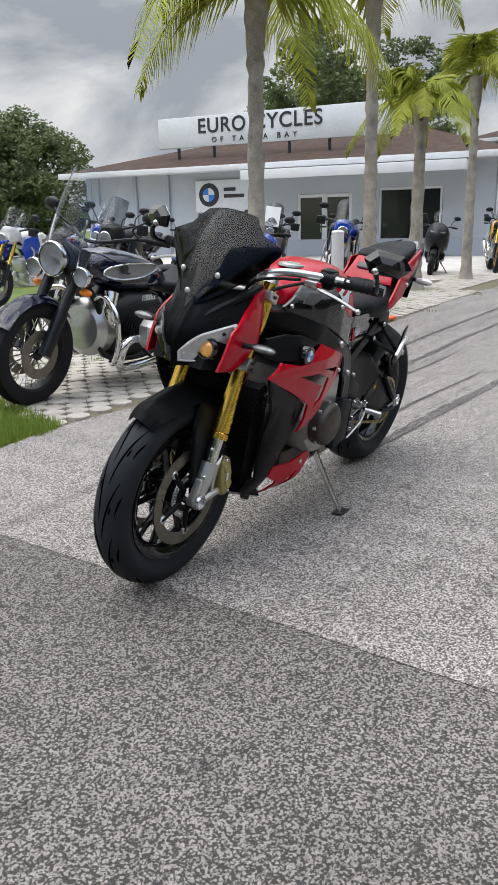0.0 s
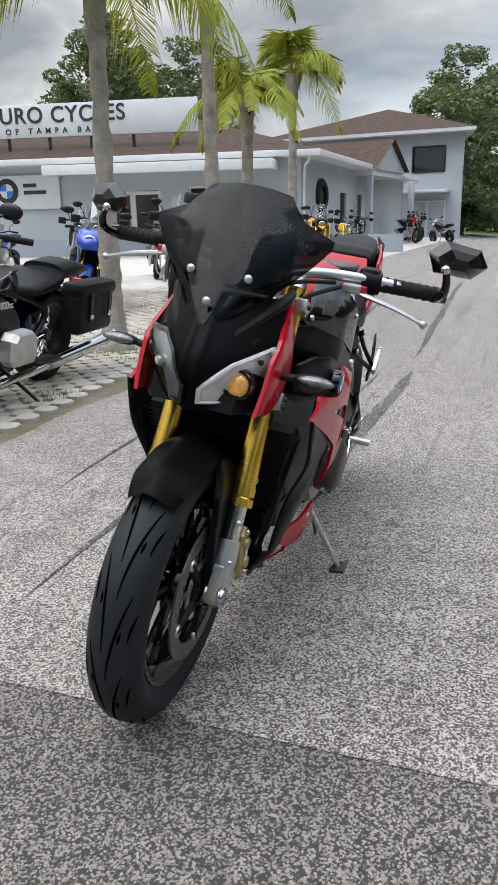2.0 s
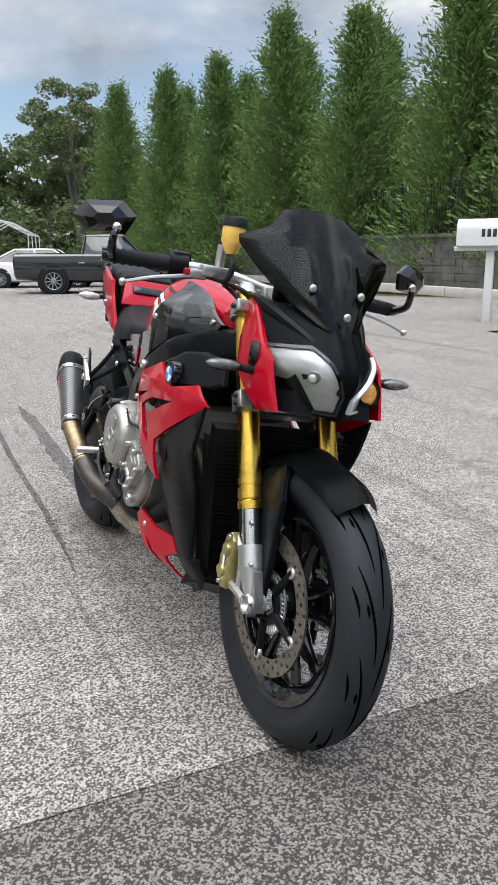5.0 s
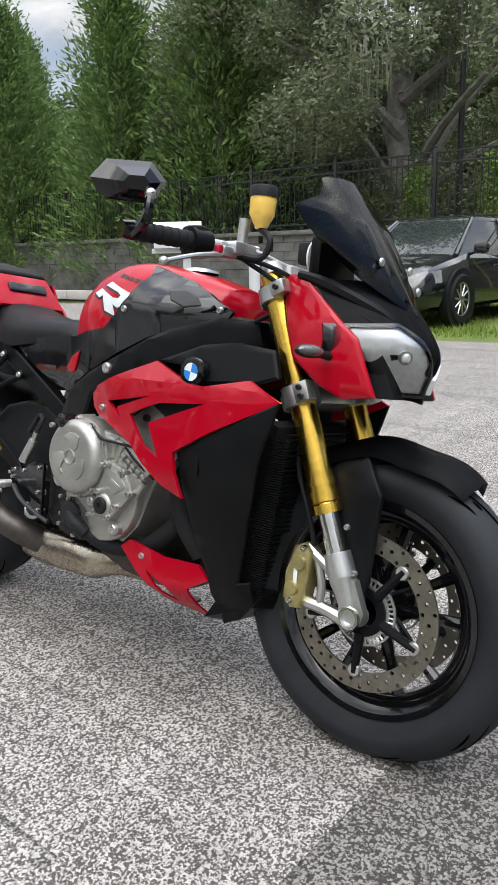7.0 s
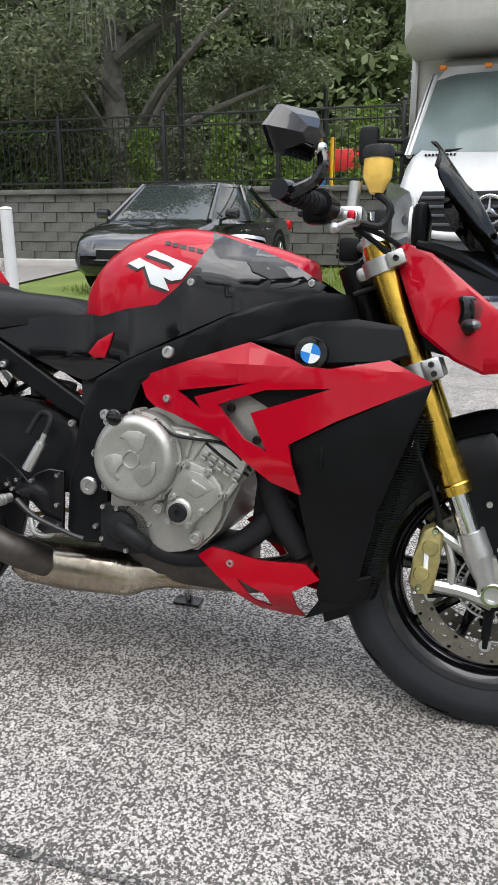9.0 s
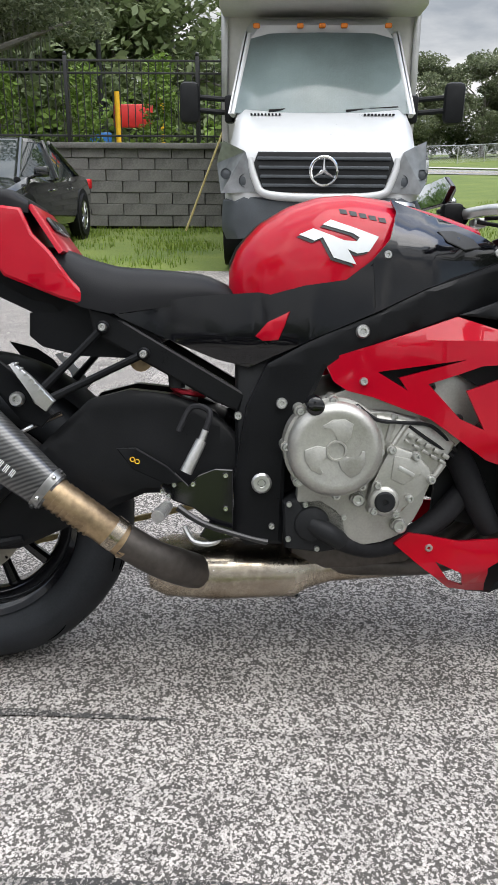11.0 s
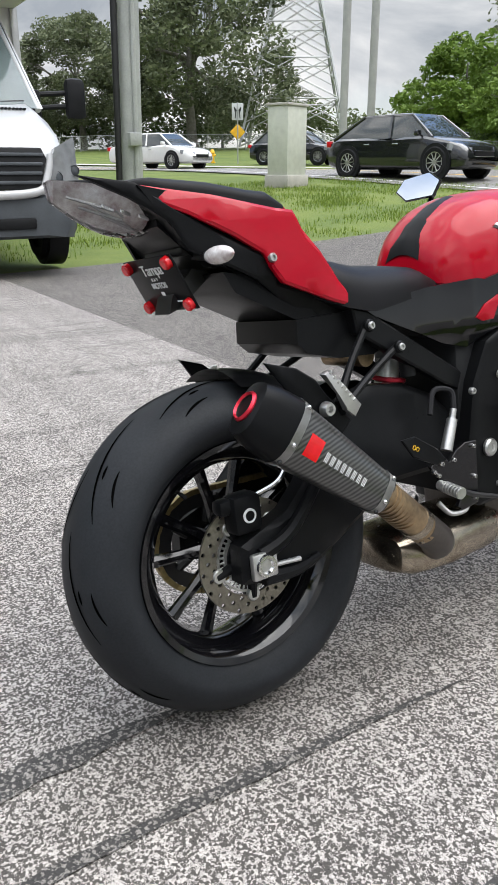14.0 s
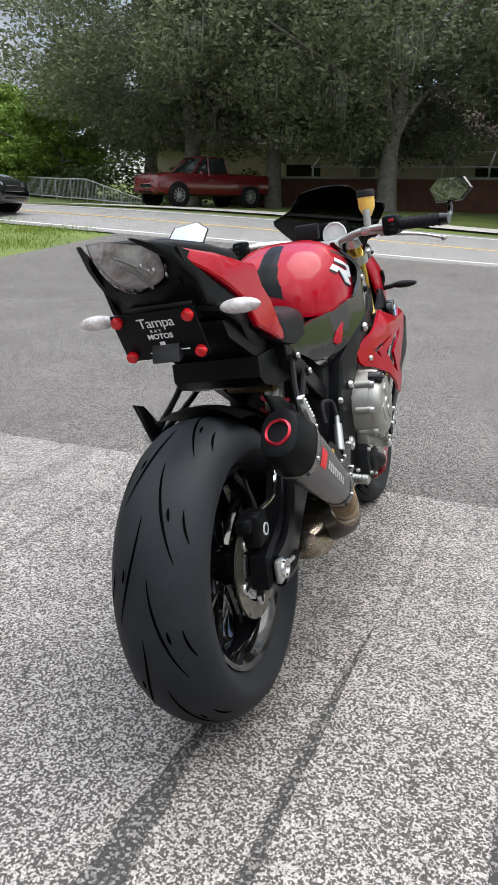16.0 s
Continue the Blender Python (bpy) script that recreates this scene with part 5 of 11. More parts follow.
def leafy_bank(name, points, h, depth, leaf, label, seed, count=70, size=0.1, step=0.7):
    """A trimmed hedge or row of shrubs along a line."""
    rng_ = random.Random(seed)
    bm = bmesh.new()
    for p in run_of(points, step):
        for _ in range(4):
            c = p + Vector((rng_.uniform(-0.4, 0.4), rng_.uniform(-0.4, 0.4), h * rng_.uniform(0.12, 0.82)))
            leaf_cloud(bm, c, depth * rng_.uniform(0.6, 1.0), count, size, rng_, 0.75)
    return tagged(part(name, bm, leaf), label, "hedge", kind="stuff")


leafy_bank("hedge", [(38.5, 33), (33.0, 22), (32.5, 16.5)], 1.7, 0.8, hedge_leaf, "dark clipped hedge behind the handrail", 71, 60, 0.11)
leafy_bank("hedge", [(32.5, 16.2), (36, 13)], 1.6, 0.7, hedge_leaf, "dark shrubs by the brick wall", 72, 60, 0.11)
leafy_bank("shrub_row", [(43, 42), (40, 33), (37.5, 27)], 4.2, 1.3, bamboo_leaf, "tall bright green shrubs behind the hedge", 73, 90, 0.16)
leafy_bank("shrub_row", [(40, 70), (30, 78), (14, 74), (4, 66)], 3.0, 1.7, hedge_leaf, "low dark growth behind the far fence", 74, 80, 0.26, 1.6)
leafy_bank("shrub_row", [(62, 60), (50, 66), (44, 72)], 4.0, 1.8, pine_leaf, "low green trees behind the tower", 75, 90, 0.26, 1.6)

leafy_bank("shrub_row", [(78, 62), (66, 46), (60, 26), (60, -20)], 8.0, 2.6, hedge_leaf, "dark wood far behind the houses", 76, 70, 0.32, 2.2)

# brick garden wall, house with pale walls, screened pool enclosure
bw = thing("brick_garden_wall", Matrix(), "low red-brown brick wall beneath the oaks", "wall", kind="structure")
wl_a, wl_b = Vector((36.0, 16.2)), Vector((35.0, -6.0))
bm = bmesh.new()
wall_run(bm, wl_b, wl_a, 0.3, 2.35, [], 0.25)
part("wall_core", bm, brick_mat, bw)
bm = bmesh.new()
box(bm, (0, 0, 0), ((wl_a - wl_b).length + 0.1, 0.34, 0.1), 0.01, Matrix.Translation((35.5 + 0.12, 5.1, 2.4)) @ Matrix.Rotation(math.atan2(22.2, 1.0), 4, "Z"))
part("wall_cap", bm, concrete, bw)
villa = thing("villa", Matrix(), "cream stucco house with brown gabled roof behind the oaks", "house")
bm = bmesh.new()
wall_run(bm, (44, -14), (44, 24), 0.3, 4.6, [], 0.3)
part("front_wall", bm, cream, villa)
bm = bmesh.new()
wall_run(bm, (44, 24), (54, 24), 0.3, 4.6, [], 0.3)
part("end_wall", bm, cream, villa)
for y in (-5, 3.1, 14):
    bm = bmesh.new()
    box(bm, (43.98, y, 2.65), (0.04, 2.1, 1.5))
    part("window_pane", bm, dark_glass, villa)
bm = bmesh.new()
rv = [bm.verts.new(p) for p in ((43.2, -15, 4.5), (43.2, 25, 4.5), (55, 25, 4.5), (55, -15, 4.5), (49, -11, 8.0), (49, 21, 8.0))]
for f in ((0, 1, 5, 4), (1, 2, 5), (2, 3, 4, 5), (3, 0, 4)):
    bm.faces.new([rv[i] for i in f])
part("roof", bm, shingle, villa, angle=10)
cage = thing("pool_enclosure", Matrix(), "white aluminium screen enclosure with sloping beams", "pool cage")
for k in range(7):
    y = 11.2 - 2.1 * k
    z0 = 0.5
    for a, b in (((36.8, y, z0), (36.8, y, 2.95)), ((36.8, y, 2.95), (39.5, y - 0.2, 4.4)), ((39.5, y - 0.2, 4.4), (43.6, y - 0.2, 4.4))):
        bm = bmesh.new()
        rod(bm, a, b, 0.05, None, 6)
        part("beam", bm, white_trim, cage)
for x, z in ((36.8, 2.95), (36.8, 1.9), (38.2, 3.68), (39.5, 4.4)):
    bm = bmesh.new()
    rod(bm, (x, 11.3, z), (x, -1.5, z), 0.05, None, 6)
    part("purlin", bm, white_trim, cage)

# lattice transmission tower and two plain concrete poles
TX, TY = 43.5, 58.0
tower = thing("transmission_tower", pose(TX, TY, rise(TX, TY), 0, 0, 52), "grey steel lattice transmission tower far off", "tower")
def tower_half(z):
    return 4.6 - 2.9 * min(1.0, z / 13.0) - 0.9 * max(0.0, (z - 13.0) / 19.0)
corners = [(-1, -1), (1, -1), (1, 1), (-1, 1)]
levels = [0, 3.8, 7.0, 9.8, 12.2, 14.4, 17, 20, 23.5, 27, 31]
for i, (a, b) in enumerate(corners):
    bm = bmesh.new()
    for z0, z1 in zip(levels, levels[1:]):
        rod(bm, (a * tower_half(z0), b * tower_half(z0), z0), (a * tower_half(z1), b * tower_half(z1), z1), 0.11, None, 5, False)
    part("leg", bm, galv, tower)
    c, d = corners[(i + 1) % 4]
    bm = bmesh.new()
    for z0, z1 in zip(levels, levels[1:]):
        h0, h1 = tower_half(z0), tower_half(z1)
        p0, p1, q0, q1 = Vector((a * h0, b * h0, z0)), Vector((a * h1, b * h1, z1)), Vector((c * h0, d * h0, z0)), Vector((c * h1, d * h1, z1))
        for u, v in ((p0, q1), (q0, p1), (p1, q1)):
            rod(bm, u, v, 0.055, None, 4, False)
        rod(bm, (p0 + p1) / 2, (p1 + q1) / 2, 0.04, None, 4, False)
        rod(bm, (q0 + q1) / 2, (p1 + q1) / 2, 0.04, None, 4, False)
    part("bracing_panel", bm, galv, tower)
for z in (22, 26):
    bm = bmesh.new()
    rod(bm, (-6, 0, z), (6, 0, z), 0.12, 0.12, 5)
    part("cross_arm", bm, galv, tower)
for x, y, r in ((34.8, 41.0, 0.26), (36.5, 40.2, 0.26)):
    ob = post_thing("power_pole", x, y, rise(x, y), rise(x, y) + 22, r, pole_concrete, "tall plain concrete power pole", "pole", False)
wires = []
for k, (a, b) in enumerate((((34.8, 41, 19.5), (43.5, 58, 25)), ((36.5, 40.2, 18), (43.5, 58, 23)), ((34.8, 41, 17), (-60, 62, 19)), ((34.8, 41, 15.5), (-60, 62, 17.5)), ((7.0, 14.8, 9.6), (34.8, 41, 12)))):
    a, b = Vector(a), Vector(b)
    bm = bmesh.new()
    pipe(bm, [a.lerp(b, f) - Vector((0, 0, 1.6 * 4 * f * (1 - f) * (b - a).length / 60)) for f in [j / 8 for j in range(9)]], 0.022, 5, 2)
    tagged(part("power_line", bm, black_metal), "thin black power line between poles", "cable")

# road signs, hydrant
rs = thing("road_sign", pose(23.6, 36.6, rise(23.6, 36.6), 0, 0, 57 + 90), "white divided-road sign above a yellow diamond on a post", "road sign")
bm = bmesh.new()
rod(bm, (0, 0, -0.1), (0, 0, 3.1), 0.035, None, 8)
part("post", bm, galv, rs)
bm = bmesh.new()
box(bm, (0, -0.05, 2.62), (0.62, 0.02, 0.85), 0.006)
plate_ = part("white_plate", bm, sign_white, rs)
for x, lean in ((-0.13, -0.1), (0.13, 0.1)):
    bm = bmesh.new()
    rod(bm, (x, -0.07, 2.3), (x * 0.75, -0.07, 2.65), 0.04, None, 6)
    rod(bm, (x * 0.75, -0.07, 2.65), (x + lean, -0.07, 2.95), 0.09, 0.01, 6)
    part("arrow", bm, ink, plate_)
bm = bmesh.new()
box(bm, (0, 0, 0), (0.6, 0.02, 0.6), 0.006, Matrix.Translation((0, -0.05, 1.6)) @ Matrix.Rotation(radians(45), 4, "Y"))
part("yellow_plate", bm, yellow_paint, rs)
hy = thing("fire_hydrant", pose(22.5, 37.5, rise(22.5, 37.5)), "small yellow fire hydrant on the grass", "hydrant")
bm = bmesh.new()
lathe(bm, [(0.0, 0.0), (0.16, 0.0), (0.16, 0.06), (0.11, 0.08), (0.11, 0.5), (0.14, 0.52), (0.13, 0.6), (0.07, 0.7), (0.0, 0.74)], Matrix.Rotation(radians(90), 4, "X"), 16)
part("barrel", bm, yellow_paint, hy)
bm = bmesh.new()
rod(bm, (-0.2, 0, 0.42), (0.2, 0, 0.42), 0.06, None, 10)
part("outlet", bm, yellow_paint, hy)

# ---- behind the iron fence: clipped hollies, playground pieces, stakes ----
def holly(x, y, h, r, seed):
    rng_ = random.Random(seed)
    top = thing("holly_bush", stand(x, y, 0), "slim clipped holly behind the iron fence", "bush", "hollies behind the fence")
    bm = bmesh.new()
    rod(bm, (0, 0, -0.1), (0, 0, h * 0.8), 0.04, 0.01, 6)
    part("trunk", bm, bark, top)
    bm = bmesh.new()
    for k in range(16):
        z = h * (k + 0.8) / 17
        leaf_cloud(bm, (rng_.uniform(-0.1, 0.1), rng_.uniform(-0.1, 0.1), z), r * (1.05 - 0.35 * k / 16), 150, 0.055, rng_, 0.8)
    part("crown", bm, bamboo_leaf, top)
    return top


holly_a = holly(-4.3, 14.9, 3.0, 0.42, 91)
for x, h in ((-2.7, 1.0), (-1.2, 1.05), (0.4, 0.95), (2.0, 1.0), (3.3, 0.9), (-6.2, 0.95)):
    copy_thing(holly_a, stand(x, 14.9, x * 77) @ Matrix.Scale(h, 4))
leafy_bank("shrub_row", [(-44, 16.5), (-30, 17), (-14, 17.5), (3, 18.5)], 3.0, 1.1, bamboo_leaf, "light green shrubs behind the iron fence", 92, 46, 0.12, 1.1)
leafy_bank("shrub_row", [(-40, 22), (-20, 22), (2, 24)], 6.5, 2.0, pine_leaf, "tall loose green growth behind the fence", 93, 60, 0.2, 1.6)
red_play = material("red_play_plastic", (0.6, 0.03, 0.03), 0.4)
play = thing("play_tower", stand(-1.9, 17.3, 10), "red and yellow plastic play tower behind the fence", "playground")
for x in (-0.5, 0.5):
    bm = bmesh.new()
    rod(bm, (x, 0, -0.1), (x, 0, 2.6), 0.06, None, 10)
    part("post", bm, yellow_paint, play)
bm = bmesh.new()
box(bm, (-0.15, 0.1, 2.1), (0.9, 0.12, 0.5), 0.04)
part("red_panel", bm, red_play, play)
bm = bmesh.new()
box(bm, (-0.9, 0.15, 1.5), (0.5, 0.1, 0.5), 0.04)
part("blue_panel", bm, blue_paint, play)
stake_wood = material("bleached_stake_wood", (0.42, 0.34, 0.15), 0.9, var=0.2)
for x0, x1, z1 in ((-0.55, 0.35, 2.3), (1.9, 2.25, 1.35)):
    bm = bmesh.new()
    rod(bm, (x0, WALL_Y - 0.65, 0.02), (x1, WALL_Y - 0.14, z1), 0.022, 0.018, 6)
    tagged(part("stake", bm, stake_wood), "yellowish wooden stake leaning on the block wall", "stake")
kerb = thing("kerb", Matrix(), "pale concrete kerb in front of the block wall", "kerb", kind="structure")
for k in range(14):
    bm = bmesh.new()
    box(bm, (-4.5 - 2.42 * k, 12.3, 0.03), (2.4, 0.24, 0.24), 0.02)
    part("kerb_stone", bm, concrete, kerb)

# ---- carport frames and white tank behind the pickup ----
def carport(x, y, heading, h, label):
    top = thing("carport_frame", stand(x, y, heading), label, "carport")
    for k in range(4):
        bm = bmesh.new()
        pipe(bm, [(-1.5 * k, -1.6, -0.1), (-1.5 * k, -1.6, h), (-1.5 * k, 0, h + 0.85), (-1.5 * k, 1.6, h), (-1.5 * k, 1.6, -0.1)], 0.035, 6, 1)
        part("hoop", bm, white_trim, top)
    for y_, z_ in ((-1.6, h), (0, h + 0.85), (1.6, h), (-0.8, h + 0.42), (0.8, h + 0.42)):
        bm = bmesh.new()
        rod(bm, (0, y_, z_), (-4.5, y_, z_), 0.03, None, 6)
        part("purlin", bm, white_trim, top)
    return top


carport(-39.2, 2.0, -18, 1.85, "bare white tube carport frame without its cover")
carport(-45.5, 5.6, -18, 2.3, "taller bare white tube carport frame behind")
tk = thing("tank_trailer", stand(-45.5, 1.0, 90), "white horizontal tank on a low frame", "tank")
bm = bmesh.new()
loft(bm, [[(x, r * math.cos(a), 1.05 + r * math.sin(a)) for a in [2 * math.pi * k / 20 for k in range(20)]] for x, r in ((-1.6, 0.1), (-1.55, 0.35), (-1.3, 0.6), (1.3, 0.6), (1.55, 0.35), (1.6, 0.1))])
part("tank", bm, van_white, tk)
bm = bmesh.new()
box(bm, (0, 0, 0.4), (2.8, 0.9, 0.2), 0.02)
part("base_frame", bm, black_metal, tk)
for x in (-0.9, 0.9):
    bm = bmesh.new()
    box(bm, (x, 0, 0.12), (0.2, 0.8, 0.5), 0.02)
    part("foot", bm, black_metal, tk)
leafy_bank("shrub_row", [(-66, -8), (-64, 4), (-58, 16), (-48, 20)], 5.5, 2.0, pine_leaf, "dark undergrowth at the edge of the wood", 95, 70, 0.22, 1.5)

# ---- the motorcycle ----
BIKE = Matrix.Rotation(radians(1.2), 4, "Z") @ Matrix.Translation((0, 0, 0.002)) @ Matrix.Rotation(radians(-10.2), 4, "X")
bike = thing("motorcycle", BIKE, "red and black naked sport motorcycle leaning on its side stand", "motorcycle")

red = material("gloss_red_paint", (0.35, 0.001, 0.012), 0.3, var=0.05, scale=3, coat=0.55, spec=0.06, rvar=0.03)
matte = material("satin_black_plastic", (0.006, 0.0063, 0.007), 0.34, var=0.18, scale=12, fine=300, rvar=0.1, spec=0.1)
gloss = material("gloss_black_paint", (0.004, 0.004, 0.005), 0.08, var=0.2, coat=0.3, spec=0.4, rvar=0.04)
frame_black = material("black_coated_frame", (0.007, 0.0073, 0.008), 0.3, spec=0.12, var=0.18, scale=14, fine=260, bump=0.0003)
seat_mat = material("black_vinyl", (0.008, 0.008, 0.009), 0.42, spec=0.12, var=0.2, scale=10, fine=420, bump=0.0004)
gold = material("gold_anodised", (0.62, 0.40, 0.07), 0.24, 1.0, var=0.1, scale=20)
engine_grey = material("cast_grey_metal", (0.36, 0.355, 0.33), 0.42, 0.75, var=0.14, scale=18, fine=220, bump=0.0005)
cast = material("cast_silver_metal", (0.5, 0.5, 0.49), 0.36, 0.9, var=0.12, scale=18, fine=200)
steel = material("polished_steel", (0.6, 0.6, 0.6), 0.16, 1.0, var=0.08, scale=30)
disc_mat = material("brake_disc_steel", (0.2, 0.185, 0.155), 0.38, 0.9, var=0.2, scale=25, fine=180)
heat = material("heat_tinted_steel", (0.34, 0.27, 0.19), 0.26, 1.0, var=0.35, scale=7, fine=60, color2=(0.55, 0.5, 0.42))
blued = material("browned_steel", (0.16, 0.11, 0.075), 0.4, 0.9, var=0.4, scale=9, fine=80, color2=(0.5, 0.37, 0.22))
header = material("dark_header_steel", (0.07, 0.062, 0.056), 0.45, 0.8, var=0.3, scale=9)
caliper_gold = material("pale_gold_caliper", (0.42, 0.36, 0.16), 0.4, 0.8, var=0.15, scale=20)
clutch_red = material("red_anodised", (0.5, 0.02, 0.04), 0.3, 0.6)
badge_white = material("badge_white", (0.75, 0.76, 0.77), 0.3)
badge_blue = material("badge_blue", (0.02, 0.2, 0.6), 0.3)
silver_print = material("silver_print", (0.55, 0.57, 0.58), 0.4, var=0.05)
tyre_print = material("grey_tyre_print", (0.25, 0.25, 0.25), 0.8)
smoke = clear("smoked_screen", (0.16, 0.163, 0.167), 0.04, 1.26)
lens_clear = clear("clear_lens", (0.93, 0.94, 0.95), 0.02, 1.45)
bowl = material("lamp_reflector", (0.55, 0.55, 0.54), 0.16, 0.5, var=0.2, scale=14, fine=90)
silver_bezel = material("silver_bezel", (0.6, 0.6, 0.6), 0.25, 0.35, var=0.1, scale=20)
warm_bulb = material("lit_projector", (0.42, 0.22, 0.07), 0.15, 0.3, var=0.5, scale=60, fine=140, glow=(1.0, 0.5, 0.12, 0.14))
tail_lens = material("clear_tail_lens", (0.6, 0.46, 0.46), 0.16, 0.1, var=0.4, scale=38, fine=140, color2=(0.88, 0.88, 0.88))
smoked_lens = material("smoked_indicator_lens", (0.13, 0.13, 0.13), 0.15, 0.3, var=0.5, scale=60, fine=150)
fluid = material("yellow_fluid", (0.78, 0.5, 0.11), 0.25, var=0.14, scale=30)
chain_gold = material("dull_gold_chain", (0.32, 0.25, 0.12), 0.45, 0.8, var=0.3, scale=60)
slick = material("tyre_tread", (0.016, 0.0175, 0.02), 0.52, var=0.3, scale=7, fine=240, rvar=0.12, spec=0.14)
groove_shade_mat = material("tread_groove_shade", (0.002, 0.002, 0.002), 0.95, spec=0.0)


def carbon_weave(name, step):
    m = material(name, (0.02, 0.02, 0.021), 0.3, coat=0.7)
    n, l = m.node_tree.nodes, m.node_tree.links
    b = n["Principled BSDF"]
    co, wv, mx = n.new("ShaderNodeTexCoord"), n.new("ShaderNodeTexWave"), n.new("ShaderNodeMix")
    mp = n.new("ShaderNodeMapping")
    mp.inputs["Rotation"].default_value = (0, radians(-72), radians(20))
    l.new(co.outputs["Object"], mp.inputs["Vector"])
    l.new(mp.outputs[0], wv.inputs["Vector"])
    wv.inputs["Scale"].default_value, wv.inputs["Distortion"].default_value, wv.inputs["Detail"].default_value = step, 1.2, 1.0
    mx.data_type = "RGBA"
    mx.inputs["A"].default_value, mx.inputs["B"].default_value = (0.008, 0.008, 0.009, 1), (0.075, 0.075, 0.073, 1)
    l.new(wv.outputs["Fac"], mx.inputs["Factor"])
    l.new(mx.outputs["Result"], b.inputs["Base Color"])
    return m


carbon = carbon_weave("carbon_fibre", 44.0)


def line(table):
    """A function through (x, value) pairs, straight in between."""
    xs, vs = [a for a, _ in table], [b for _, b in table]
    return lambda x: float(np.interp(x, xs, vs))


def panel(name, outline, y_at, mat, side=-1, thick=0.006, parent=None, label="", cell=0.035, rim=0.004, angle=30):
    """A moulded panel: an outline in side view laid onto a curved flank y_at(x, z)."""
    bm = bmesh.new()
    bm.faces.new([bm.verts.new((x, 0, z)) for x, z in outline])
    bm.normal_update()
    bmesh.ops.triangulate(bm, faces=bm.faces[:])
    if rim:
        bmesh.ops.inset_region(bm, faces=bm.faces[:], thickness=rim, depth=0, use_even_offset=True, use_boundary=True)
    edge = {v for e in bm.edges if e.is_boundary for v in e.verts}
    for v in edge:
        v.co.y = 1.0
    x0, x1 = min(p[0] for p in outline), max(p[0] for p in outline)
    z0, z1 = min(p[1] for p in outline), max(p[1] for p in outline)
    for k in range(1, int((x1 - x0) / cell) + 1):
        bmesh.ops.bisect_plane(bm, geom=bm.verts[:] + bm.edges[:] + bm.faces[:], plane_co=(x0 + k * cell, 0, 0), plane_no=(1, 0, 0))
    for k in range(1, int((z1 - z0) / cell) + 1):
        bmesh.ops.bisect_plane(bm, geom=bm.verts[:] + bm.edges[:] + bm.faces[:], plane_co=(0, 0, z0 + k * cell), plane_no=(0, 0, 1))
    for v in bm.verts:
        v.co.y = side * (y_at(v.co.x, v.co.z) - (rim * 0.6 if v.co.y > 0.6 else 0))
    got = bmesh.ops.extrude_face_region(bm, geom=bm.faces[:])
    for v in [g for g in got["geom"] if isinstance(g, bmesh.types.BMVert)]:
        v.co.y -= side * thick
    return part(name, bm, mat, parent or bike, label, angle)


def joined_panel(name, outlines, y_at, mat, side=-1, thick=0.008, parent=None, label="", cell=0.03, angle=24):
    """One moulded panel out of several side-view outlines that share edges, so that openings stay between them."""
    bm = bmesh.new()
    known = {}
    for outline in outlines:
        for p in outline:
            if p not in known:
                known[p] = bm.verts.new((p[0], 0, p[1]))
        bm.faces.new([known[p] for p in outline])
    bm.normal_update()
    bmesh.ops.triangulate(bm, faces=bm.faces[:])
    xs, zs = [p[0] for p in known], [p[1] for p in known]
    for k in range(1, int((max(xs) - min(xs)) / cell) + 1):
        bmesh.ops.bisect_plane(bm, geom=bm.verts[:] + bm.edges[:] + bm.faces[:], plane_co=(min(xs) + k * cell, 0, 0), plane_no=(1, 0, 0))
    for k in range(1, int((max(zs) - min(zs)) / cell) + 1):
        bmesh.ops.bisect_plane(bm, geom=bm.verts[:] + bm.edges[:] + bm.faces[:], plane_co=(0, 0, min(zs) + k * cell), plane_no=(0, 0, 1))
    for v in bm.verts:
        v.co.y = side * y_at(v.co.x, v.co.z)
    got = bmesh.ops.extrude_face_region(bm, geom=bm.faces[:])
    for v in [g for g in got["geom"] if isinstance(g, bmesh.types.BMVert)]:
        v.co.y -= side * thick
    return part(name, bm, mat, parent or bike, label, angle)


def both(name, outline, y_at, mat, **kw):
    return [panel(name, outline, y_at, mat, side=s, **kw) for s in (-1, 1)]


def bolt(p, r=0.008, mat=None, parent=None, side=-1, h=0.006, name="bolt"):
    """A domed hex-socket bolt on a flank."""
    bm = bmesh.new()
    m = Matrix.Translation(p)
    lathe(bm, [(r * 0.35, side * (h * 0.4)), (r * 0.45, side * h), (r * 0.8, side * h), (r, side * h * 0.5), (r, -side * 0.002)], m, 14)
    bm.faces.new([bm.verts.new(Vector(p) + Vector((r * 0.36 * math.cos(a), side * h * 0.4, r * 0.36 * math.sin(a)))) for a in [k * math.pi / 3 for k in range(6)]])
    return part(name, bm, mat or steel, parent or bike)


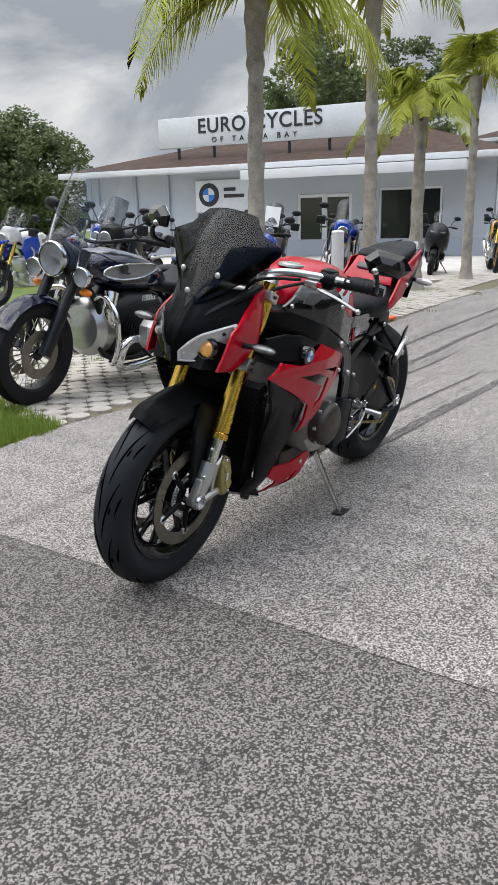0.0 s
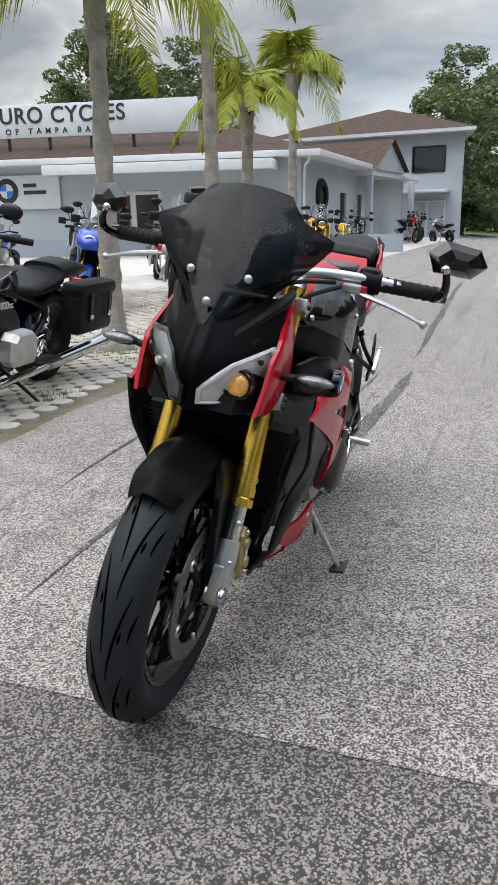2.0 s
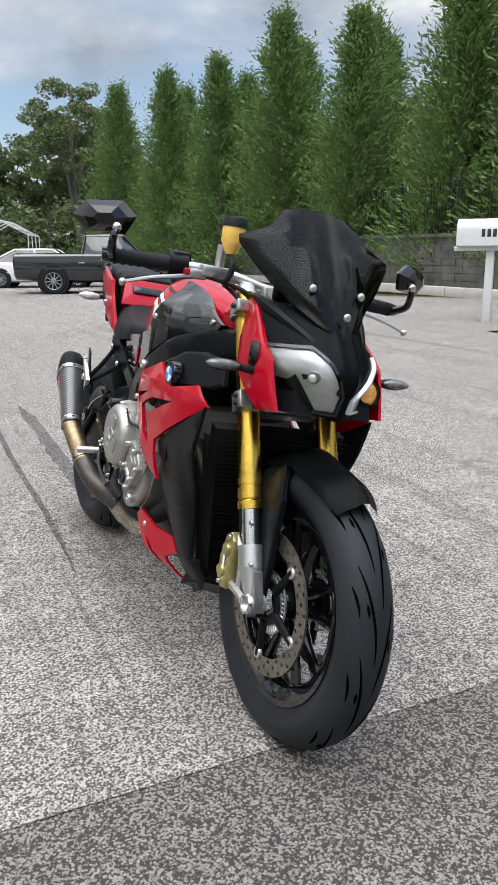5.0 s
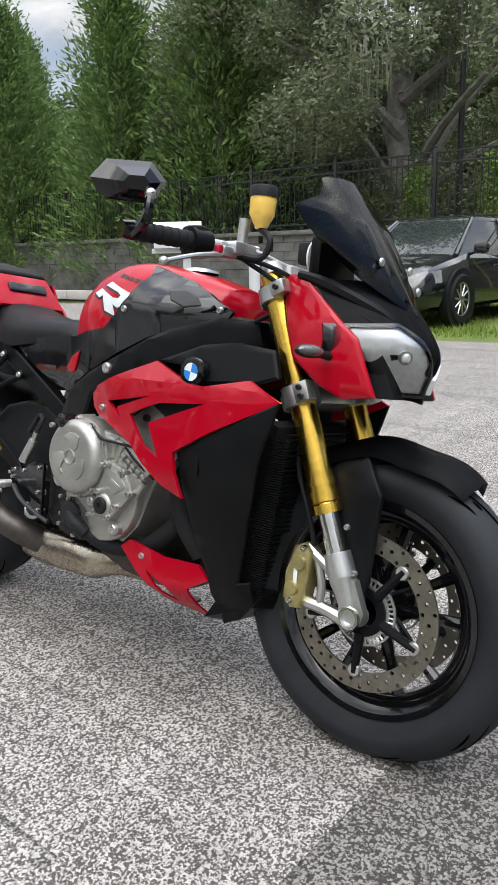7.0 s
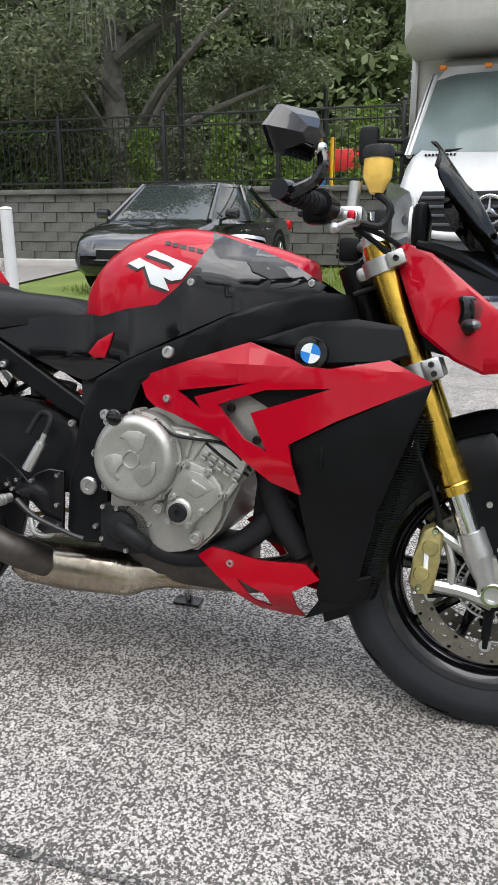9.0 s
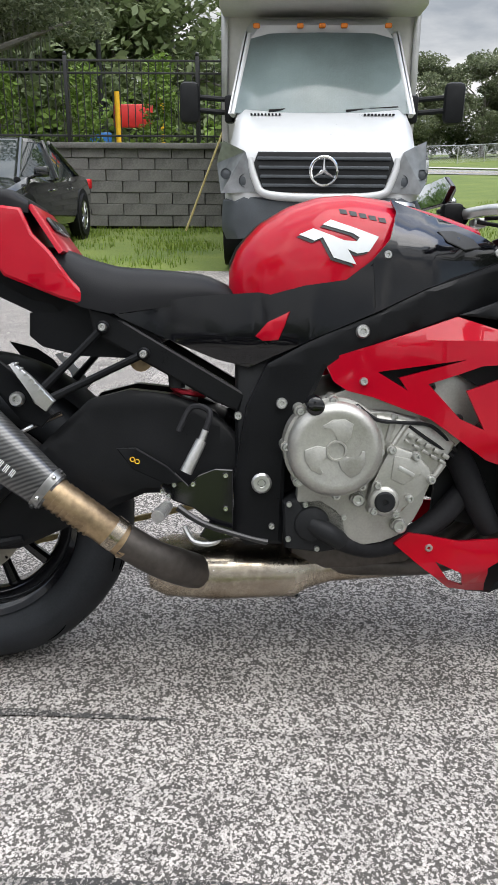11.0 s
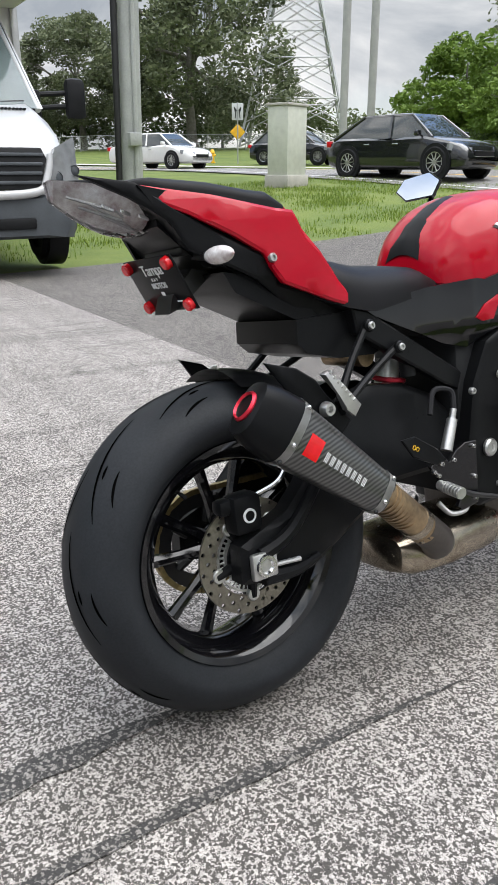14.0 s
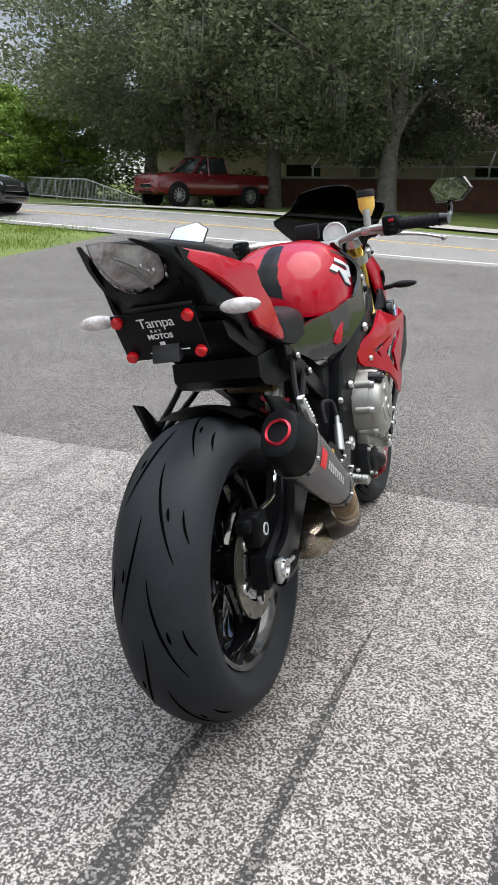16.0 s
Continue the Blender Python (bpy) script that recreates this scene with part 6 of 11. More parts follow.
# ---- wheels ----
def perforated_disc(bm, c, r0, r1, y, t, rows, n):
    """A brake disc whose drilled holes go through it."""
    c = Vector(c)
    P = lambda r, a, yy: c + Vector((r * math.cos(a), yy, r * math.sin(a)))
    for yy, flip in ((y + t / 2, 1), (y - t / 2, -1)):
        for i in range(rows):
            ra, rb = r0 + (r1 - r0) * i / rows, r0 + (r1 - r0) * (i + 1) / rows
            for k in range(n):
                a0, a1 = 2 * math.pi * k / n, 2 * math.pi * (k + 1) / n
                am, rm, h = (a0 + a1) / 2, (ra + rb) / 2, 0.0042
                outer = [P(ra, a0, yy), P(ra, am, yy), P(ra, a1, yy), P(rm, a1, yy), P(rb, a1, yy), P(rb, am, yy), P(rb, a0, yy), P(rm, a0, yy)]
                if (i + k) % 2 == 0:
                    if flip > 0:
                        pass
                    bm.faces.new([bm.verts.new(p) for p in outer])
                    continue
                mid = P(rm, am, yy)
                er, et = Vector((math.cos(am), 0, math.sin(am))), Vector((-math.sin(am), 0, math.cos(am)))
                dirs = [(-1, -1), (-1, 0), (-1, 1), (0, 1), (1, 1), (1, 0), (1, -1), (0, -1)]
                inner = [mid + (er * u + et * v).normalized() * h for u, v in dirs]
                skin(bm, [[bm.verts.new(p) for p in outer], [bm.verts.new(p) for p in inner]], True)
    for r in (r0, r1):
        rim_ = [[bm.verts.new(P(r, 2 * math.pi * k / (n * 2), y + s * t / 2)) for k in range(n * 2)] for s in (-1, 1)]
        skin(bm, rim_, True)


def build_wheel(x, R, W, rim_r, rear, zc):
    c = (x, 0, zc)
    M = Matrix.Translation(c)
    full = R + (0.0 if rear else 0.013)
    hub = thing("rear_wheel" if rear else "front_wheel", Matrix(), "", "")
    hub.parent = bike
    hub.matrix_parent_inverse = Matrix()
    for key in ("label", "category"):
        if key in hub:
            del hub[key]
    bm = bmesh.new()
    w = W / 2
    prof = [(rim_r - 0.004, -w * 0.62), (rim_r + 0.012, -w * 0.72)]
    for k in range(15):
        a = math.pi * (k / 14)
        y = -w * math.cos(a)
        rr = rim_r + 0.035 + (full - rim_r - 0.035) * math.sin(a) ** (0.93 if rear else 0.9)
        prof.append((rr, y))
    prof += [(rim_r + 0.012, w * 0.72), (rim_r - 0.004, w * 0.62)]
    lathe(bm, prof, M, 96)
    tyre = part("tyre", bm, slick, hub, "nearly new road tyre with sparse curved grooves", angle=60)
    # sparse tread grooves: black strips laid on the crown, their shade in the colour
    def on_tyre(a, y):
        k = math.acos(max(-1, min(1, -y / w)))
        rr = rim_r + 0.035 + (full - rim_r - 0.035) * math.sin(k) ** (0.93 if rear else 0.9) + 0.0009
        return Vector((x + rr * math.cos(a), y, zc + rr * math.sin(a)))
    bm = bmesh.new()
    for k in range(9 if rear else 11):
        a0 = 2 * math.pi * k / (9 if rear else 11)
        for s in (-1, 1):
            sh = a0 + (0.35 if s > 0 else 0.0)
            for (ya, yb, da, wd) in ((0.1, 0.58, 0.62, 0.0028), (0.66, 0.8, 0.2, 0.0022), (0.4, 0.44, 0.08, 0.0028)):
                rows = []
                for j in range(11):
                    f = j / 10
                    y = s * w * (ya + (yb - ya) * f ** 1.6)
                    a = sh + (da * f if ya < 0.4 else da * f + 0.3)
                    hw = wd * math.sin(math.pi * (0.08 + 0.84 * f))
                    rows.append([bm.verts.new(on_tyre(a, y - hw)), bm.verts.new(on_tyre(a, y + hw))])
                skin(bm, rows)
    part("tread_pattern", bm, groove_shade_mat, tyre, kind="stuff")
    bm = bmesh.new()
    lip = rim_r + 0.006
    lathe(bm, [(lip - 0.012, -w * 0.7), (lip, -w * 0.74), (lip + 0.002, -w * 0.66), (rim_r - 0.012, -w * 0.6), (rim_r - 0.028, -w * 0.4), (rim_r - 0.03, w * 0.4), (rim_r - 0.012, w * 0.6), (lip + 0.002, w * 0.66), (lip, w * 0.74), (lip - 0.012, w * 0.7)], M, 72)
    lathe(bm, [(lip - 0.012, -w * 0.7), (rim_r - 0.03, -w * 0.5), (rim_r - 0.038, -w * 0.3), (rim_r - 0.038, w * 0.3), (rim_r - 0.03, w * 0.5), (lip - 0.012, w * 0.7)], M, 72)
    rim = part("rim", bm, gloss, hub, "gloss black cast rim")
    hw = 0.055 if rear else 0.04
    bm = bmesh.new()
    lathe(bm, [(0.014, -hw), (0.035, -hw), (0.042, -hw * 0.5), (0.046, 0), (0.042, hw * 0.5), (0.035, hw), (0.014, hw)], M, 24)
    part("hub", bm, gloss, rim)
    for k in range(5):
        for s in (-1, 1):
            a = 2 * math.pi * k / 5 + 0.3
            b_ = a + s * 0.26
            bm = bmesh.new()
            p = Vector((x + 0.035 * math.cos(a + s * 0.25), 0, zc + 0.035 * math.sin(a + s * 0.25)))
            q = Vector((x + (rim_r - 0.03) * math.cos(b_), 0, zc + (rim_r - 0.03) * math.sin(b_)))
            pipe(bm, [p, p.lerp(q, 0.5), q], [0.018, 0.0105, 0.014], 8, 4, True)
            part("spoke", bm, gloss, rim)
    # discs
    for s in ((-1,) if rear else (-1, 1)):
        yd = s * (0.088 if rear else 0.068)
        r0, r1 = (0.075, 0.11) if rear else (0.122, 0.16)
        bm = bmesh.new()
        perforated_disc(bm, c, r0, r1, yd, 0.005, 3, 44 if not rear else 34)
        disc = part("brake_disc", bm, disc_mat, hub, "drilled brake disc", angle=50)
        bm = bmesh.new()
        lathe(bm, [(0.03, yd - 0.002), (0.05, yd - 0.003), (0.05, yd + 0.003), (0.03, yd + 0.002)], M, 32)
        for k in range(5):
            a = 2 * math.pi * k / 5 + 0.9
            e = Vector((math.cos(a), 0, math.sin(a)))
            rod(bm, Vector(c) + e * 0.045 + Vector((0, yd, 0)), Vector(c) + e * (r0 + 0.006) + Vector((0, yd, 0)), 0.011, 0.008, 8)
        part("disc_carrier", bm, matte, disc)
        for k in range(5):
            a = 2 * math.pi * k / 5 + 0.9
            bm = bmesh.new()
            lathe(bm, [(0.004, s * 0.006), (0.012, s * 0.006), (0.014, s * 0.003), (0.014, -s * 0.002)], Matrix.Translation((x + r0 * math.cos(a), yd, zc + r0 * math.sin(a))), 16)
            part("disc_button", bm, cast, disc)
        bm = bmesh.new()
        for k in range(40):
            a = 2 * math.pi * k / 40
            e = Vector((math.cos(a), 0, math.sin(a)))
            rod(bm, Vector(c) + e * 0.054 + Vector((0, yd - s * 0.004, 0)), Vector(c) + e * 0.068 + Vector((0, yd - s * 0.004, 0)), 0.0022, None, 4)
        lathe(bm, [(0.05, yd - s * 0.006), (0.056, yd - s * 0.006), (0.056, yd - s * 0.002), (0.05, yd - s * 0.002)], M, 32)
        lathe(bm, [(0.066, yd - s * 0.006), (0.07, yd - s * 0.006), (0.07, yd - s * 0.002), (0.066, yd - s * 0.002)], M, 32)
        part("sensor_ring", bm, cast, disc)
    bm = bmesh.new()
    rod(bm, (x + (rim_r - 0.03) * math.cos(2.2), -0.01, zc + (rim_r - 0.03) * math.sin(2.2)), (x + (rim_r - 0.06) * math.cos(2.2), -0.03, zc + (rim_r - 0.06) * math.sin(2.2)), 0.004, None, 8)
    part("valve", bm, black_plastic, rim)
    return hub


rear_wheel = build_wheel(0.0, 0.322, 0.194, 0.209, True, 0.337)
front_wheel = build_wheel(1.425, 0.30, 0.12, 0.218, False, 0.291)
# printed size marks on the rear tyre wall
for k, (a, y) in enumerate(((2.75, -0.086), (2.05, -0.088))):
    bm = bmesh.new()
    rr = 0.262
    for j in range(3):
        p = Vector((rr * math.cos(a + j * 0.03), y - 0.006, 0.325 + rr * math.sin(a + j * 0.03)))
        box(bm, (0, 0, 0), (0.006, 0.001, 0.01), 0, Matrix.Translation(p) @ Matrix.Rotation(-a, 4, "Y"))
    part("tyre_mark_bars", bm, tyre_print, rear_wheel)

# sprocket and chain on the left
bm = bmesh.new()
lathe(bm, [(0.07, 0.092), (0.098, 0.092), (0.098, 0.098), (0.07, 0.098), (0.07, 0.092)], Matrix.Translation((0, 0, 0.325)), 40)
for k in range(42):
    a = 2 * math.pi * k / 42
    box(bm, (0, 0, 0), (0.008, 0.006, 0.007), 0, Matrix.Translation((0.1 * math.cos(a), 0.095, 0.325 + 0.1 * math.sin(a))) @ Matrix.Rotation(-a, 4, "Y"))
for k in range(5):
    a = 2 * math.pi * k / 5
    rod(bm, (0.04 * math.cos(a), 0.09, 0.325 + 0.04 * math.sin(a)), (0.075 * math.cos(a), 0.095, 0.325 + 0.075 * math.sin(a)), 0.012, 0.01, 8)
part("sprocket", bm, black_metal, bike)
bm = bmesh.new()
chain_path = [(0.105 * math.cos(a), 0.325 + 0.105 * math.sin(a)) for a in [math.pi / 2 + math.pi * k / 22 for k in range(23)]]
chain_path += [(0.62 * k / 40, 0.22 + 0.14 * k / 40) for k in range(1, 41)] + [(0.62 - 0.62 * k / 40, 0.42 + 0.01 * k / 40) for k in range(0, 40)]
for k, (p, q) in enumerate(zip(chain_path, chain_path[1:] + chain_path[:1])):
    d = Vector((q[0] - p[0], 0, q[1] - p[1]))
    box(bm, (0, 0, 0), (d.length * 1.1, 0.016 if k % 2 else 0.011, 0.011), 0, Matrix.Translation(((p[0] + q[0]) / 2, 0.095, (p[1] + q[1]) / 2)) @ Matrix.Rotation(-math.atan2(d.z, d.x), 4, "Y"))
part("drive_chain", bm, chain_gold, bike, "gold-plated drive chain", kind="stuff")

# ---- fork ----
def fork_at(z):
    return 1.167 + (0.919 - z) * 0.402


for s in (-1, 1):
    y = s * 0.104
    bm = bmesh.new()
    P = lambda z: Vector((fork_at(z), y, z))
    axis = (P(0.48) - P(0.94)).normalized()
    def tube(profile):
        for (za, ra), (zb, rb) in zip(profile, profile[1:]):
            rod(bm, P(za), P(zb), ra, rb, 24)
    tube([(0.945, 0.027), (0.50, 0.0275), (0.495, 0.031), (0.478, 0.031)])
    leg = part("fork_tube", bm, gold, bike, "gold anodised upper fork tube")
    bm = bmesh.new()
    for z, ln in ((0.542, 0.012), (0.52, 0.02)):
        rod(bm, P(z), P(z - ln), 0.0302, None, 24)
    part("fork_collar", bm, gold, leg)
    bm = bmesh.new()
    rod(bm, P(0.968), P(0.944), 0.02, 0.027, 16)
    part("fork_cap", bm, cast, leg)
    bm = bmesh.new()
    rod(bm, P(0.48), P(0.33), 0.0215, None, 20)
    part("fork_slider", bm, steel, bike, "chrome fork stanchion")
    # cast foot with caliper arms
    bm = bmesh.new()
    rod(bm, P(0.405), P(0.36), 0.0275, 0.029, 20)
    rod(bm, P(0.362), (1.414, y, 0.305), 0.029, 0.02, 16)
    slab(bm, [(1.445, 0.275), (1.45, 0.3), (1.425, 0.36), (1.385, 0.372), (1.37, 0.345), (1.395, 0.31), (1.395, 0.275), (1.42, 0.262)], lambda u, v, w: Vector((u, y - 0.012 + w, v)), 0.024, 0.005)
    rod(bm, (1.424, s * 0.085, 0.288), (1.424, s * 0.119, 0.288), 0.024, 0.021, 24)
    pipe(bm, [(1.425, y, 0.27), (1.36, y, 0.285), (1.285, y * 0.98, 0.29)], [0.017, 0.013, 0.014], 8, 4)
    pipe(bm, [(1.405, y, 0.345), (1.35, y, 0.375), (1.305, y * 0.98, 0.40)], [0.017, 0.011, 0.012], 8, 4)
    pipe(bm, [(1.33, y, 0.385), (1.345, y, 0.335), (1.345, y, 0.29)], [0.008, 0.009, 0.008], 8, 4)
    part("fork_foot", bm, cast, bike, "cast silver fork foot with caliper arms")
    bm = bmesh.new()
    lathe(bm, [(0.008, s * 0.118), (0.017, s * 0.119), (0.017, s * 0.127), (0.022, s * 0.127), (0.024, s * 0.121)], Matrix.Translation((1.424, 0, 0.288)), 20)
    part("axle_nut", bm, steel, bike)
    # caliper
    bm = bmesh.new()
    out = [(1.264, 0.292), (1.285, 0.272), (1.312, 0.276), (1.322, 0.345), (1.325, 0.395), (1.305, 0.412), (1.284, 0.402), (1.27, 0.345)]
    slab(bm, out, lambda u, v, w: Vector((u, s * (0.082 + w), v)), 0.042, 0.007)
    cal = part("brake_caliper", bm, caliper_gold, bike, "pale gold radial brake caliper")
    for xx, zz in ((1.288, 0.315), (1.302, 0.37)):
        bm = bmesh.new()
        lathe(bm, [(0.0, s * 0.131), (0.014, s * 0.131), (0.016, s * 0.126), (0.016, s * 0.118)], Matrix.Translation((xx, 0, zz)), 18)
        part("piston_boss", bm, caliper_gold, cal)
    bm = bmesh.new()
    box(bm, (1.2955, s * 0.1265, 0.343), (0.009, 0.003, 0.042), 0.001, None)
    part("lettering_bar", bm, badge_white, cal)
    for xx, zz in ((1.285, 0.288), (1.309, 0.402)):
        bolt((xx, s * 0.124, zz), 0.007, steel, cal, s)
    bm = bmesh.new()
    pipe(bm, [(1.318, s * 0.1, 0.405), (1.30, s * 0.105, 0.47), (1.262, s * 0.1, 0.56), (1.26, s * 0.095, 0.66), (1.27, s * 0.085, 0.72)], 0.0055, 8)
    part("brake_hose", bm, black_plastic, bike)
for z, hgt, depth, mt in ((0.703, 0.042, 0.075, cast), (0.905, 0.03, 0.07, cast)):
    bm = bmesh.new()
    tilt = Matrix.Translation((fork_at(z), 0, z)) @ Matrix.Rotation(radians(-21.9), 4, "Y")
    box(bm, (-0.02, 0, 0), (depth, 0.2, hgt), 0.01, tilt)
    for s in (-1, 1):
        rod(bm, tilt @ Vector((0, s * 0.104, -hgt / 2)), tilt @ Vector((0, s * 0.104, hgt / 2)), 0.038, None, 24)
        box(bm, (0.03, s * 0.135, 0), (0.035, 0.03, hgt), 0.005, tilt)
    yoke = part("fork_yoke", bm, mt, bike, "cast silver fork clamp")
    for s in (-1, 1):
        for dz in ((-0.009, 0.009) if z < 0.8 else (0,)):
            p = tilt @ Vector((0.03, s * 0.1515, dz))
            bolt(p, 0.006, black_metal, yoke, s)
bm = bmesh.new()
rod(bm, (1.10, 0, 0.915), (1.20, 0, 0.66), 0.032, 0.034, 20)
part("steering_head", bm, frame_black, bike)

# ---- front mudguard ----
bm = bmesh.new()
rows = []
for k in range(15):
    a = radians(55 + 68 * k / 14)
    ww = 0.072 * (1 - 0.3 * max(0, 1 - k / 4) ** 1.6)
    rr = 0.328 + 0.004 * math.sin(k)
    row = []
    for j in range(11):
        f = -1 + 2 * j / 10
        r2 = rr - 0.032 * abs(f) ** 2.2 + (0.008 if abs(f) < 0.35 else 0)
        row.append(bm.verts.new((1.425 + r2 * math.cos(a), ww * f, 0.30 + r2 * math.sin(a))))
    rows.append(row)
skin(bm, rows)
bmesh.ops.solidify(bm, geom=bm.faces[:], thickness=0.004)
fender = part("front_mudguard", bm, matte, bike, "satin black front mudguard with side blades", angle=50)
blade = [(1.305, 0.545), (1.345, 0.585), (1.40, 0.60), (1.452, 0.53), (1.447, 0.47), (1.44, 0.36), (1.425, 0.255), (1.408, 0.245), (1.372, 0.395), (1.335, 0.48)]
for pn in both("mudguard_blade", blade, lambda x, z: 0.094 - 0.008 * smooth(1.44, 1.36, x) - 0.022 * smooth(0.53, 0.6, z), matte, parent=fender, thick=0.012):
    pass
for s in (-1, 1):
    for xx, zz in ((1.404, 0.465), (1.442 - 0.012, 0.38)):
        bolt((xx, s * 0.128, zz), 0.006, cast, fender, s)

# ---- headlamp mask ----
side_y = line([(1.19, 0.13), (1.26, 0.146), (1.36, 0.148), (1.44, 0.138), (1.5, 0.1)])
mask_red = [(1.195, 0.937), (1.214, 0.948), (1.263, 0.930), (1.33, 0.874), (1.392, 0.824), (1.437, 0.716), (1.371, 0.708), (1.317, 0.731), (1.253, 0.78), (1.208, 0.889)]
both("mask_side", mask_red, lambda x, z: side_y(x) - 0.012 * smooth(0.84, 0.94, z) + 0.004 * math.sin((z - 0.7) * 20), red, thick=0.008, rim=0.006, label="gloss red headlamp side panel")


def mask_point(u, v):
    """The black nose: u across from -1 to 1, v from the chin (0) up under the screen (1)."""
    au = abs(u)
    x = 1.497 - 0.045 * smooth(0.55, 0, v) * 0.6 - 0.19 * max(0, v - 0.35) ** 1.25 - 0.12 * au ** 2.2 - 0.02 * au * (1 - v)
    z = 0.708 + 0.235 * v + 0.03 * au * (0.4 - v) + 0.012 * au
    y = u * (0.118 + 0.022 * smooth(0.0, 0.5, v) - 0.016 * smooth(0.5, 1.0, v))
    return Vector((x, y, z))


bm = bmesh.new()
nu, nv = 36, 20
grid = [[bm.verts.new(mask_point(-1 + 2 * i / nu, j / nv) + Vector((0.008 * (1 - abs(abs(-1 + 2 * i / nu) - 0.12) / 0.1) if abs(abs(-1 + 2 * i / nu) - 0.12) < 0.1 and j > 4 else 0, 0, 0))) for i in range(nu + 1)] for j in range(nv + 1)]
skin(bm, grid)
bmesh.ops.solidify(bm, geom=bm.faces[:], thickness=0.006)
mask = part("headlamp_mask", bm, matte, bike, "satin black pointed nose mask", angle=60)


def on_mask(u, v, lift):
    p = mask_point(u, v)
    n = (mask_point(u + 0.02, v) - mask_point(u - 0.02, v)).cross(mask_point(u, v + 0.02) - mask_point(u, v - 0.02)).normalized()
    return p + n * (lift if n.x > 0 else -lift)


def lamp(outline, rim_mat, name, label, lens):
    """A lamp let into the nose: bezel, reflector and clear lens."""
    cu, cv = sum(p[0] for p in outline) / len(outline), sum(p[1] for p in outline) / len(outline)
    fine = []
    for (a, b) in zip(outline, outline[1:] + outline[:1]):
        fine += [(a[0] + (b[0] - a[0]) * k / 4, a[1] + (b[1] - a[1]) * k / 4) for k in range(4)]
    bm = bmesh.new()
    rings = []
    for f, l in ((1.1, 0.001), (1.08, 0.01), (0.98, 0.011), (0.94, 0.007)):
        rings.append([bm.verts.new(on_mask(cu + (u - cu) * f, cv + (v - cv) * f, l)) for u, v in fine])
    skin(bm, rings, True)
    holder = part(name, bm, rim_mat, bike, label)
    bm = bmesh.new()
    rings = []
    for f, l in ((0.98, 0.008), (0.7, 0.007), (0.35, 0.006)):
        rings.append([bm.verts.new(on_mask(cu + (u - cu) * f, cv + (v - cv) * f, l - 0.004)) for u, v in fine])
    skin(bm, rings, True)
    bm.faces.new(rings[-1])
    part("reflector", bm, bowl if lens else silver_bezel, holder)
    if lens:
        bm = bmesh.new()
        rings = []
        for f, l in ((1.0, 0.011), (0.75, 0.015), (0.4, 0.017)):
            rings.append([bm.verts.new(on_mask(cu + (u - cu) * f, cv + (v - cv) * f, l)) for u, v in fine])
        skin(bm, rings, True)
        bm.faces.new(rings[-1])
        part("lens", bm, lens_clear, holder, "clear headlamp lens")
    return holder


right_lamp = lamp([(-0.11, 0.07), (-0.08, 0.25), (-0.28, 0.48), (-0.5, 0.59), (-1.04, 0.53), (-1.07, 0.34), (-0.98, 0.16), (-0.56, 0.02)], gloss, "right_headlamp", "large clear faceted headlamp", True)
left_lamp = lamp([(0.17, 0.09), (0.18, 0.21), (0.54, 0.42), (0.9, 0.54), (0.95, 0.48), (0.93, 0.33), (0.93, 0.14), (0.86, 0.03), (0.7, 0.01), (0.48, 0.07)], silver_bezel, "left_headlamp", "silver bezel with round projector lamp", False)
for (u, v, r, hold) in ((0.65, 0.24, 0.03, left_lamp),):
    p = on_mask(u, v, 0.006)
    bm = bmesh.new()
    MM = Matrix.Translation(p) @ Matrix.Rotation(radians(-90), 4, "Z") @ Matrix.Rotation(radians(8), 4, "X")
    lathe(bm, [(r * 0.86, -0.004), (r * 0.86, 0.014), (r, 0.014), (r * 1.16, 0.004), (r * 1.16, -0.006)], MM, 32)
    part("projector_ring", bm, gloss, hold)
    bm = bmesh.new()
    lathe(bm, [(0.0, 0.0175), (r * 0.4, 0.016), (r * 0.7, 0.0115), (r * 0.86, 0.005)], MM, 32)
    part("projector_lens", bm, warm_bulb, hold, "lit amber projector lens")
bm = bmesh.new()
bmesh.ops.create_uvsphere(bm, u_segments=16, v_segments=10, radius=0.014, matrix=Matrix.Translation(on_mask(-0.5, 0.35, 0.004)))
part("bulb", bm, bowl, right_lamp)
bm = bmesh.new()
bmesh.ops.create_uvsphere(bm, u_segments=16, v_segments=10, radius=0.006, matrix=Matrix.Translation(on_mask(0.82, 0.44, 0.008)))
part("bezel_socket", bm, black_plastic, left_lamp)
# inner dark body behind the mask
bm = bmesh.new()
loft(bm, [[(1.22, -0.1, 0.76), (1.22, 0.1, 0.76), (1.20, 0.1, 0.9), (1.20, -0.1, 0.9)], [(1.40, -0.125, 0.715), (1.40, 0.125, 0.715), (1.33, 0.12, 0.885), (1.33, -0.12, 0.885)], [(1.455, -0.09, 0.715), (1.455, 0.09, 0.715), (1.40, 0.1, 0.86), (1.40, -0.1, 0.86)]])
part("lamp_housing", bm, matte, bike)
bm = bmesh.new()
for s in (-1, 1):
    pipe(bm, [(1.455, s * 0.03, 0.83), (1.40, s * 0.07, 0.875), (1.30, s * 0.115, 0.925), (1.235, s * 0.12, 0.945)], [0.006, 0.012, 0.014, 0.008], 8, 4)
part("mask_ridge", bm, matte, bike)

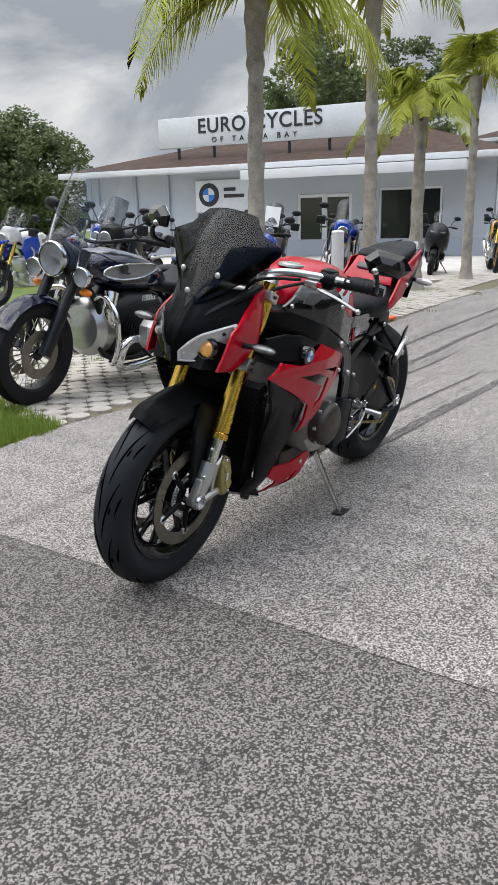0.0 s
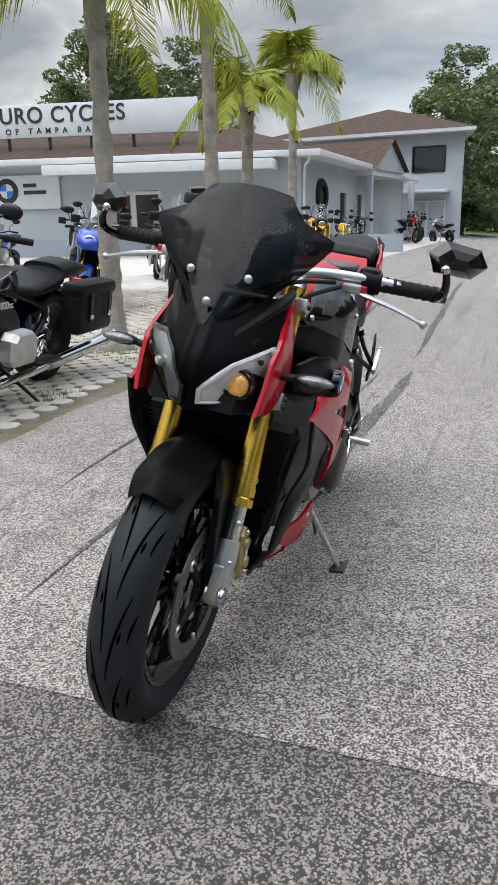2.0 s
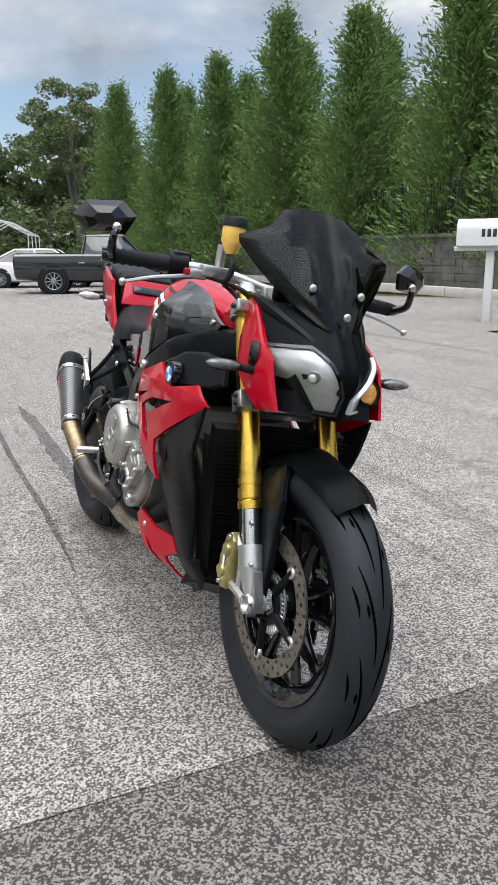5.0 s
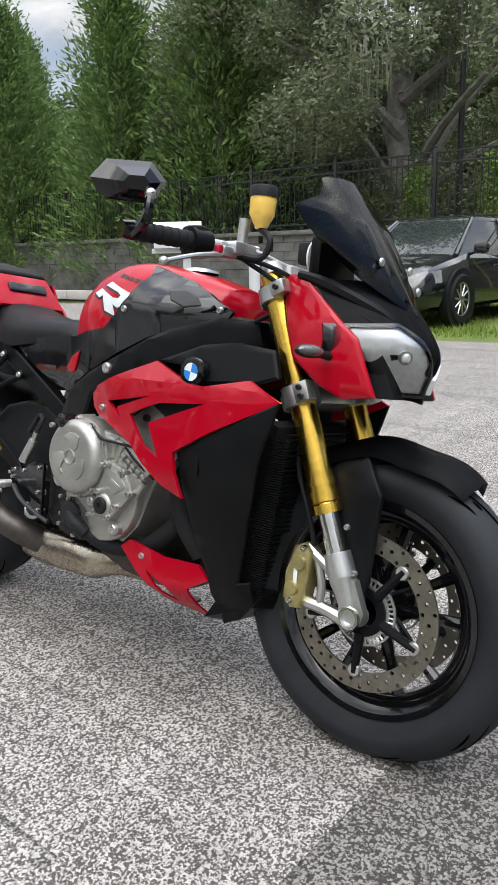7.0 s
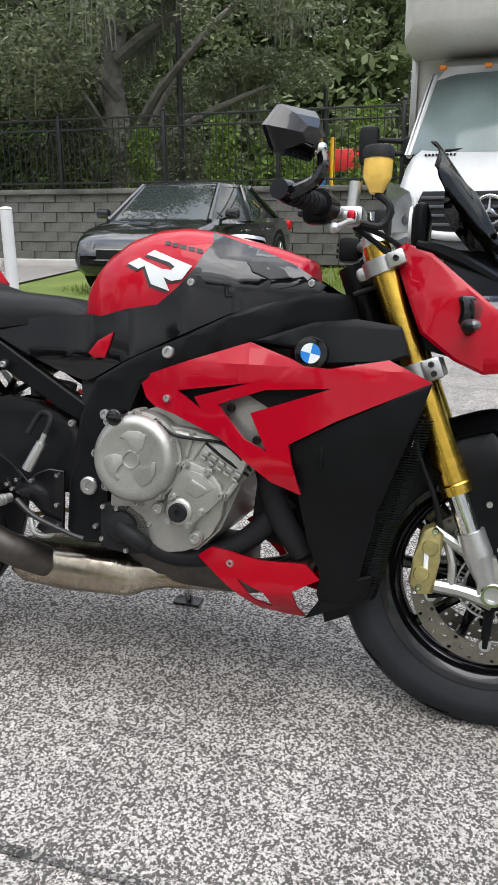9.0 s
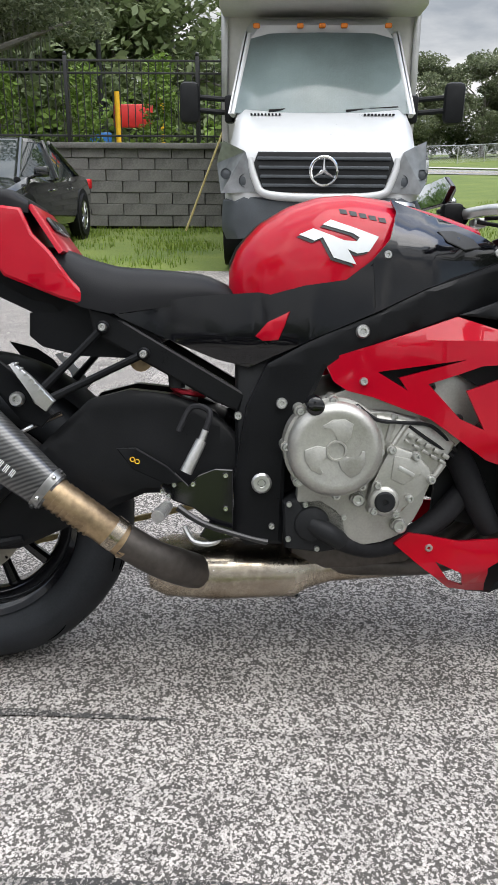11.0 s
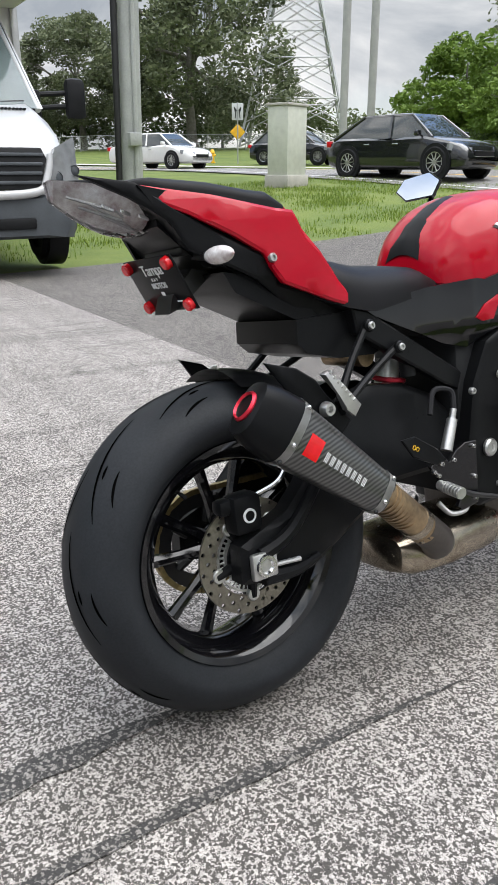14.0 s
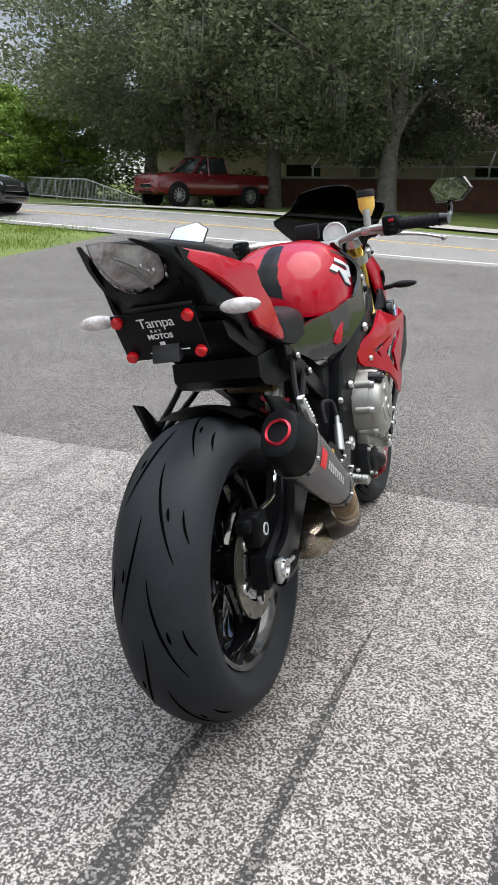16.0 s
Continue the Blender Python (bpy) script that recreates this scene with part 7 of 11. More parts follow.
# ---- screen ----
SCREEN = [(0.881, 1.443, 0.018, 1.438), (0.905, 1.428, 0.055, 1.408), (0.94, 1.406, 0.095, 1.36), (0.975, 1.384, 0.135, 1.325), (1.012, 1.36, 0.168, 1.297), (1.05, 1.334, 0.196, 1.272), (1.067, 1.322, 0.197, 1.268), (1.095, 1.301, 0.13, 1.27), (1.123, 1.28, 0.104, 1.262), (1.152, 1.258, 0.09, 1.246)]


def screen_point(k, u):
    z, xc, w, xe = SCREEN[k]
    x = xc + (xe - xc) * abs(u) ** 1.8
    fin = 0.008 * max(0, 1 - abs(abs(u * w) - 0.055) / 0.02) if 1 < k < 6 else 0
    return Vector((x + fin, u * w, z - 0.012 * abs(u) ** 2 * (1 if k == len(SCREEN) - 1 else 0)))


bm = bmesh.new()
rows = [[bm.verts.new(screen_point(k, -1 + 2 * j / 28)) for j in range(29)] for k in range(len(SCREEN))]
skin(bm, rows)
bmesh.ops.subdivide_edges(bm, edges=bm.edges[:], cuts=1, use_grid_fill=True, smooth=0.3)
bmesh.ops.solidify(bm, geom=bm.faces[:], thickness=0.003)
screen = part("wind_screen", bm, smoke, bike, "dark smoked fly screen with raised centre", angle=60)
for p in ((1.425, 0, 0.92), (1.372, 0.062, 0.97), (1.372, -0.062, 0.97)):
    bm = bmesh.new()
    bmesh.ops.create_uvsphere(bm, u_segments=14, v_segments=8, radius=0.009, matrix=Matrix.Translation((p[0] + 0.012, p[1], p[2] + 0.006)) @ Matrix.Diagonal((0.5, 1, 1, 1)))
    part("screen_screw", bm, cast, screen)

# ---- bars, controls, mirrors ----
bm = bmesh.new()
pipe(bm, [(1.045, -0.4, 0.985), (1.075, -0.26, 0.99), (1.12, -0.14, 0.985), (1.15, -0.05, 0.965), (1.15, 0.05, 0.965), (1.12, 0.14, 0.985), (1.07, 0.26, 0.985), (1.03, 0.4, 0.975)], 0.0125, 12, 6)
part("handlebar", bm, cast, bike, "silver tapered handlebar")
bm = bmesh.new()
box(bm, (1.15, 0, 0.945), (0.05, 0.13, 0.06), 0.012)
part("bar_clamp", bm, cast, bike)
for s in (-1, 1):
    z0 = 0.986 if s < 0 else 0.976
    x0 = 1.045 if s < 0 else 1.03
    a, b_ = Vector((x0 + 0.028, s * 0.275, z0 + 0.004)), Vector((x0, s * 0.4, z0))
    bm = bmesh.new()
    rod(bm, a, b_, 0.0175, 0.0165, 16)
    grip = part("grip", bm, rubber, bike, "black ribbed rubber grip")
    for k in range(7):
        bm = bmesh.new()
        p = a.lerp(b_, (k + 0.5) / 7)
        rod(bm, p, p + (b_ - a) * 0.06, 0.0185, None, 16)
        part("rib", bm, rubber, grip)
    bm = bmesh.new()
    rod(bm, b_, b_ + (b_ - a).normalized() * 0.025, 0.019, 0.016, 16)
    part("bar_end", bm, gloss, grip)
    sw = a.lerp(b_, -0.22)
    bm = bmesh.new()
    rod(bm, a, a.lerp(b_, -0.35), 0.026, 0.024, 16)
    box(bm, tuple(sw + Vector((-0.012, 0, 0.0))), (0.05, 0.05, 0.062), 0.012)
    unit = part("switch_unit", bm, matte, bike, "black handlebar switch unit")
    for dz in (-0.014, 0.0, 0.014):
        bm = bmesh.new()
        box(bm, tuple(sw + Vector((-0.04, s * 0.006, dz))), (0.01, 0.016, 0.009), 0.002)
        part("switch", bm, clutch_red if dz > 0.01 and s < 0 else black_plastic, unit)
    # lever
    lv = Vector((1.125, s * 0.395, 0.93 if s < 0 else 0.918))
    bm = bmesh.new()
    pipe(bm, [(x0 + 0.075, s * 0.215, z0 - 0.015), (x0 + 0.085, s * 0.27, z0 - 0.025), (x0 + 0.09, s * 0.33, lv.z + 0.02), tuple(lv)], [0.009, 0.0085, 0.006, 0.0055], 8, 5, True, 0.75)
    bmesh.ops.create_uvsphere(bm, u_segments=10, v_segments=6, radius=0.009, matrix=Matrix.Translation(lv))
    lever = part("brake_lever" if s < 0 else "clutch_lever", bm, cast, bike, "silver adjustable lever with red adjuster")
    bm = bmesh.new()
    box(bm, (x0 + 0.078, s * 0.222, z0 - 0.012), (0.03, 0.045, 0.022), 0.006)
    part("lever_perch", bm, cast, lever)
    bm = bmesh.new()
    box(bm, (x0 + 0.083, s * 0.245, z0 - 0.01), (0.014, 0.022, 0.016), 0.004)
    part("lever_adjuster", bm, clutch_red, lever)
    # mirror on a bar-end stalk
    ball = Vector((1.1, s * 0.415, 1.045 if s < 0 else 1.04))
    bm = bmesh.new()
    pipe(bm, [tuple(b_ + Vector((0.01, s * 0.005, -0.004))), tuple(b_ + Vector((0.05, s * 0.02, 0.01))), tuple(b_ + Vector((0.062, s * 0.022, 0.036))), tuple(ball)], [0.012, 0.01, 0.009, 0.007], 8, 5)
    mirror = part("mirror_stalk", bm, gloss, bike, "black bar-end mirror with angular head")
    bm = bmesh.new()
    bmesh.ops.create_uvsphere(bm, u_segments=14, v_segments=8, radius=0.0115, matrix=Matrix.Translation(ball))
    part("mirror_joint", bm, steel, mirror)
    hexa = [(-0.075, -0.004), (-0.05, 0.03), (0.03, 0.04), (0.062, 0.012), (0.04, -0.03), (-0.045, -0.034)]
    centre = ball + Vector((-0.03, s * 0.015, 0.018))
    face = Matrix.Translation(centre) @ Matrix.Rotation(radians(24 * s), 4, "Z") @ Matrix.Rotation(radians(11), 4, "Y")
    bm = bmesh.new()
    loft(bm, [[face @ Vector((dx, -s * u * k, v * k)) for u, v in hexa] for dx, k in ((-0.014, 1.0), (-0.004, 1.04), (0.014, 0.75), (0.026, 0.35))])
    part("mirror_shell", bm, gloss, mirror, angle=20)
    bm = bmesh.new()
    loft(bm, [[face @ Vector((dx, -s * u * 0.95, v * 0.95)) for u, v in hexa] for dx in (-0.0165, -0.0135)])
    part("mirror_glass", bm, material("mirror_glass", (0.9, 0.91, 0.92), 0.02, 1.0, var=0.0, rvar=0.0) if s < 0 else bpy.data.materials["mirror_glass"], mirror, "bright mirror glass")
    # front indicator
    bm = bmesh.new()
    rod(bm, (1.34, s * 0.135, 0.785), (1.34, s * 0.185, 0.79), 0.009, 0.008, 10)
    stalk = part("indicator_stalk", bm, black_plastic, bike, "short indicator with clear lens")
    bm = bmesh.new()
    bmesh.ops.create_uvsphere(bm, u_segments=16, v_segments=10, radius=1.0, matrix=Matrix.Translation((1.342, s * 0.222, 0.792)) @ Matrix.Diagonal((0.016, 0.045, 0.013, 1)))
    part("indicator_shell", bm, black_plastic, stalk)
    bm = bmesh.new()
    bmesh.ops.create_uvsphere(bm, u_segments=16, v_segments=10, radius=1.0, matrix=Matrix.Translation((1.348, s * 0.226, 0.793)) @ Matrix.Diagonal((0.014, 0.04, 0.011, 1)))
    part("indicator_lens", bm, smoked_lens, stalk)
# brake fluid pot
bm = bmesh.new()
lathe(bm, [(0.0, 0.0), (0.012, 0.0), (0.018, 0.012), (0.026, 0.028), (0.027, 0.06), (0.0, 0.06)], Matrix.Translation((1.158, -0.16, 1.03)) @ Matrix.Rotation(radians(90), 4, "X") @ Matrix.Rotation(radians(0), 4, "Y"), 24)
pot = part("fluid_reservoir", bm, fluid, bike, "yellow brake fluid pot with black cap")
bm = bmesh.new()
lathe(bm, [(0.0, 0.082), (0.026, 0.082), (0.029, 0.078), (0.029, 0.06), (0.0, 0.06)], Matrix.Translation((1.158, -0.16, 1.03)) @ Matrix.Rotation(radians(90), 4, "X"), 24)
part("pot_cap", bm, black_plastic, pot)
bm = bmesh.new()
pipe(bm, [(1.158, -0.16, 1.03), (1.185, -0.162, 1.005), (1.17, -0.168, 0.97), (1.125, -0.19, 0.975)], 0.007, 8)
part("pot_hose", bm, black_plastic, pot)
bm = bmesh.new()
rod(bm, (1.115, -0.165, 1.0), (1.12, -0.165, 1.05), 0.011, 0.012, 12)
box(bm, (1.118, -0.18, 0.985), (0.05, 0.07, 0.028), 0.007)
part("master_cylinder", bm, cast, bike)
# instrument cluster and small things behind the screen
bm = bmesh.new()
box(bm, (1.235, 0, 0.985), (0.03, 0.15, 0.095), 0.012, None)
dash = part("instrument_panel", bm, matte, bike, "black instrument cluster with pale dial")
bm = bmesh.new()
lathe(bm, [(0.0, 0.0), (0.036, 0.0), (0.036, 0.004), (0.04, 0.006), (0.042, 0.0)], Matrix.Translation((1.218, -0.03, 0.99)) @ Matrix.Rotation(radians(90), 4, "Z"), 28)
part("dial", bm, badge_white, dash)
bm = bmesh.new()
box(bm, (1.15, 0.045, 1.01), (0.03, 0.08, 0.05), 0.008)
part("phone_cradle", bm, black_plastic, bike)
for pts in ([(1.10, -0.2, 0.975), (1.18, -0.13, 0.955), (1.25, -0.05, 0.9), (1.24, -0.02, 0.84)], [(1.10, 0.2, 0.965), (1.2, 0.13, 0.93), (1.23, 0.08, 0.86), (1.15, 0.07, 0.8)], [(1.11, 0.18, 0.97), (1.24, 0.1, 0.96), (1.22, 0.03, 0.86)], [(1.12, -0.16, 0.97), (1.21, -0.11, 0.9), (1.12, -0.1, 0.85)]):
    bm = bmesh.new()
    pipe(bm, pts, 0.005, 8)
    part("control_cable", bm, black_plastic, bike)

# ---- tank ----
TANK = [(0.528, 0.845, 0.075, 0.792), (0.545, 0.885, 0.105, 0.788), (0.585, 0.928, 0.135, 0.786), (0.64, 0.962, 0.158, 0.788), (0.70, 0.981, 0.17, 0.792), (0.76, 0.986, 0.174, 0.80), (0.82, 0.978, 0.168, 0.815), (0.88, 0.965, 0.15, 0.835), (0.95, 0.948, 0.12, 0.855), (1.02, 0.925, 0.09, 0.865)]
t_top, t_half, t_low = line([(a, b) for a, b, _, _ in TANK]), line([(a, c) for a, _, c, _ in TANK]), line([(a, d) for a, _, _, d in TANK])


def tank_y(x, z):
    f = min(0.999, max(0.0, (z - t_low(x)) / (t_top(x) - t_low(x))))
    a = math.asin(f ** (1 / 0.8))
    return t_half(x) * math.cos(a) ** 0.62


bm = bmesh.new()
secs = []
for k in range(34):
    x = 0.528 + (1.02 - 0.528) * k / 33
    w, zt, zb = t_half(x), t_top(x), t_low(x)
    half = [(w * math.cos(a) ** 0.62 if a < 1.5707 else 0, zb + (zt - zb) * math.sin(a) ** 0.8) for a in [math.pi / 2 * j / 12 for j in range(13)]]
    ring = [(x, -y, z) for y, z in half] + [(x, y, z) for y, z in half[-2::-1]] + [(x, 0, zb - 0.01)]
    secs.append(ring)
loft(bm, secs)
tank = part("fuel_tank", bm, red, bike, "gloss red sculpted fuel tank", angle=70)
# pad and trim on the back of the tank
bm = bmesh.new()
rows = []
for k in range(13):
    f = k / 12
    x = 0.532 + 0.15 * f
    rows.append([bm.verts.new((x - 0.004 * (1 - f), y, None or (t_low(x) + (t_top(x) - t_low(x)) * max(0, 1 - (abs(y) / max(0.02, t_half(x))) ** 1.61) ** 0.5) + 0.003)) for y in [(-1 + 2 * j / 10) * (0.05 - 0.03 * math.sin(math.pi * f) + 0.02 * f) for j in range(11)]])
skin(bm, rows)
part("tank_pad", bm, matte, tank, "black rubber tank pad")
bm = bmesh.new()
lathe(bm, [(0.0, 0.006), (0.03, 0.006), (0.032, 0.003), (0.045, 0.003), (0.047, -0.004)], Matrix.Translation((0.86, 0, 0.97)) @ Matrix.Rotation(radians(90), 4, "X"), 32)
part("filler_cap", bm, cast, tank)
# winged letter-like mark on each flank
mark = [
    [(0.701, 0.917), (0.716, 0.926), (0.804, 0.894), (0.786, 0.867), (0.764, 0.863), (0.746, 0.871), (0.74, 0.887), (0.762, 0.885), (0.768, 0.892), (0.756, 0.9)],
    [(0.658, 0.899), (0.684, 0.91), (0.74, 0.887), (0.746, 0.871), (0.762, 0.843), (0.72, 0.856), (0.701, 0.893), (0.686, 0.887)],
]
for s in (-1, 1):
    joined_panel("flank_mark", mark, lambda x, z: tank_y(x, z) + 0.0034, silver_print, side=s, thick=0.0015, parent=tank, cell=0.02)
    shade = [[(x * 1.0 - 0.005, z - 0.0045) for x, z in o] for o in mark]
    joined_panel("mark_edge", shade, lambda x, z: tank_y(x, z) + 0.0018, ink, side=s, thick=0.0012, parent=tank, cell=0.02)
    for k in range(5):
        x = 0.735 + 0.018 * k
        panel("print_bar", [(x, 0.938 - 0.004 * k), (x + 0.013, 0.936 - 0.004 * k), (x + 0.011, 0.945 - 0.004 * k), (x - 0.002, 0.947 - 0.004 * k)], lambda x, z: tank_y(x, z) + 0.0012, ink, side=s, thick=0.001, parent=tank, cell=0.05, rim=0.0)

# black cover over the airbox, and the side trim that runs back under the seat
cov_y = line([(0.3, 0.115), (0.45, 0.135), (0.58, 0.155), (0.68, 0.178), (0.80, 0.198), (0.90, 0.188), (1.0, 0.148), (1.07, 0.112)])
cover_out = [(0.832, 0.966), (0.93, 0.935), (1.0, 0.905), (1.066, 0.866), (1.055, 0.85), (0.89, 0.80), (0.80, 0.758), (0.742, 0.815), (0.788, 0.85), (0.819, 0.886), (0.839, 0.942)]
trim_out = [(0.80, 0.758), (0.68, 0.706), (0.62, 0.678), (0.565, 0.652), (0.50, 0.668), (0.395, 0.712), (0.305, 0.752), (0.39, 0.776), (0.46, 0.786), (0.584, 0.793), (0.605, 0.789), (0.668, 0.805), (0.742, 0.815)]
cover_at = lambda x, z: cov_y(x) - 0.115 * smooth(0.86, 1.0, z) * smooth(0.72, 0.95, x) - 0.03 * smooth(0.89, 0.99, z) - 0.014 * smooth(0.7, 0.66, z)
trims = [joined_panel("side_cover", [cover_out, trim_out], cover_at, gloss, side=s, thick=0.01, label="gloss black side cover from tank to seat", cell=0.022, angle=32) for s in (-1, 1)]
for s, tr_ in zip((-1, 1), trims):
    panel("red_insert", [(0.577, 0.712), (0.592, 0.703), (0.62, 0.705), (0.63, 0.728), (0.641, 0.758), (0.60, 0.738)], lambda x, z: cov_y(x) + 0.004, red, side=s, thick=0.004, parent=tr_, rim=0.002)
    panel("intake_mesh", [(0.915, 0.905), (0.95, 0.908), (0.985, 0.893), (1.0, 0.876), (0.965, 0.87), (0.93, 0.885)], lambda x, z: cov_y(x) - 0.115 * smooth(0.86, 1.0, z) * smooth(0.72, 0.95, x) - 0.03 * smooth(0.89, 0.99, z) + 0.003, material("black_mesh", (0.01, 0.01, 0.01), 0.7, var=0.8, fine=700) if s < 0 else bpy.data.materials["black_mesh"], side=s, thick=0.003, parent=tr_, rim=0.002)
    for p in ((0.815, 0.859), (1.04, 0.868)):
        bolt((p[0], s * (cov_y(p[0]) - 0.002), p[1]), 0.008, cast, None, s)

# ---- frame spars ----
fr_y = line([(0.53, 0.158), (0.60, 0.165), (0.70, 0.185), (0.80, 0.197), (0.95, 0.19), (1.08, 0.125), (1.14, 0.08)])
spar = [(1.05, 0.852), (0.89, 0.798), (0.80, 0.757), (0.68, 0.704), (0.60, 0.66), (0.56, 0.578), (0.537, 0.435), (0.534, 0.33), (0.56, 0.305), (0.63, 0.31), (0.634, 0.437), (0.64, 0.547), (0.683, 0.597), (0.709, 0.656), (0.80, 0.69), (0.946, 0.745), (1.084, 0.775), (1.13, 0.80), (1.12, 0.85)]
spars = both("frame_spar", spar, lambda x, z: fr_y(x), frame_black, thick=0.035, rim=0.008, label="black cast aluminium frame spar")
for s, sp in zip((-1, 1), spars):
    for x, z, r in ((0.59, 0.432, 0.02), (0.773, 0.722, 0.013), (0.627, 0.587, 0.011), (0.521, 0.448, 0.008), (0.521, 0.384, 0.008), (0.61, 0.347, 0.006), (0.545, 0.562, 0.008)):
        y = fr_y(x) + 0.003
        bolt((x, s * y, z), r, cast, sp, s, 0.008)
bm = bmesh.new()
box(bm, (0.98, 0, 0.80), (0.2, 0.2, 0.12), 0.03)
box(bm, (0.75, 0, 0.72), (0.4, 0.28, 0.14), 0.03)
box(bm, (0.6, 0, 0.5), (0.12, 0.26, 0.36), 0.02)
part("airbox", bm, black_plastic, bike)

# ---- red flank panels ----
fl_y = line([(0.70, 0.178), (0.80, 0.212), (0.94, 0.238), (1.06, 0.238), (1.2, 0.23), (1.29, 0.222)])
fl = lambda x, z: fl_y(x) - 0.03 * smooth(0.70, 0.76, z) - 0.012 * smooth(0.52, 0.46, z)
# top bar, rear lobe, slanting strip and front blade share their edges and leave two slots open
TIP, SLOT, LOBE, NOTCH, BEND, STEP, POINT, SPIKE = (0.705, 0.669), (0.8, 0.649), (0.854, 0.616), (0.838, 0.639), (0.957, 0.673), (0.984, 0.661), (1.111, 0.671), (1.287, 0.69)
HEEL, CROOK, SPUR, FOOT = (0.842, 0.584), (0.993, 0.545), (1.06, 0.467), (0.89, 0.628)
flank = [
    [TIP, (0.944, 0.749), (1.032, 0.72), (1.056, 0.709), (1.103, 0.706), (1.207, 0.727), SPIKE, POINT, STEP, BEND, SLOT],
    [TIP, SLOT, LOBE, HEEL, (0.794, 0.602), (0.747, 0.613), (0.723, 0.629)],
    [HEEL, LOBE, NOTCH, BEND, STEP, FOOT, (0.947, 0.566), CROOK, SPUR, (1.003, 0.487), (0.949, 0.526), (0.895, 0.565)],
    [POINT, SPIKE, (1.122, 0.612), (1.034, 0.562), (1.043, 0.521), SPUR, CROOK, (0.958, 0.616)],
]
for s in (-1, 1):
    p1 = joined_panel("flank_panel", flank, fl, red, side=s, label="gloss red arrow-shaped flank panel with two open slots")
    bolt((0.776, s * (fl(0.776, 0.631) + 0.001), 0.631), 0.008, cast, p1, s)
    # round badge with quarters
    bx, by, bz = 1.066, fl(1.066, 0.73) + 0.006, 0.733
    bm = bmesh.new()
    lathe(bm, [(0.0, s * 0.004), (0.026, s * 0.004), (0.0305, s * 0.003), (0.0315, 0), (0.0315, -s * 0.016)], Matrix.Translation((bx, s * by, bz)), 32)
    bd = part("round_badge", bm, gloss, p1, "round black badge with blue and white quarters")
    for q in range(4):
        bm = bmesh.new()
        ring = [(0, 0)] + [(0.0185 * math.cos(q * math.pi / 2 + k * math.pi / 16 - 0.2), 0.0185 * math.sin(q * math.pi / 2 + k * math.pi / 16 - 0.2)) for k in range(9)]
        slab(bm, ring, lambda u, v, w: Vector((bx + u, s * (by + 0.0045 + w), bz + v)), 0.001)
        part("badge_quarter", bm, badge_blue if q % 2 == 0 else badge_white, bd)
    # black infill behind the slots
    panel("flank_backing", [(0.80, 0.62), (0.80, 0.655), (0.95, 0.70), (1.15, 0.70), (1.15, 0.64), (1.03, 0.60), (0.93, 0.655), (0.86, 0.62)], lambda x, z: fl_y(x) - 0.035, black_plastic, side=s, thick=0.006, rim=0)
    # radiator shroud
    shroud = [(1.034, 0.562), (1.122, 0.612), (1.2, 0.65), (1.287, 0.69), (1.272, 0.64), (1.20, 0.44), (1.172, 0.30), (1.195, 0.305), (1.19, 0.25), (1.15, 0.205), (1.10, 0.18), (1.085, 0.25), (1.095, 0.30), (1.07, 0.36), (1.05, 0.47), (1.043, 0.52)]
    sh_y = lambda x, z: 0.15 + 0.078 * smooth(0.2, 0.6, z) - 0.04 * smooth(1.15, 1.24, x) * smooth(0.6, 0.4, z) - 0.05 * smooth(0.3, 0.18, z)
    shp = panel("radiator_shroud", shroud, sh_y, matte, side=s, thick=0.006, rim=0.004, label="satin black radiator shroud")
    bm = bmesh.new()
    box(bm, (1.095, s * (sh_y(1.095, 0.54) + 0.001), 0.545), (0.006, 0.004, 0.045), 0.001, None)
    part("shroud_slot", bm, matte, shp)
    # upper trim between flank and headstock
    panel("headstock_trim", [(0.95, 0.752), (1.03, 0.742), (1.09, 0.712), (1.20, 0.72), (1.24, 0.735), (1.22, 0.79), (1.14, 0.80), (1.06, 0.79)], lambda x, z: 0.215 - 0.25 * max(0, z - 0.72) - 0.3 * max(0, x - 1.1), matte, side=s, thick=0.01, rim=0.005)
    # belly pan
    B0, B1, B2, B3 = (0.929, 0.278), (0.999, 0.213), (0.985, 0.25), (0.962, 0.232)
    belly = [
        [(0.846, 0.315), (0.874, 0.336), (0.909, 0.331), (0.977, 0.316), (1.065, 0.316), (1.094, 0.287), (1.04, 0.257), (1.046, 0.215), (1.058, 0.185), B1, B2, B0, (0.889, 0.278)],
        [(0.889, 0.278), B0, B3, B1, (1.058, 0.185), (1.02, 0.19), (0.97, 0.207), (0.93, 0.245)],
    ]
    bel = joined_panel("belly_panel", belly, lambda x, z: 0.185 - 0.09 * smooth(0.26, 0.15, z) - 0.025 * smooth(0.9, 1.1, x), red, side=s, label="gloss red belly panel with a small opening")
    bolt((0.915, s * 0.182, 0.306), 0.008, cast, bel, s)
# radiator
bm = bmesh.new()
loft(bm, [[(1.255, -0.175, 0.64), (1.255, 0.175, 0.64), (1.225, 0.175, 0.65), (1.225, -0.175, 0.65)], [(1.19, -0.14, 0.42), (1.19, 0.14, 0.42), (1.16, 0.14, 0.43), (1.16, -0.14, 0.43)]])
loft(bm, [[(1.185, -0.13, 0.405), (1.185, 0.13, 0.405), (1.15, 0.13, 0.41), (1.15, -0.13, 0.41)], [(1.165, -0.10, 0.26), (1.165, 0.10, 0.26), (1.13, 0.10, 0.265), (1.13, -0.10, 0.265)]])
rad = part("radiator", bm, black_plastic, bike, "black finned radiator core")
bm = bmesh.new()
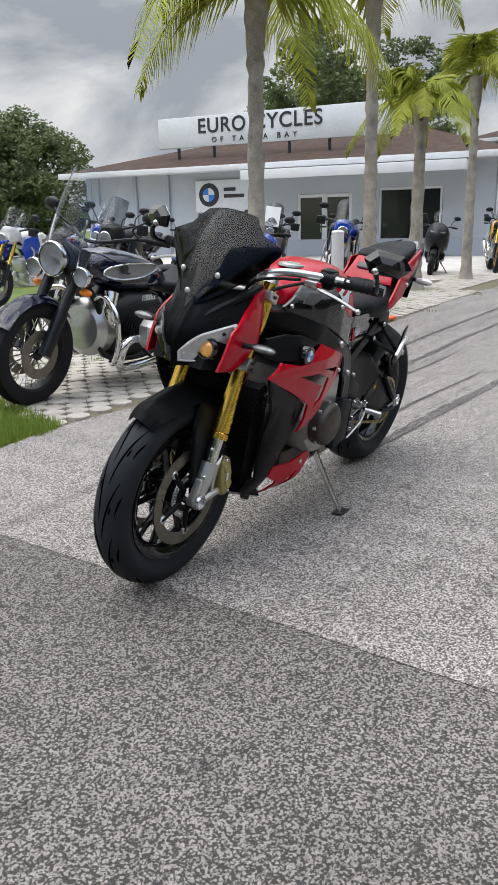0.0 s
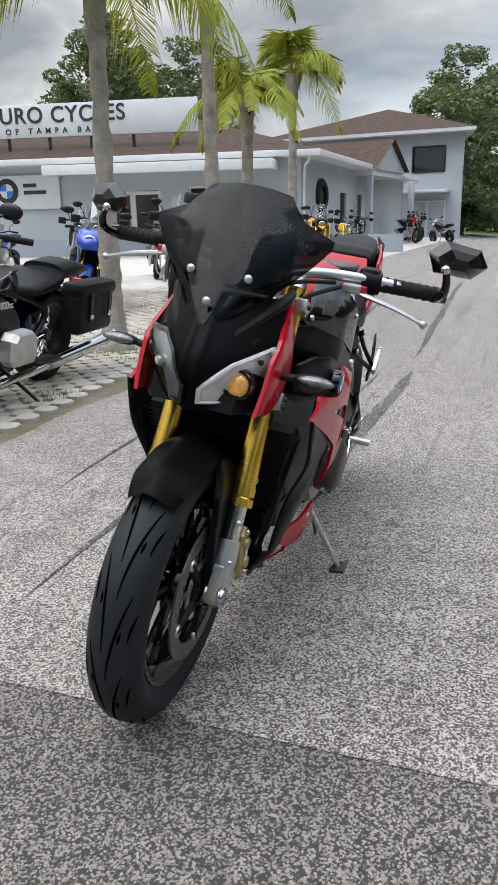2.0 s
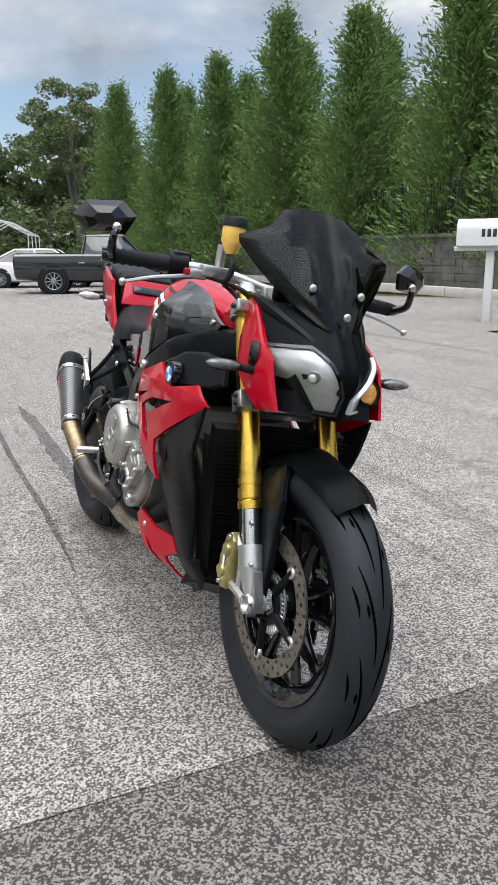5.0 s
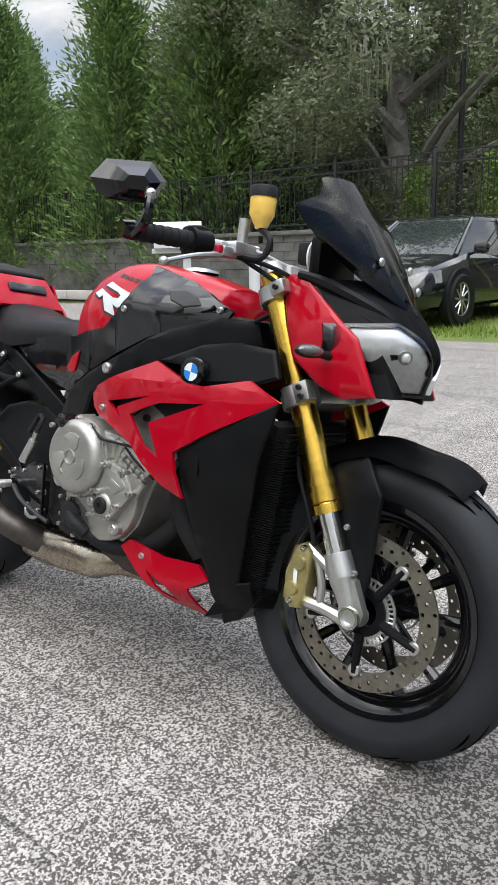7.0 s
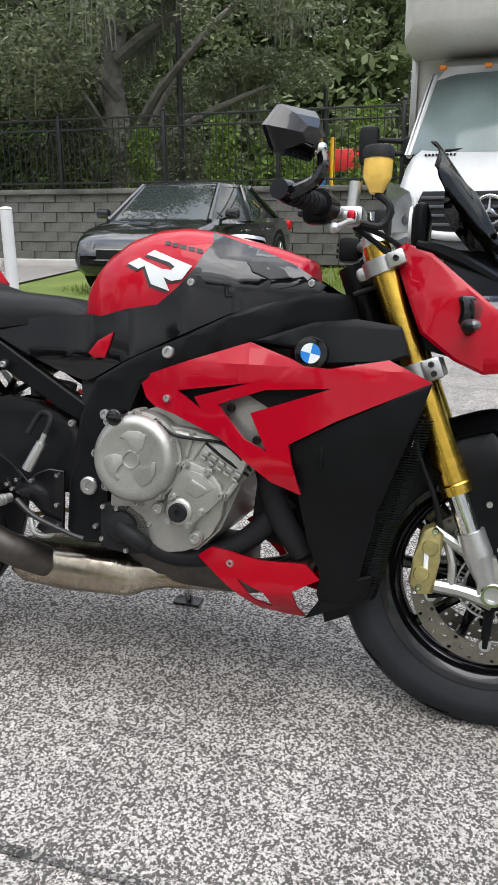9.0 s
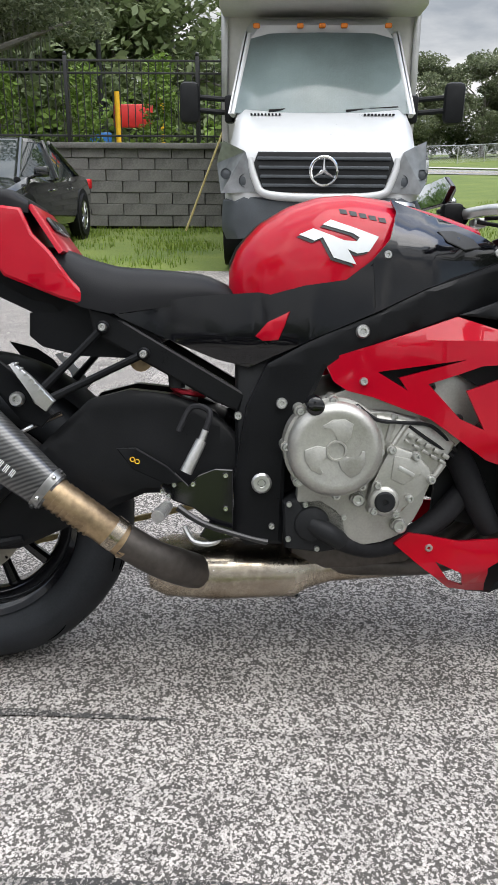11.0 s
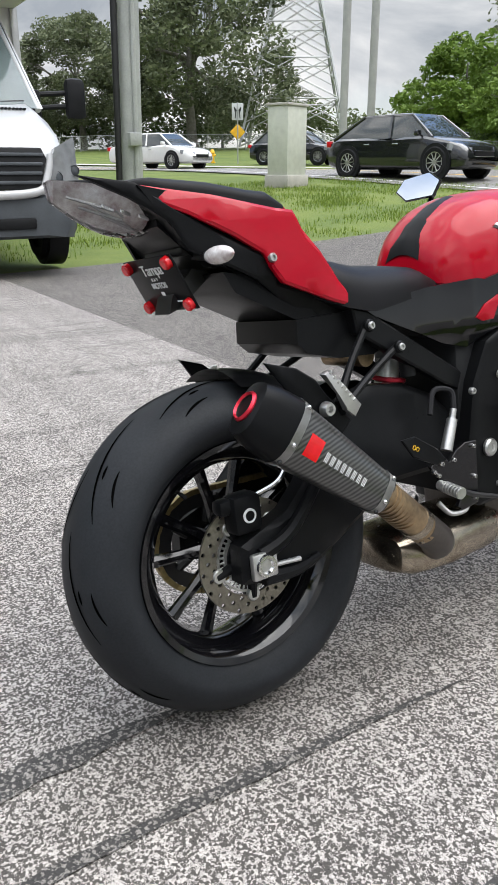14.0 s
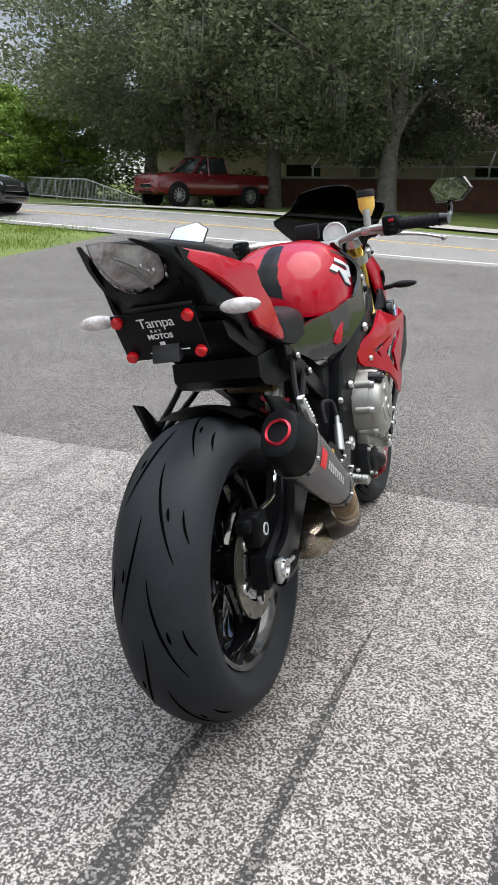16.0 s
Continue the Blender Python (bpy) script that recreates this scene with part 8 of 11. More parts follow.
for k in range(34):
    z = 0.27 + 0.0108 * k
    x = 1.157 + (z - 0.26) * 0.25 + (0.012 if z > 0.41 else 0)
    w = 0.105 + (z - 0.26) * 0.18
    box(bm, (x + 0.012, 0, z), (0.004, 2 * w, 0.003))
part("radiator_core", bm, matte, rad, kind="stuff")
for s in (-1, 1):
    bm = bmesh.new()
    for k in range(64):
        z = 0.28 + 0.0054 * k
        x = 1.165 + (z - 0.26) * 0.25
        box(bm, (x, s * (0.115 + (z - 0.26) * 0.2), z), (0.075, 0.003, 0.0022))
    part("side_mesh", bm, matte, rad, kind="stuff")
bm = bmesh.new()
loft(bm, [[(1.06, -0.12, 0.19), (1.19, -0.12, 0.245), (1.2, -0.1, 0.27), (1.12, -0.12, 0.28)], [(1.05, 0, 0.15), (1.20, 0, 0.22), (1.21, 0, 0.27), (1.12, 0, 0.28)], [(1.06, 0.12, 0.19), (1.19, 0.12, 0.245), (1.2, 0.1, 0.27), (1.12, 0.12, 0.28)]])
part("belly_nose", bm, matte, bike, "black duct under the radiator")

# ---- engine ----
bm = bmesh.new()
block = [(0.665, 0.33), (0.74, 0.30), (0.83, 0.31), (0.89, 0.37), (0.93, 0.47), (1.01, 0.56), (0.99, 0.64), (0.87, 0.66), (0.74, 0.61), (0.68, 0.59)]
slab(bm, block, lambda u, v, w: Vector((u, -0.175 + w, v)), 0.35, 0.015)
eng = part("engine_block", bm, engine_grey, bike, "cast grey four-cylinder engine block")


def plate_on(name, outline, y0, y1, mat, parent, bevel=0.004, label=""):
    """A cast plate on the right flank between two distances from the middle."""
    bm = bmesh.new()
    slab(bm, outline, lambda u, v, w: Vector((u, -y0 - w, v)), y1 - y0, bevel)
    return part(name, bm, mat, parent, label)


# crankcase side, cylinder side and the stepped covers on them
plate_on("crankcase_side", [(0.655, 0.40), (0.70, 0.33), (0.787, 0.316), (0.82, 0.322), (0.851, 0.335), (0.88, 0.365), (0.897, 0.398), (0.906, 0.447), (0.87, 0.52), (0.79, 0.57), (0.70, 0.58), (0.66, 0.54)], 0.17, 0.2, engine_grey, eng, 0.006)
cylinder = plate_on("cylinder_side", [(0.779, 0.579), (0.832, 0.573), (0.88, 0.562), (0.93, 0.535), (0.952, 0.514), (0.93, 0.48), (0.906, 0.447), (0.86, 0.45), (0.80, 0.50)], 0.17, 0.207, engine_grey, eng, 0.005)
head = plate_on("cylinder_head", [(0.862, 0.585), (0.90, 0.565), (0.955, 0.53), (1.0, 0.555), (1.0, 0.63), (0.95, 0.675), (0.90, 0.655)], 0.15, 0.186, engine_grey, eng, 0.006)
for k in range(5):
    p, q = Vector((0.869 + 0.0165 * k, -0.211, 0.538 - 0.0095 * k)), Vector((0.862 + 0.0165 * k, -0.211, 0.522 - 0.0095 * k))
    bm = bmesh.new()
    box(bm, (0, 0, 0), (0.0135, 0.012, 0.009), 0.002, Matrix.Translation((p + q) / 2) @ Matrix.Rotation(radians(30), 4, "Y"))
    box(bm, (0, 0, -0.012), (0.0135, 0.012, 0.006), 0.0015, Matrix.Translation((p + q) / 2) @ Matrix.Rotation(radians(30), 4, "Y"))
    part("casting_rib", bm, engine_grey, cylinder)
for a, b_, r in (((0.80, 0.565), (0.86, 0.555), 0.006), ((0.835, 0.57), (0.822, 0.52), 0.007), ((0.86, 0.555), (0.80, 0.46), 0.006), ((0.93, 0.478), (0.905, 0.44), 0.007), ((0.78, 0.565), (0.80, 0.52), 0.006)):
    bm = bmesh.new()
    rod(bm, (a[0], -0.207, a[1]), (b_[0], -0.207, b_[1]), r, r * 0.8, 8)
    part("casting_web", bm, engine_grey, cylinder)
for x, z in ((0.905, 0.62), (0.955, 0.65), (0.96, 0.56)):
    bolt((x, -0.187, z), 0.009, black_metal, head, -1, 0.008)
# clutch cover: bolted flange, domed rim, raised three-bladed figure
bm = bmesh.new()
lathe(bm, [(0.0, -0.248), (0.064, -0.248), (0.070, -0.2495), (0.078, -0.247), (0.0855, -0.239), (0.0885, -0.228), (0.0885, -0.218), (0.094, -0.217), (0.0945, -0.205), (0.0945, -0.17)], Matrix.Translation((0.722, 0, 0.509)), 64)
cl = part("clutch_cover", bm, engine_grey, eng, "round cast clutch cover with raised three-bladed figure")
clutch_at = lambda r, a, w: Vector((0.722 + r * math.cos(a), -0.2475 - w, 0.509 + r * math.sin(a)))
for k in range(3):
    a0 = radians(62 + 120 * k)
    outline = [(0.02, -0.35), (0.036, -0.30), (0.0575, -0.06), (0.0595, 0.25), (0.0575, 0.62), (0.052, 0.98), (0.046, 1.0), (0.043, 0.7), (0.032, 0.55), (0.02, 0.5)]
    bm = bmesh.new()
    slab(bm, outline, lambda r, a, w: clutch_at(r, a0 + a, w), 0.0036, 0.0012)
    part("cover_blade", bm, engine_grey, cl)
bm = bmesh.new()
lathe(bm, [(0.0145, -0.248), (0.0155, -0.2525), (0.0185, -0.2525), (0.0195, -0.248)], Matrix.Translation((0.722, 0, 0.509)), 28)
part("cover_hub", bm, engine_grey, cl)
for x, z in ((0.654, 0.583), (0.718, 0.604), (0.765, 0.587), (0.799, 0.552), (0.812, 0.502), (0.778, 0.433), (0.727, 0.414), (0.652, 0.442), (0.627, 0.512)):
    bm = bmesh.new()
    d = Vector((x - 0.722, 0, z - 0.509)).normalized() * 0.006
    rod(bm, (x - d.x, -0.18, z - d.z), (x - d.x, -0.222, z - d.z), 0.0115, 0.0105, 14)
    part("bolt_boss", bm, engine_grey, cl)
    bolt((x - d.x, -0.223, z - d.z), 0.0078, cast, cl, -1, 0.009)
bm = bmesh.new()
lathe(bm, [(0.0, -0.252), (0.012, -0.252), (0.0165, -0.249), (0.0175, -0.24), (0.0175, -0.215)], Matrix.Translation((0.683, 0, 0.59)), 20)
box(bm, (0.683, -0.254, 0.59), (0.026, 0.008, 0.005), 0.0015)
part("oil_filler", bm, gloss, cl, "black oil filler cap")
# ignition cover with black plug
ig = plate_on("ignition_cover", [(0.822, 0.51), (0.838, 0.512), (0.873, 0.5), (0.9, 0.472), (0.908, 0.447), (0.885, 0.425), (0.868, 0.408), (0.848, 0.385), (0.82, 0.376), (0.795, 0.386), (0.786, 0.41), (0.794, 0.44), (0.81, 0.475)], 0.2, 0.2225, engine_grey, eng, 0.005)
plate_on("cover_pad", [(0.833, 0.495), (0.868, 0.488), (0.888, 0.463), (0.852, 0.44), (0.828, 0.452)], 0.2225, 0.2255, engine_grey, ig, 0.0015)
bm = bmesh.new()
lathe(bm, [(0.0, -0.229), (0.022, -0.229), (0.027, -0.226), (0.029, -0.222), (0.029, -0.2)], Matrix.Translation((0.817, 0, 0.409)), 28)
part("crank_boss", bm, engine_grey, ig)
bm = bmesh.new()
lathe(bm, [(0.0, -0.232), (0.005, -0.232), (0.006, -0.236), (0.017, -0.236), (0.0195, -0.233), (0.0195, -0.226)], Matrix.Translation((0.817, 0, 0.409)), 24)
part("crank_plug", bm, black_plastic, ig, "black plug with star socket")
for x, z in ((0.828, 0.506), (0.874, 0.494), (0.903, 0.45), (0.864, 0.414), (0.797, 0.39), (0.803, 0.44), (0.838, 0.385)):
    bm = bmesh.new()
    rod(bm, (x, -0.2, z), (x, -0.225, z), 0.0105, 0.0095, 14)
    part("bolt_boss", bm, engine_grey, ig)
    bolt((x, -0.226, z), 0.0072, cast, ig, -1, 0.008)
for x, z, r in ((0.769, 0.41, 0.0125), (0.849, 0.358, 0.0135)):
    bm = bmesh.new()
    rod(bm, (x, -0.17, z), (x, -0.214, z), r * 1.25, r * 1.1, 18)
    part("drain_boss", bm, engine_grey, eng)
    bolt((x, -0.215, z), r, cast, eng, -1, 0.007)
bm = bmesh.new()
box(bm, (0, 0, 0), (0.034, 0.002, 0.008), 0.0008, Matrix.Translation((0.856, -0.2262, 0.466)) @ Matrix.Rotation(radians(28), 4, "Y"))
part("casting_mark_bar", bm, cast, ig)
for pts in ([(0.76, -0.225, 0.59), (0.80, -0.225, 0.562), (0.845, -0.215, 0.556), (0.905, -0.21, 0.548), (0.955, -0.2, 0.50)], [(0.86, -0.205, 0.55), (0.90, -0.208, 0.522), (0.95, -0.2, 0.49)]):
    bm = bmesh.new()
    pipe(bm, pts, 0.0035, 6)
    part("engine_wire", bm, black_plastic, eng)
# water pump, hoses, sump
pump = plate_on("pump_housing", [(0.63, 0.40), (0.66, 0.412), (0.70, 0.405), (0.735, 0.395), (0.752, 0.375), (0.759, 0.335), (0.735, 0.305), (0.70, 0.30), (0.634, 0.31)], 0.1, 0.2, black_plastic, bike, 0.01)
bm = bmesh.new()
lathe(bm, [(0.0, -0.216), (0.02, -0.215), (0.032, -0.208), (0.035, -0.195)], Matrix.Translation((0.685, 0, 0.36)), 24)
pipe(bm, [(0.685, -0.2, 0.36), (0.715, -0.212, 0.345), (0.74, -0.2, 0.325)], [0.02, 0.019, 0.018], 12, 4)
part("pump_cover", bm, black_plastic, pump)
for x, z in ((0.641, 0.398), (0.672, 0.397), (0.64, 0.33), (0.695, 0.311), (0.745, 0.372)):
    bolt((x, -0.201, z), 0.0055, cast, pump, -1, 0.006)
bm = bmesh.new()
pipe(bm, [(0.735, -0.19, 0.325), (0.80, -0.175, 0.305), (0.88, -0.15, 0.315), (0.95, -0.14, 0.36), (1.02, -0.13, 0.44)], [0.019, 0.021, 0.022, 0.024, 0.024], 12, 5)
part("coolant_hose", bm, rubber, bike)
bm = bmesh.new()
pipe(bm, [(0.955, -0.11, 0.52), (0.985, -0.145, 0.46), (1.01, -0.15, 0.40), (1.05, -0.13, 0.33)], [0.024, 0.026, 0.026, 0.024], 12, 5)
part("radiator_hose", bm, rubber, bike)
# added black sheets: close the see-through gap by the shroud, stand for its darkness
both("dark_gap_sheet", [(0.935, 0.35), (1.075, 0.32), (1.065, 0.45), (1.05, 0.56), (1.0, 0.57), (0.945, 0.47)], lambda x, z: 0.11, black_plastic, thick=0.01, rim=0)
bm = bmesh.new()
box(bm, (0.78, 0, 0.27), (0.26, 0.2, 0.08), 0.02)
part("sump", bm, header, bike)
# left engine cover
bm = bmesh.new()
lathe(bm, [(0.0, 0.235), (0.06, 0.235), (0.075, 0.225), (0.08, 0.21), (0.08, 0.17)], Matrix.Translation((0.80, 0, 0.43)), 36)
lc = part("alternator_cover", bm, header, eng, "round cast alternator cover")
for k in range(8):
    a = 2 * math.pi * k / 8
    bolt((0.80 + 0.084 * math.cos(a), 0.2, 0.43 + 0.084 * math.sin(a)), 0.0065, cast, lc, 1, 0.008)
bm = bmesh.new()
slab(bm, [(0.60, 0.32), (0.70, 0.30), (0.72, 0.42), (0.68, 0.50), (0.60, 0.48)], lambda u, v, w: Vector((u, 0.17 + w, v)), 0.035, 0.008)
part("sprocket_cover", bm, black_plastic, eng)
# headers, collector box, link pipe
for k, y in enumerate((-0.12, -0.04, 0.04, 0.12)):
    bm = bmesh.new()
    pipe(bm, [(1.00, y, 0.56), (1.09, y * 1.05, 0.52), (1.12, y, 0.42), (1.06, y * 0.8, 0.30), (0.96, y * 0.6 - 0.02, 0.245), (0.82, y * 0.4 - 0.03, 0.235), (0.70, -0.04 + y * 0.2, 0.232)], 0.021, 12, 5)
    part("exhaust_header", bm, header, bike)
bm = bmesh.new()
loft(bm, [[(x, -0.03 + w * math.copysign(abs(math.cos(a)) ** 0.55, math.cos(a)), zc + h * math.copysign(abs(math.sin(a)) ** 0.55, math.sin(a))) for a in [2 * math.pi * k / 20 for k in range(20)]] for x, w, h, zc in ((0.93, 0.05, 0.028, 0.235), (0.74, 0.06, 0.032, 0.228), (0.69, 0.075, 0.04, 0.225), (0.66, 0.095, 0.05, 0.222), (0.50, 0.105, 0.054, 0.222), (0.40, 0.1, 0.05, 0.225), (0.365, 0.08, 0.04, 0.227), (0.355, 0.05, 0.025, 0.228))])
part("collector_box", bm, heat, bike, "heat-tinted steel exhaust collector box")
bm = bmesh.new()
pipe(bm, [(0.46, -0.11, 0.235), (0.425, -0.155, 0.262), (0.38, -0.188, 0.292), (0.325, -0.206, 0.333)], [0.036, 0.036, 0.034, 0.033], 16, 5)
part("collector_outlet", bm, header, bike)
bm = bmesh.new()
pipe(bm, [(0.335, -0.204, 0.322), (0.27, -0.22, 0.378), (0.195, -0.232, 0.437)], [0.031, 0.031, 0.031], 20, 4)
link = part("link_pipe", bm, blued, bike, "browned titanium link pipe with ribs")
for k in range(8):
    p = Vector((0.335, -0.204, 0.322)).lerp(Vector((0.195, -0.232, 0.437)), 0.42 + 0.065 * k)
    bm = bmesh.new()
    rod(bm, p, p + Vector((-0.0035, -0.0007, 0.0029)), 0.0332, None, 20)
    part("pipe_rib", bm, blued, link)
bm = bmesh.new()
p = Vector((0.318, -0.207, 0.338))
rod(bm, p, p + Vector((-0.016, -0.0025, 0.0135)), 0.0345, None, 20)
box(bm, (0.322, -0.215, 0.305), (0.02, 0.012, 0.012), 0.003)
part("pipe_clamp", bm, heat, link)


def sil_ring(f, k):
    """A ring of the silencer: f from the pipe (0) to the mouth (1)."""
    c = Vector((0.205, -0.232, 0.428)).lerp(Vector((-0.02, -0.2, 0.612)), f)
    ax = (Vector((-0.02, -0.2, 0.612)) - Vector((0.205, -0.232, 0.428))).normalized()
    up = Vector((0.63, 0, 0.77)).normalized()
    out = ax.cross(up).normalized()
    pts = []
    for j in range(24):
        a = 2 * math.pi * j / 24
        ca, sa = math.cos(a), math.sin(a)
        e = 0.72
        pts.append(c + up * (abs(ca) ** e * (1 if ca > 0 else -1)) * 0.074 * k + out * (abs(sa) ** e * (1 if sa > 0 else -1)) * 0.058 * k)
    return pts


bm = bmesh.new()
loft(bm, [sil_ring(f, k) for f, k in ((0.0, 0.5), (0.06, 0.54), (0.3, 0.63), (0.6, 0.73), (0.80, 0.79))])
sil = part("silencer", bm, carbon, bike, "carbon fibre exhaust silencer with dark end cap", angle=60)
bm = bmesh.new()
loft(bm, [sil_ring(f, k) for f, k in ((0.8, 0.80), (0.86, 0.82), (1.02, 0.76), (1.10, 0.66), (1.115, 0.52))])
cap = part("silencer_cap", bm, matte, sil, "satin black angular end cap", angle=40)
for f0, k0, nm in ((0.795, 0.795, "band"), (0.015, 0.52, "band")):
    bm = bmesh.new()
    r0, r1 = sil_ring(f0, k0 + 0.02), sil_ring(f0 + 0.055, k0 + 0.045)
    skin(bm, [[bm.verts.new(p) for p in r0], [bm.verts.new(p) for p in r1]], True)
    bmesh.ops.solidify(bm, geom=bm.faces[:], thickness=0.002)
    bd = part("silencer_band", bm, cast, sil)
    for j in (1, 4, 8, 11):
        p, q = r0[(13 + j) % 24], r1[(13 + j) % 24]
        bm = bmesh.new()
        o = (p + q) / 2 + Vector((0, -0.0015, 0))
        bmesh.ops.create_uvsphere(bm, u_segments=8, v_segments=6, radius=0.0045, matrix=Matrix.Translation(o))
        part("rivet", bm, black_metal if j % 2 else steel, bd)
ax = (Vector((-0.02, -0.2, 0.612)) - Vector((0.205, -0.232, 0.428))).normalized()
mouth = Vector((-0.045, -0.1965, 0.632))
MO = Matrix.Translation(mouth) @ ax.to_track_quat("Y", "Z").to_matrix().to_4x4()
bm = bmesh.new()
lathe(bm, [(0.0215, 0.004), (0.0245, 0.008), (0.028, 0.004), (0.028, -0.008)], MO, 28)
part("outlet_ring", bm, clutch_red, cap, "red ring round the exhaust outlet")
bm = bmesh.new()
lathe(bm, [(0.0215, 0.004), (0.02, -0.04), (0.0, -0.045)], MO, 28)
part("outlet_bore", bm, header, cap)
# coloured maker's panel on the silencer: plain blocks
for f0, f1, lo, hi, mt, nm in ((0.63, 0.74, 12.4, 14.4, red_lens, "badge_block"), *[(0.24 + 0.046 * q, 0.272 + 0.046 * q, 12.75, 14.05, badge_white, "lettering_bar") for q in range(8)]):
    bm = bmesh.new()
    rows = []
    for k in range(7):
        f = f0 + (f1 - f0) * k / 6
        kk = line([(0.0, 0.5), (0.06, 0.54), (0.3, 0.63), (0.6, 0.73), (0.8, 0.79)])(f)
        ring = sil_ring(f, kk * 1.012 + 0.004)
        row = []
        for j in range(7):
            g = (lo + (hi - lo) * j / 6) + 4.2
            i = int(g) % 24
            row.append(bm.verts.new(ring[i].lerp(ring[(i + 1) % 24], g - int(g))))
        rows.append(row)
    if nm == "badge_block":
        skin(bm, rows)
    else:
        for a_, b_ in ((0, 1), (2, 3), (4, 5)):
            skin(bm, [[r[1], r[2], r[3], r[4], r[5]] for r in rows[a_:b_ + 1]])
        bmesh.ops.delete(bm, geom=[v for v in bm.verts if not v.link_faces], context="VERTS")
    part(nm, bm, mt, sil)

# ---- swingarm and suspension ----
arm = [(0.56, 0.50), (0.50, 0.56), (0.42, 0.595), (0.33, 0.605), (0.25, 0.585), (0.16, 0.50), (0.06, 0.415), (-0.045, 0.375), (-0.05, 0.305), (0.03, 0.288), (0.11, 0.292), (0.22, 0.34), (0.36, 0.40), (0.48, 0.40), (0.56, 0.40)]
arms = both("swingarm_side", arm, lambda x, z: 0.118 + 0.02 * smooth(0.35, 0.1, x) - 0.025 * smooth(0.4, 0.6, z), frame_black, thick=0.035, rim=0.012, label="black swingarm beam")
bm = bmesh.new()
box(bm, (0.45, 0, 0.5), (0.16, 0.2, 0.12), 0.03)
part("swingarm_bridge", bm, frame_black, bike)
for s in (-1, 1):
    bm = bmesh.new()
    pipe(bm, [(-0.01, s * 0.142, 0.352), (0.06, s * 0.147, 0.385), (0.15, s * 0.14, 0.48)], [0.016, 0.013, 0.01], 8, 4)
    pipe(bm, [(-0.01, s * 0.142, 0.31), (0.06, s * 0.144, 0.305), (0.12, s * 0.14, 0.315)], [0.016, 0.012, 0.008], 8, 4)
    part("swingarm_rib", bm, frame_black, arms[0 if s < 0 else 1])
    bm = bmesh.new()
    box(bm, (-0.012, s * 0.15, 0.337), (0.054, 0.014, 0.05), 0.005)
    ad = part("axle_block", bm, cast, bike)
    bm = bmesh.new()
    lathe(bm, [(0.01, s * 0.156), (0.014, s * 0.162), (0.02, s * 0.162), (0.022, s * 0.155)], Matrix.Translation((-0.012, 0, 0.337)), 20)
    part("axle_nut", bm, steel, ad)
    bm = bmesh.new()
    rod(bm, (0.015, s * 0.148, 0.33), (0.07, s * 0.148, 0.325), 0.005, None, 8)
    part("chain_adjuster", bm, cast, ad)
# rear caliper
bm = bmesh.new()
box(bm, (-0.018, -0.105, 0.428), (0.062, 0.05, 0.075), 0.014, None)
box(bm, (-0.045, -0.1, 0.445), (0.05, 0.035, 0.03), 0.01, None)
rc = part("rear_caliper", bm, matte, bike, "black rear brake caliper with white ring mark")
bm = bmesh.new()
lathe(bm, [(0.0095, -0.1325), (0.0135, -0.1325), (0.0135, -0.129), (0.0095, -0.129)], Matrix.Translation((-0.019, 0, 0.427)), 20)
part("ring_mark", bm, badge_white, rc)
bm = bmesh.new()
pipe(bm, [(0.015, -0.11, 0.455), (0.05, -0.13, 0.475), (0.09, -0.125, 0.51), (0.2, -0.11, 0.56)], 0.005, 8)
part("rear_brake_hose", bm, steel, rc)
# monoshock
bm = bmesh.new()
rod(bm, (0.45, -0.02, 0.64), (0.40, -0.02, 0.42), 0.026, None, 16)
shock = part("rear_shock", bm, cast, bike)
bm = bmesh.new()
pipe(bm, [(0.447 - 0.045 * f + 0.0, -0.02 + 0.04 * math.cos(f * 40), 0.625 - 0.19 * f + 0.0) if False else (0.45 - 0.05 * f + 0.036 * math.cos(f * 38), -0.02 + 0.036 * math.sin(f * 38), 0.62 - 0.2 * f) for f in [k / 60 for k in range(61)]], 0.006, 6, 1)
part("shock_spring", bm, clutch_red, shock)
bm = bmesh.new()
rod(bm, (0.35, -0.06, 0.66), (0.35, 0.06, 0.66), 0.022, None, 16)
part("shock_reservoir", bm, blued, shock)
bm = bmesh.new()
rod(bm, (0.425, -0.1, 0.655), (0.425, -0.1, 0.61), 0.019, 0.016, 14)
rod(bm, (0.425, -0.1, 0.655), (0.425, -0.1, 0.667), 0.021, None, 14)
part("brake_pot_rear", bm, black_plastic, bike)
# mudguard over the rear wheel
bm = bmesh.new()
rows = []
for k in range(12):
    a = radians(88 - 52 * k / 11)
    rows.append([bm.verts.new((0.345 * math.cos(a), 0.1 * (-1 + 2 * j / 8), 0.325 + (0.352 - 0.03 * abs(-1 + 2 * j / 8) ** 2) * math.sin(a) + 0.004)) for j in range(9)])
skin(bm, rows)
bmesh.ops.solidify(bm, geom=bm.faces[:], thickness=0.003)
part("rear_hugger", bm, matte, bike, "black wheel hugger", angle=60)

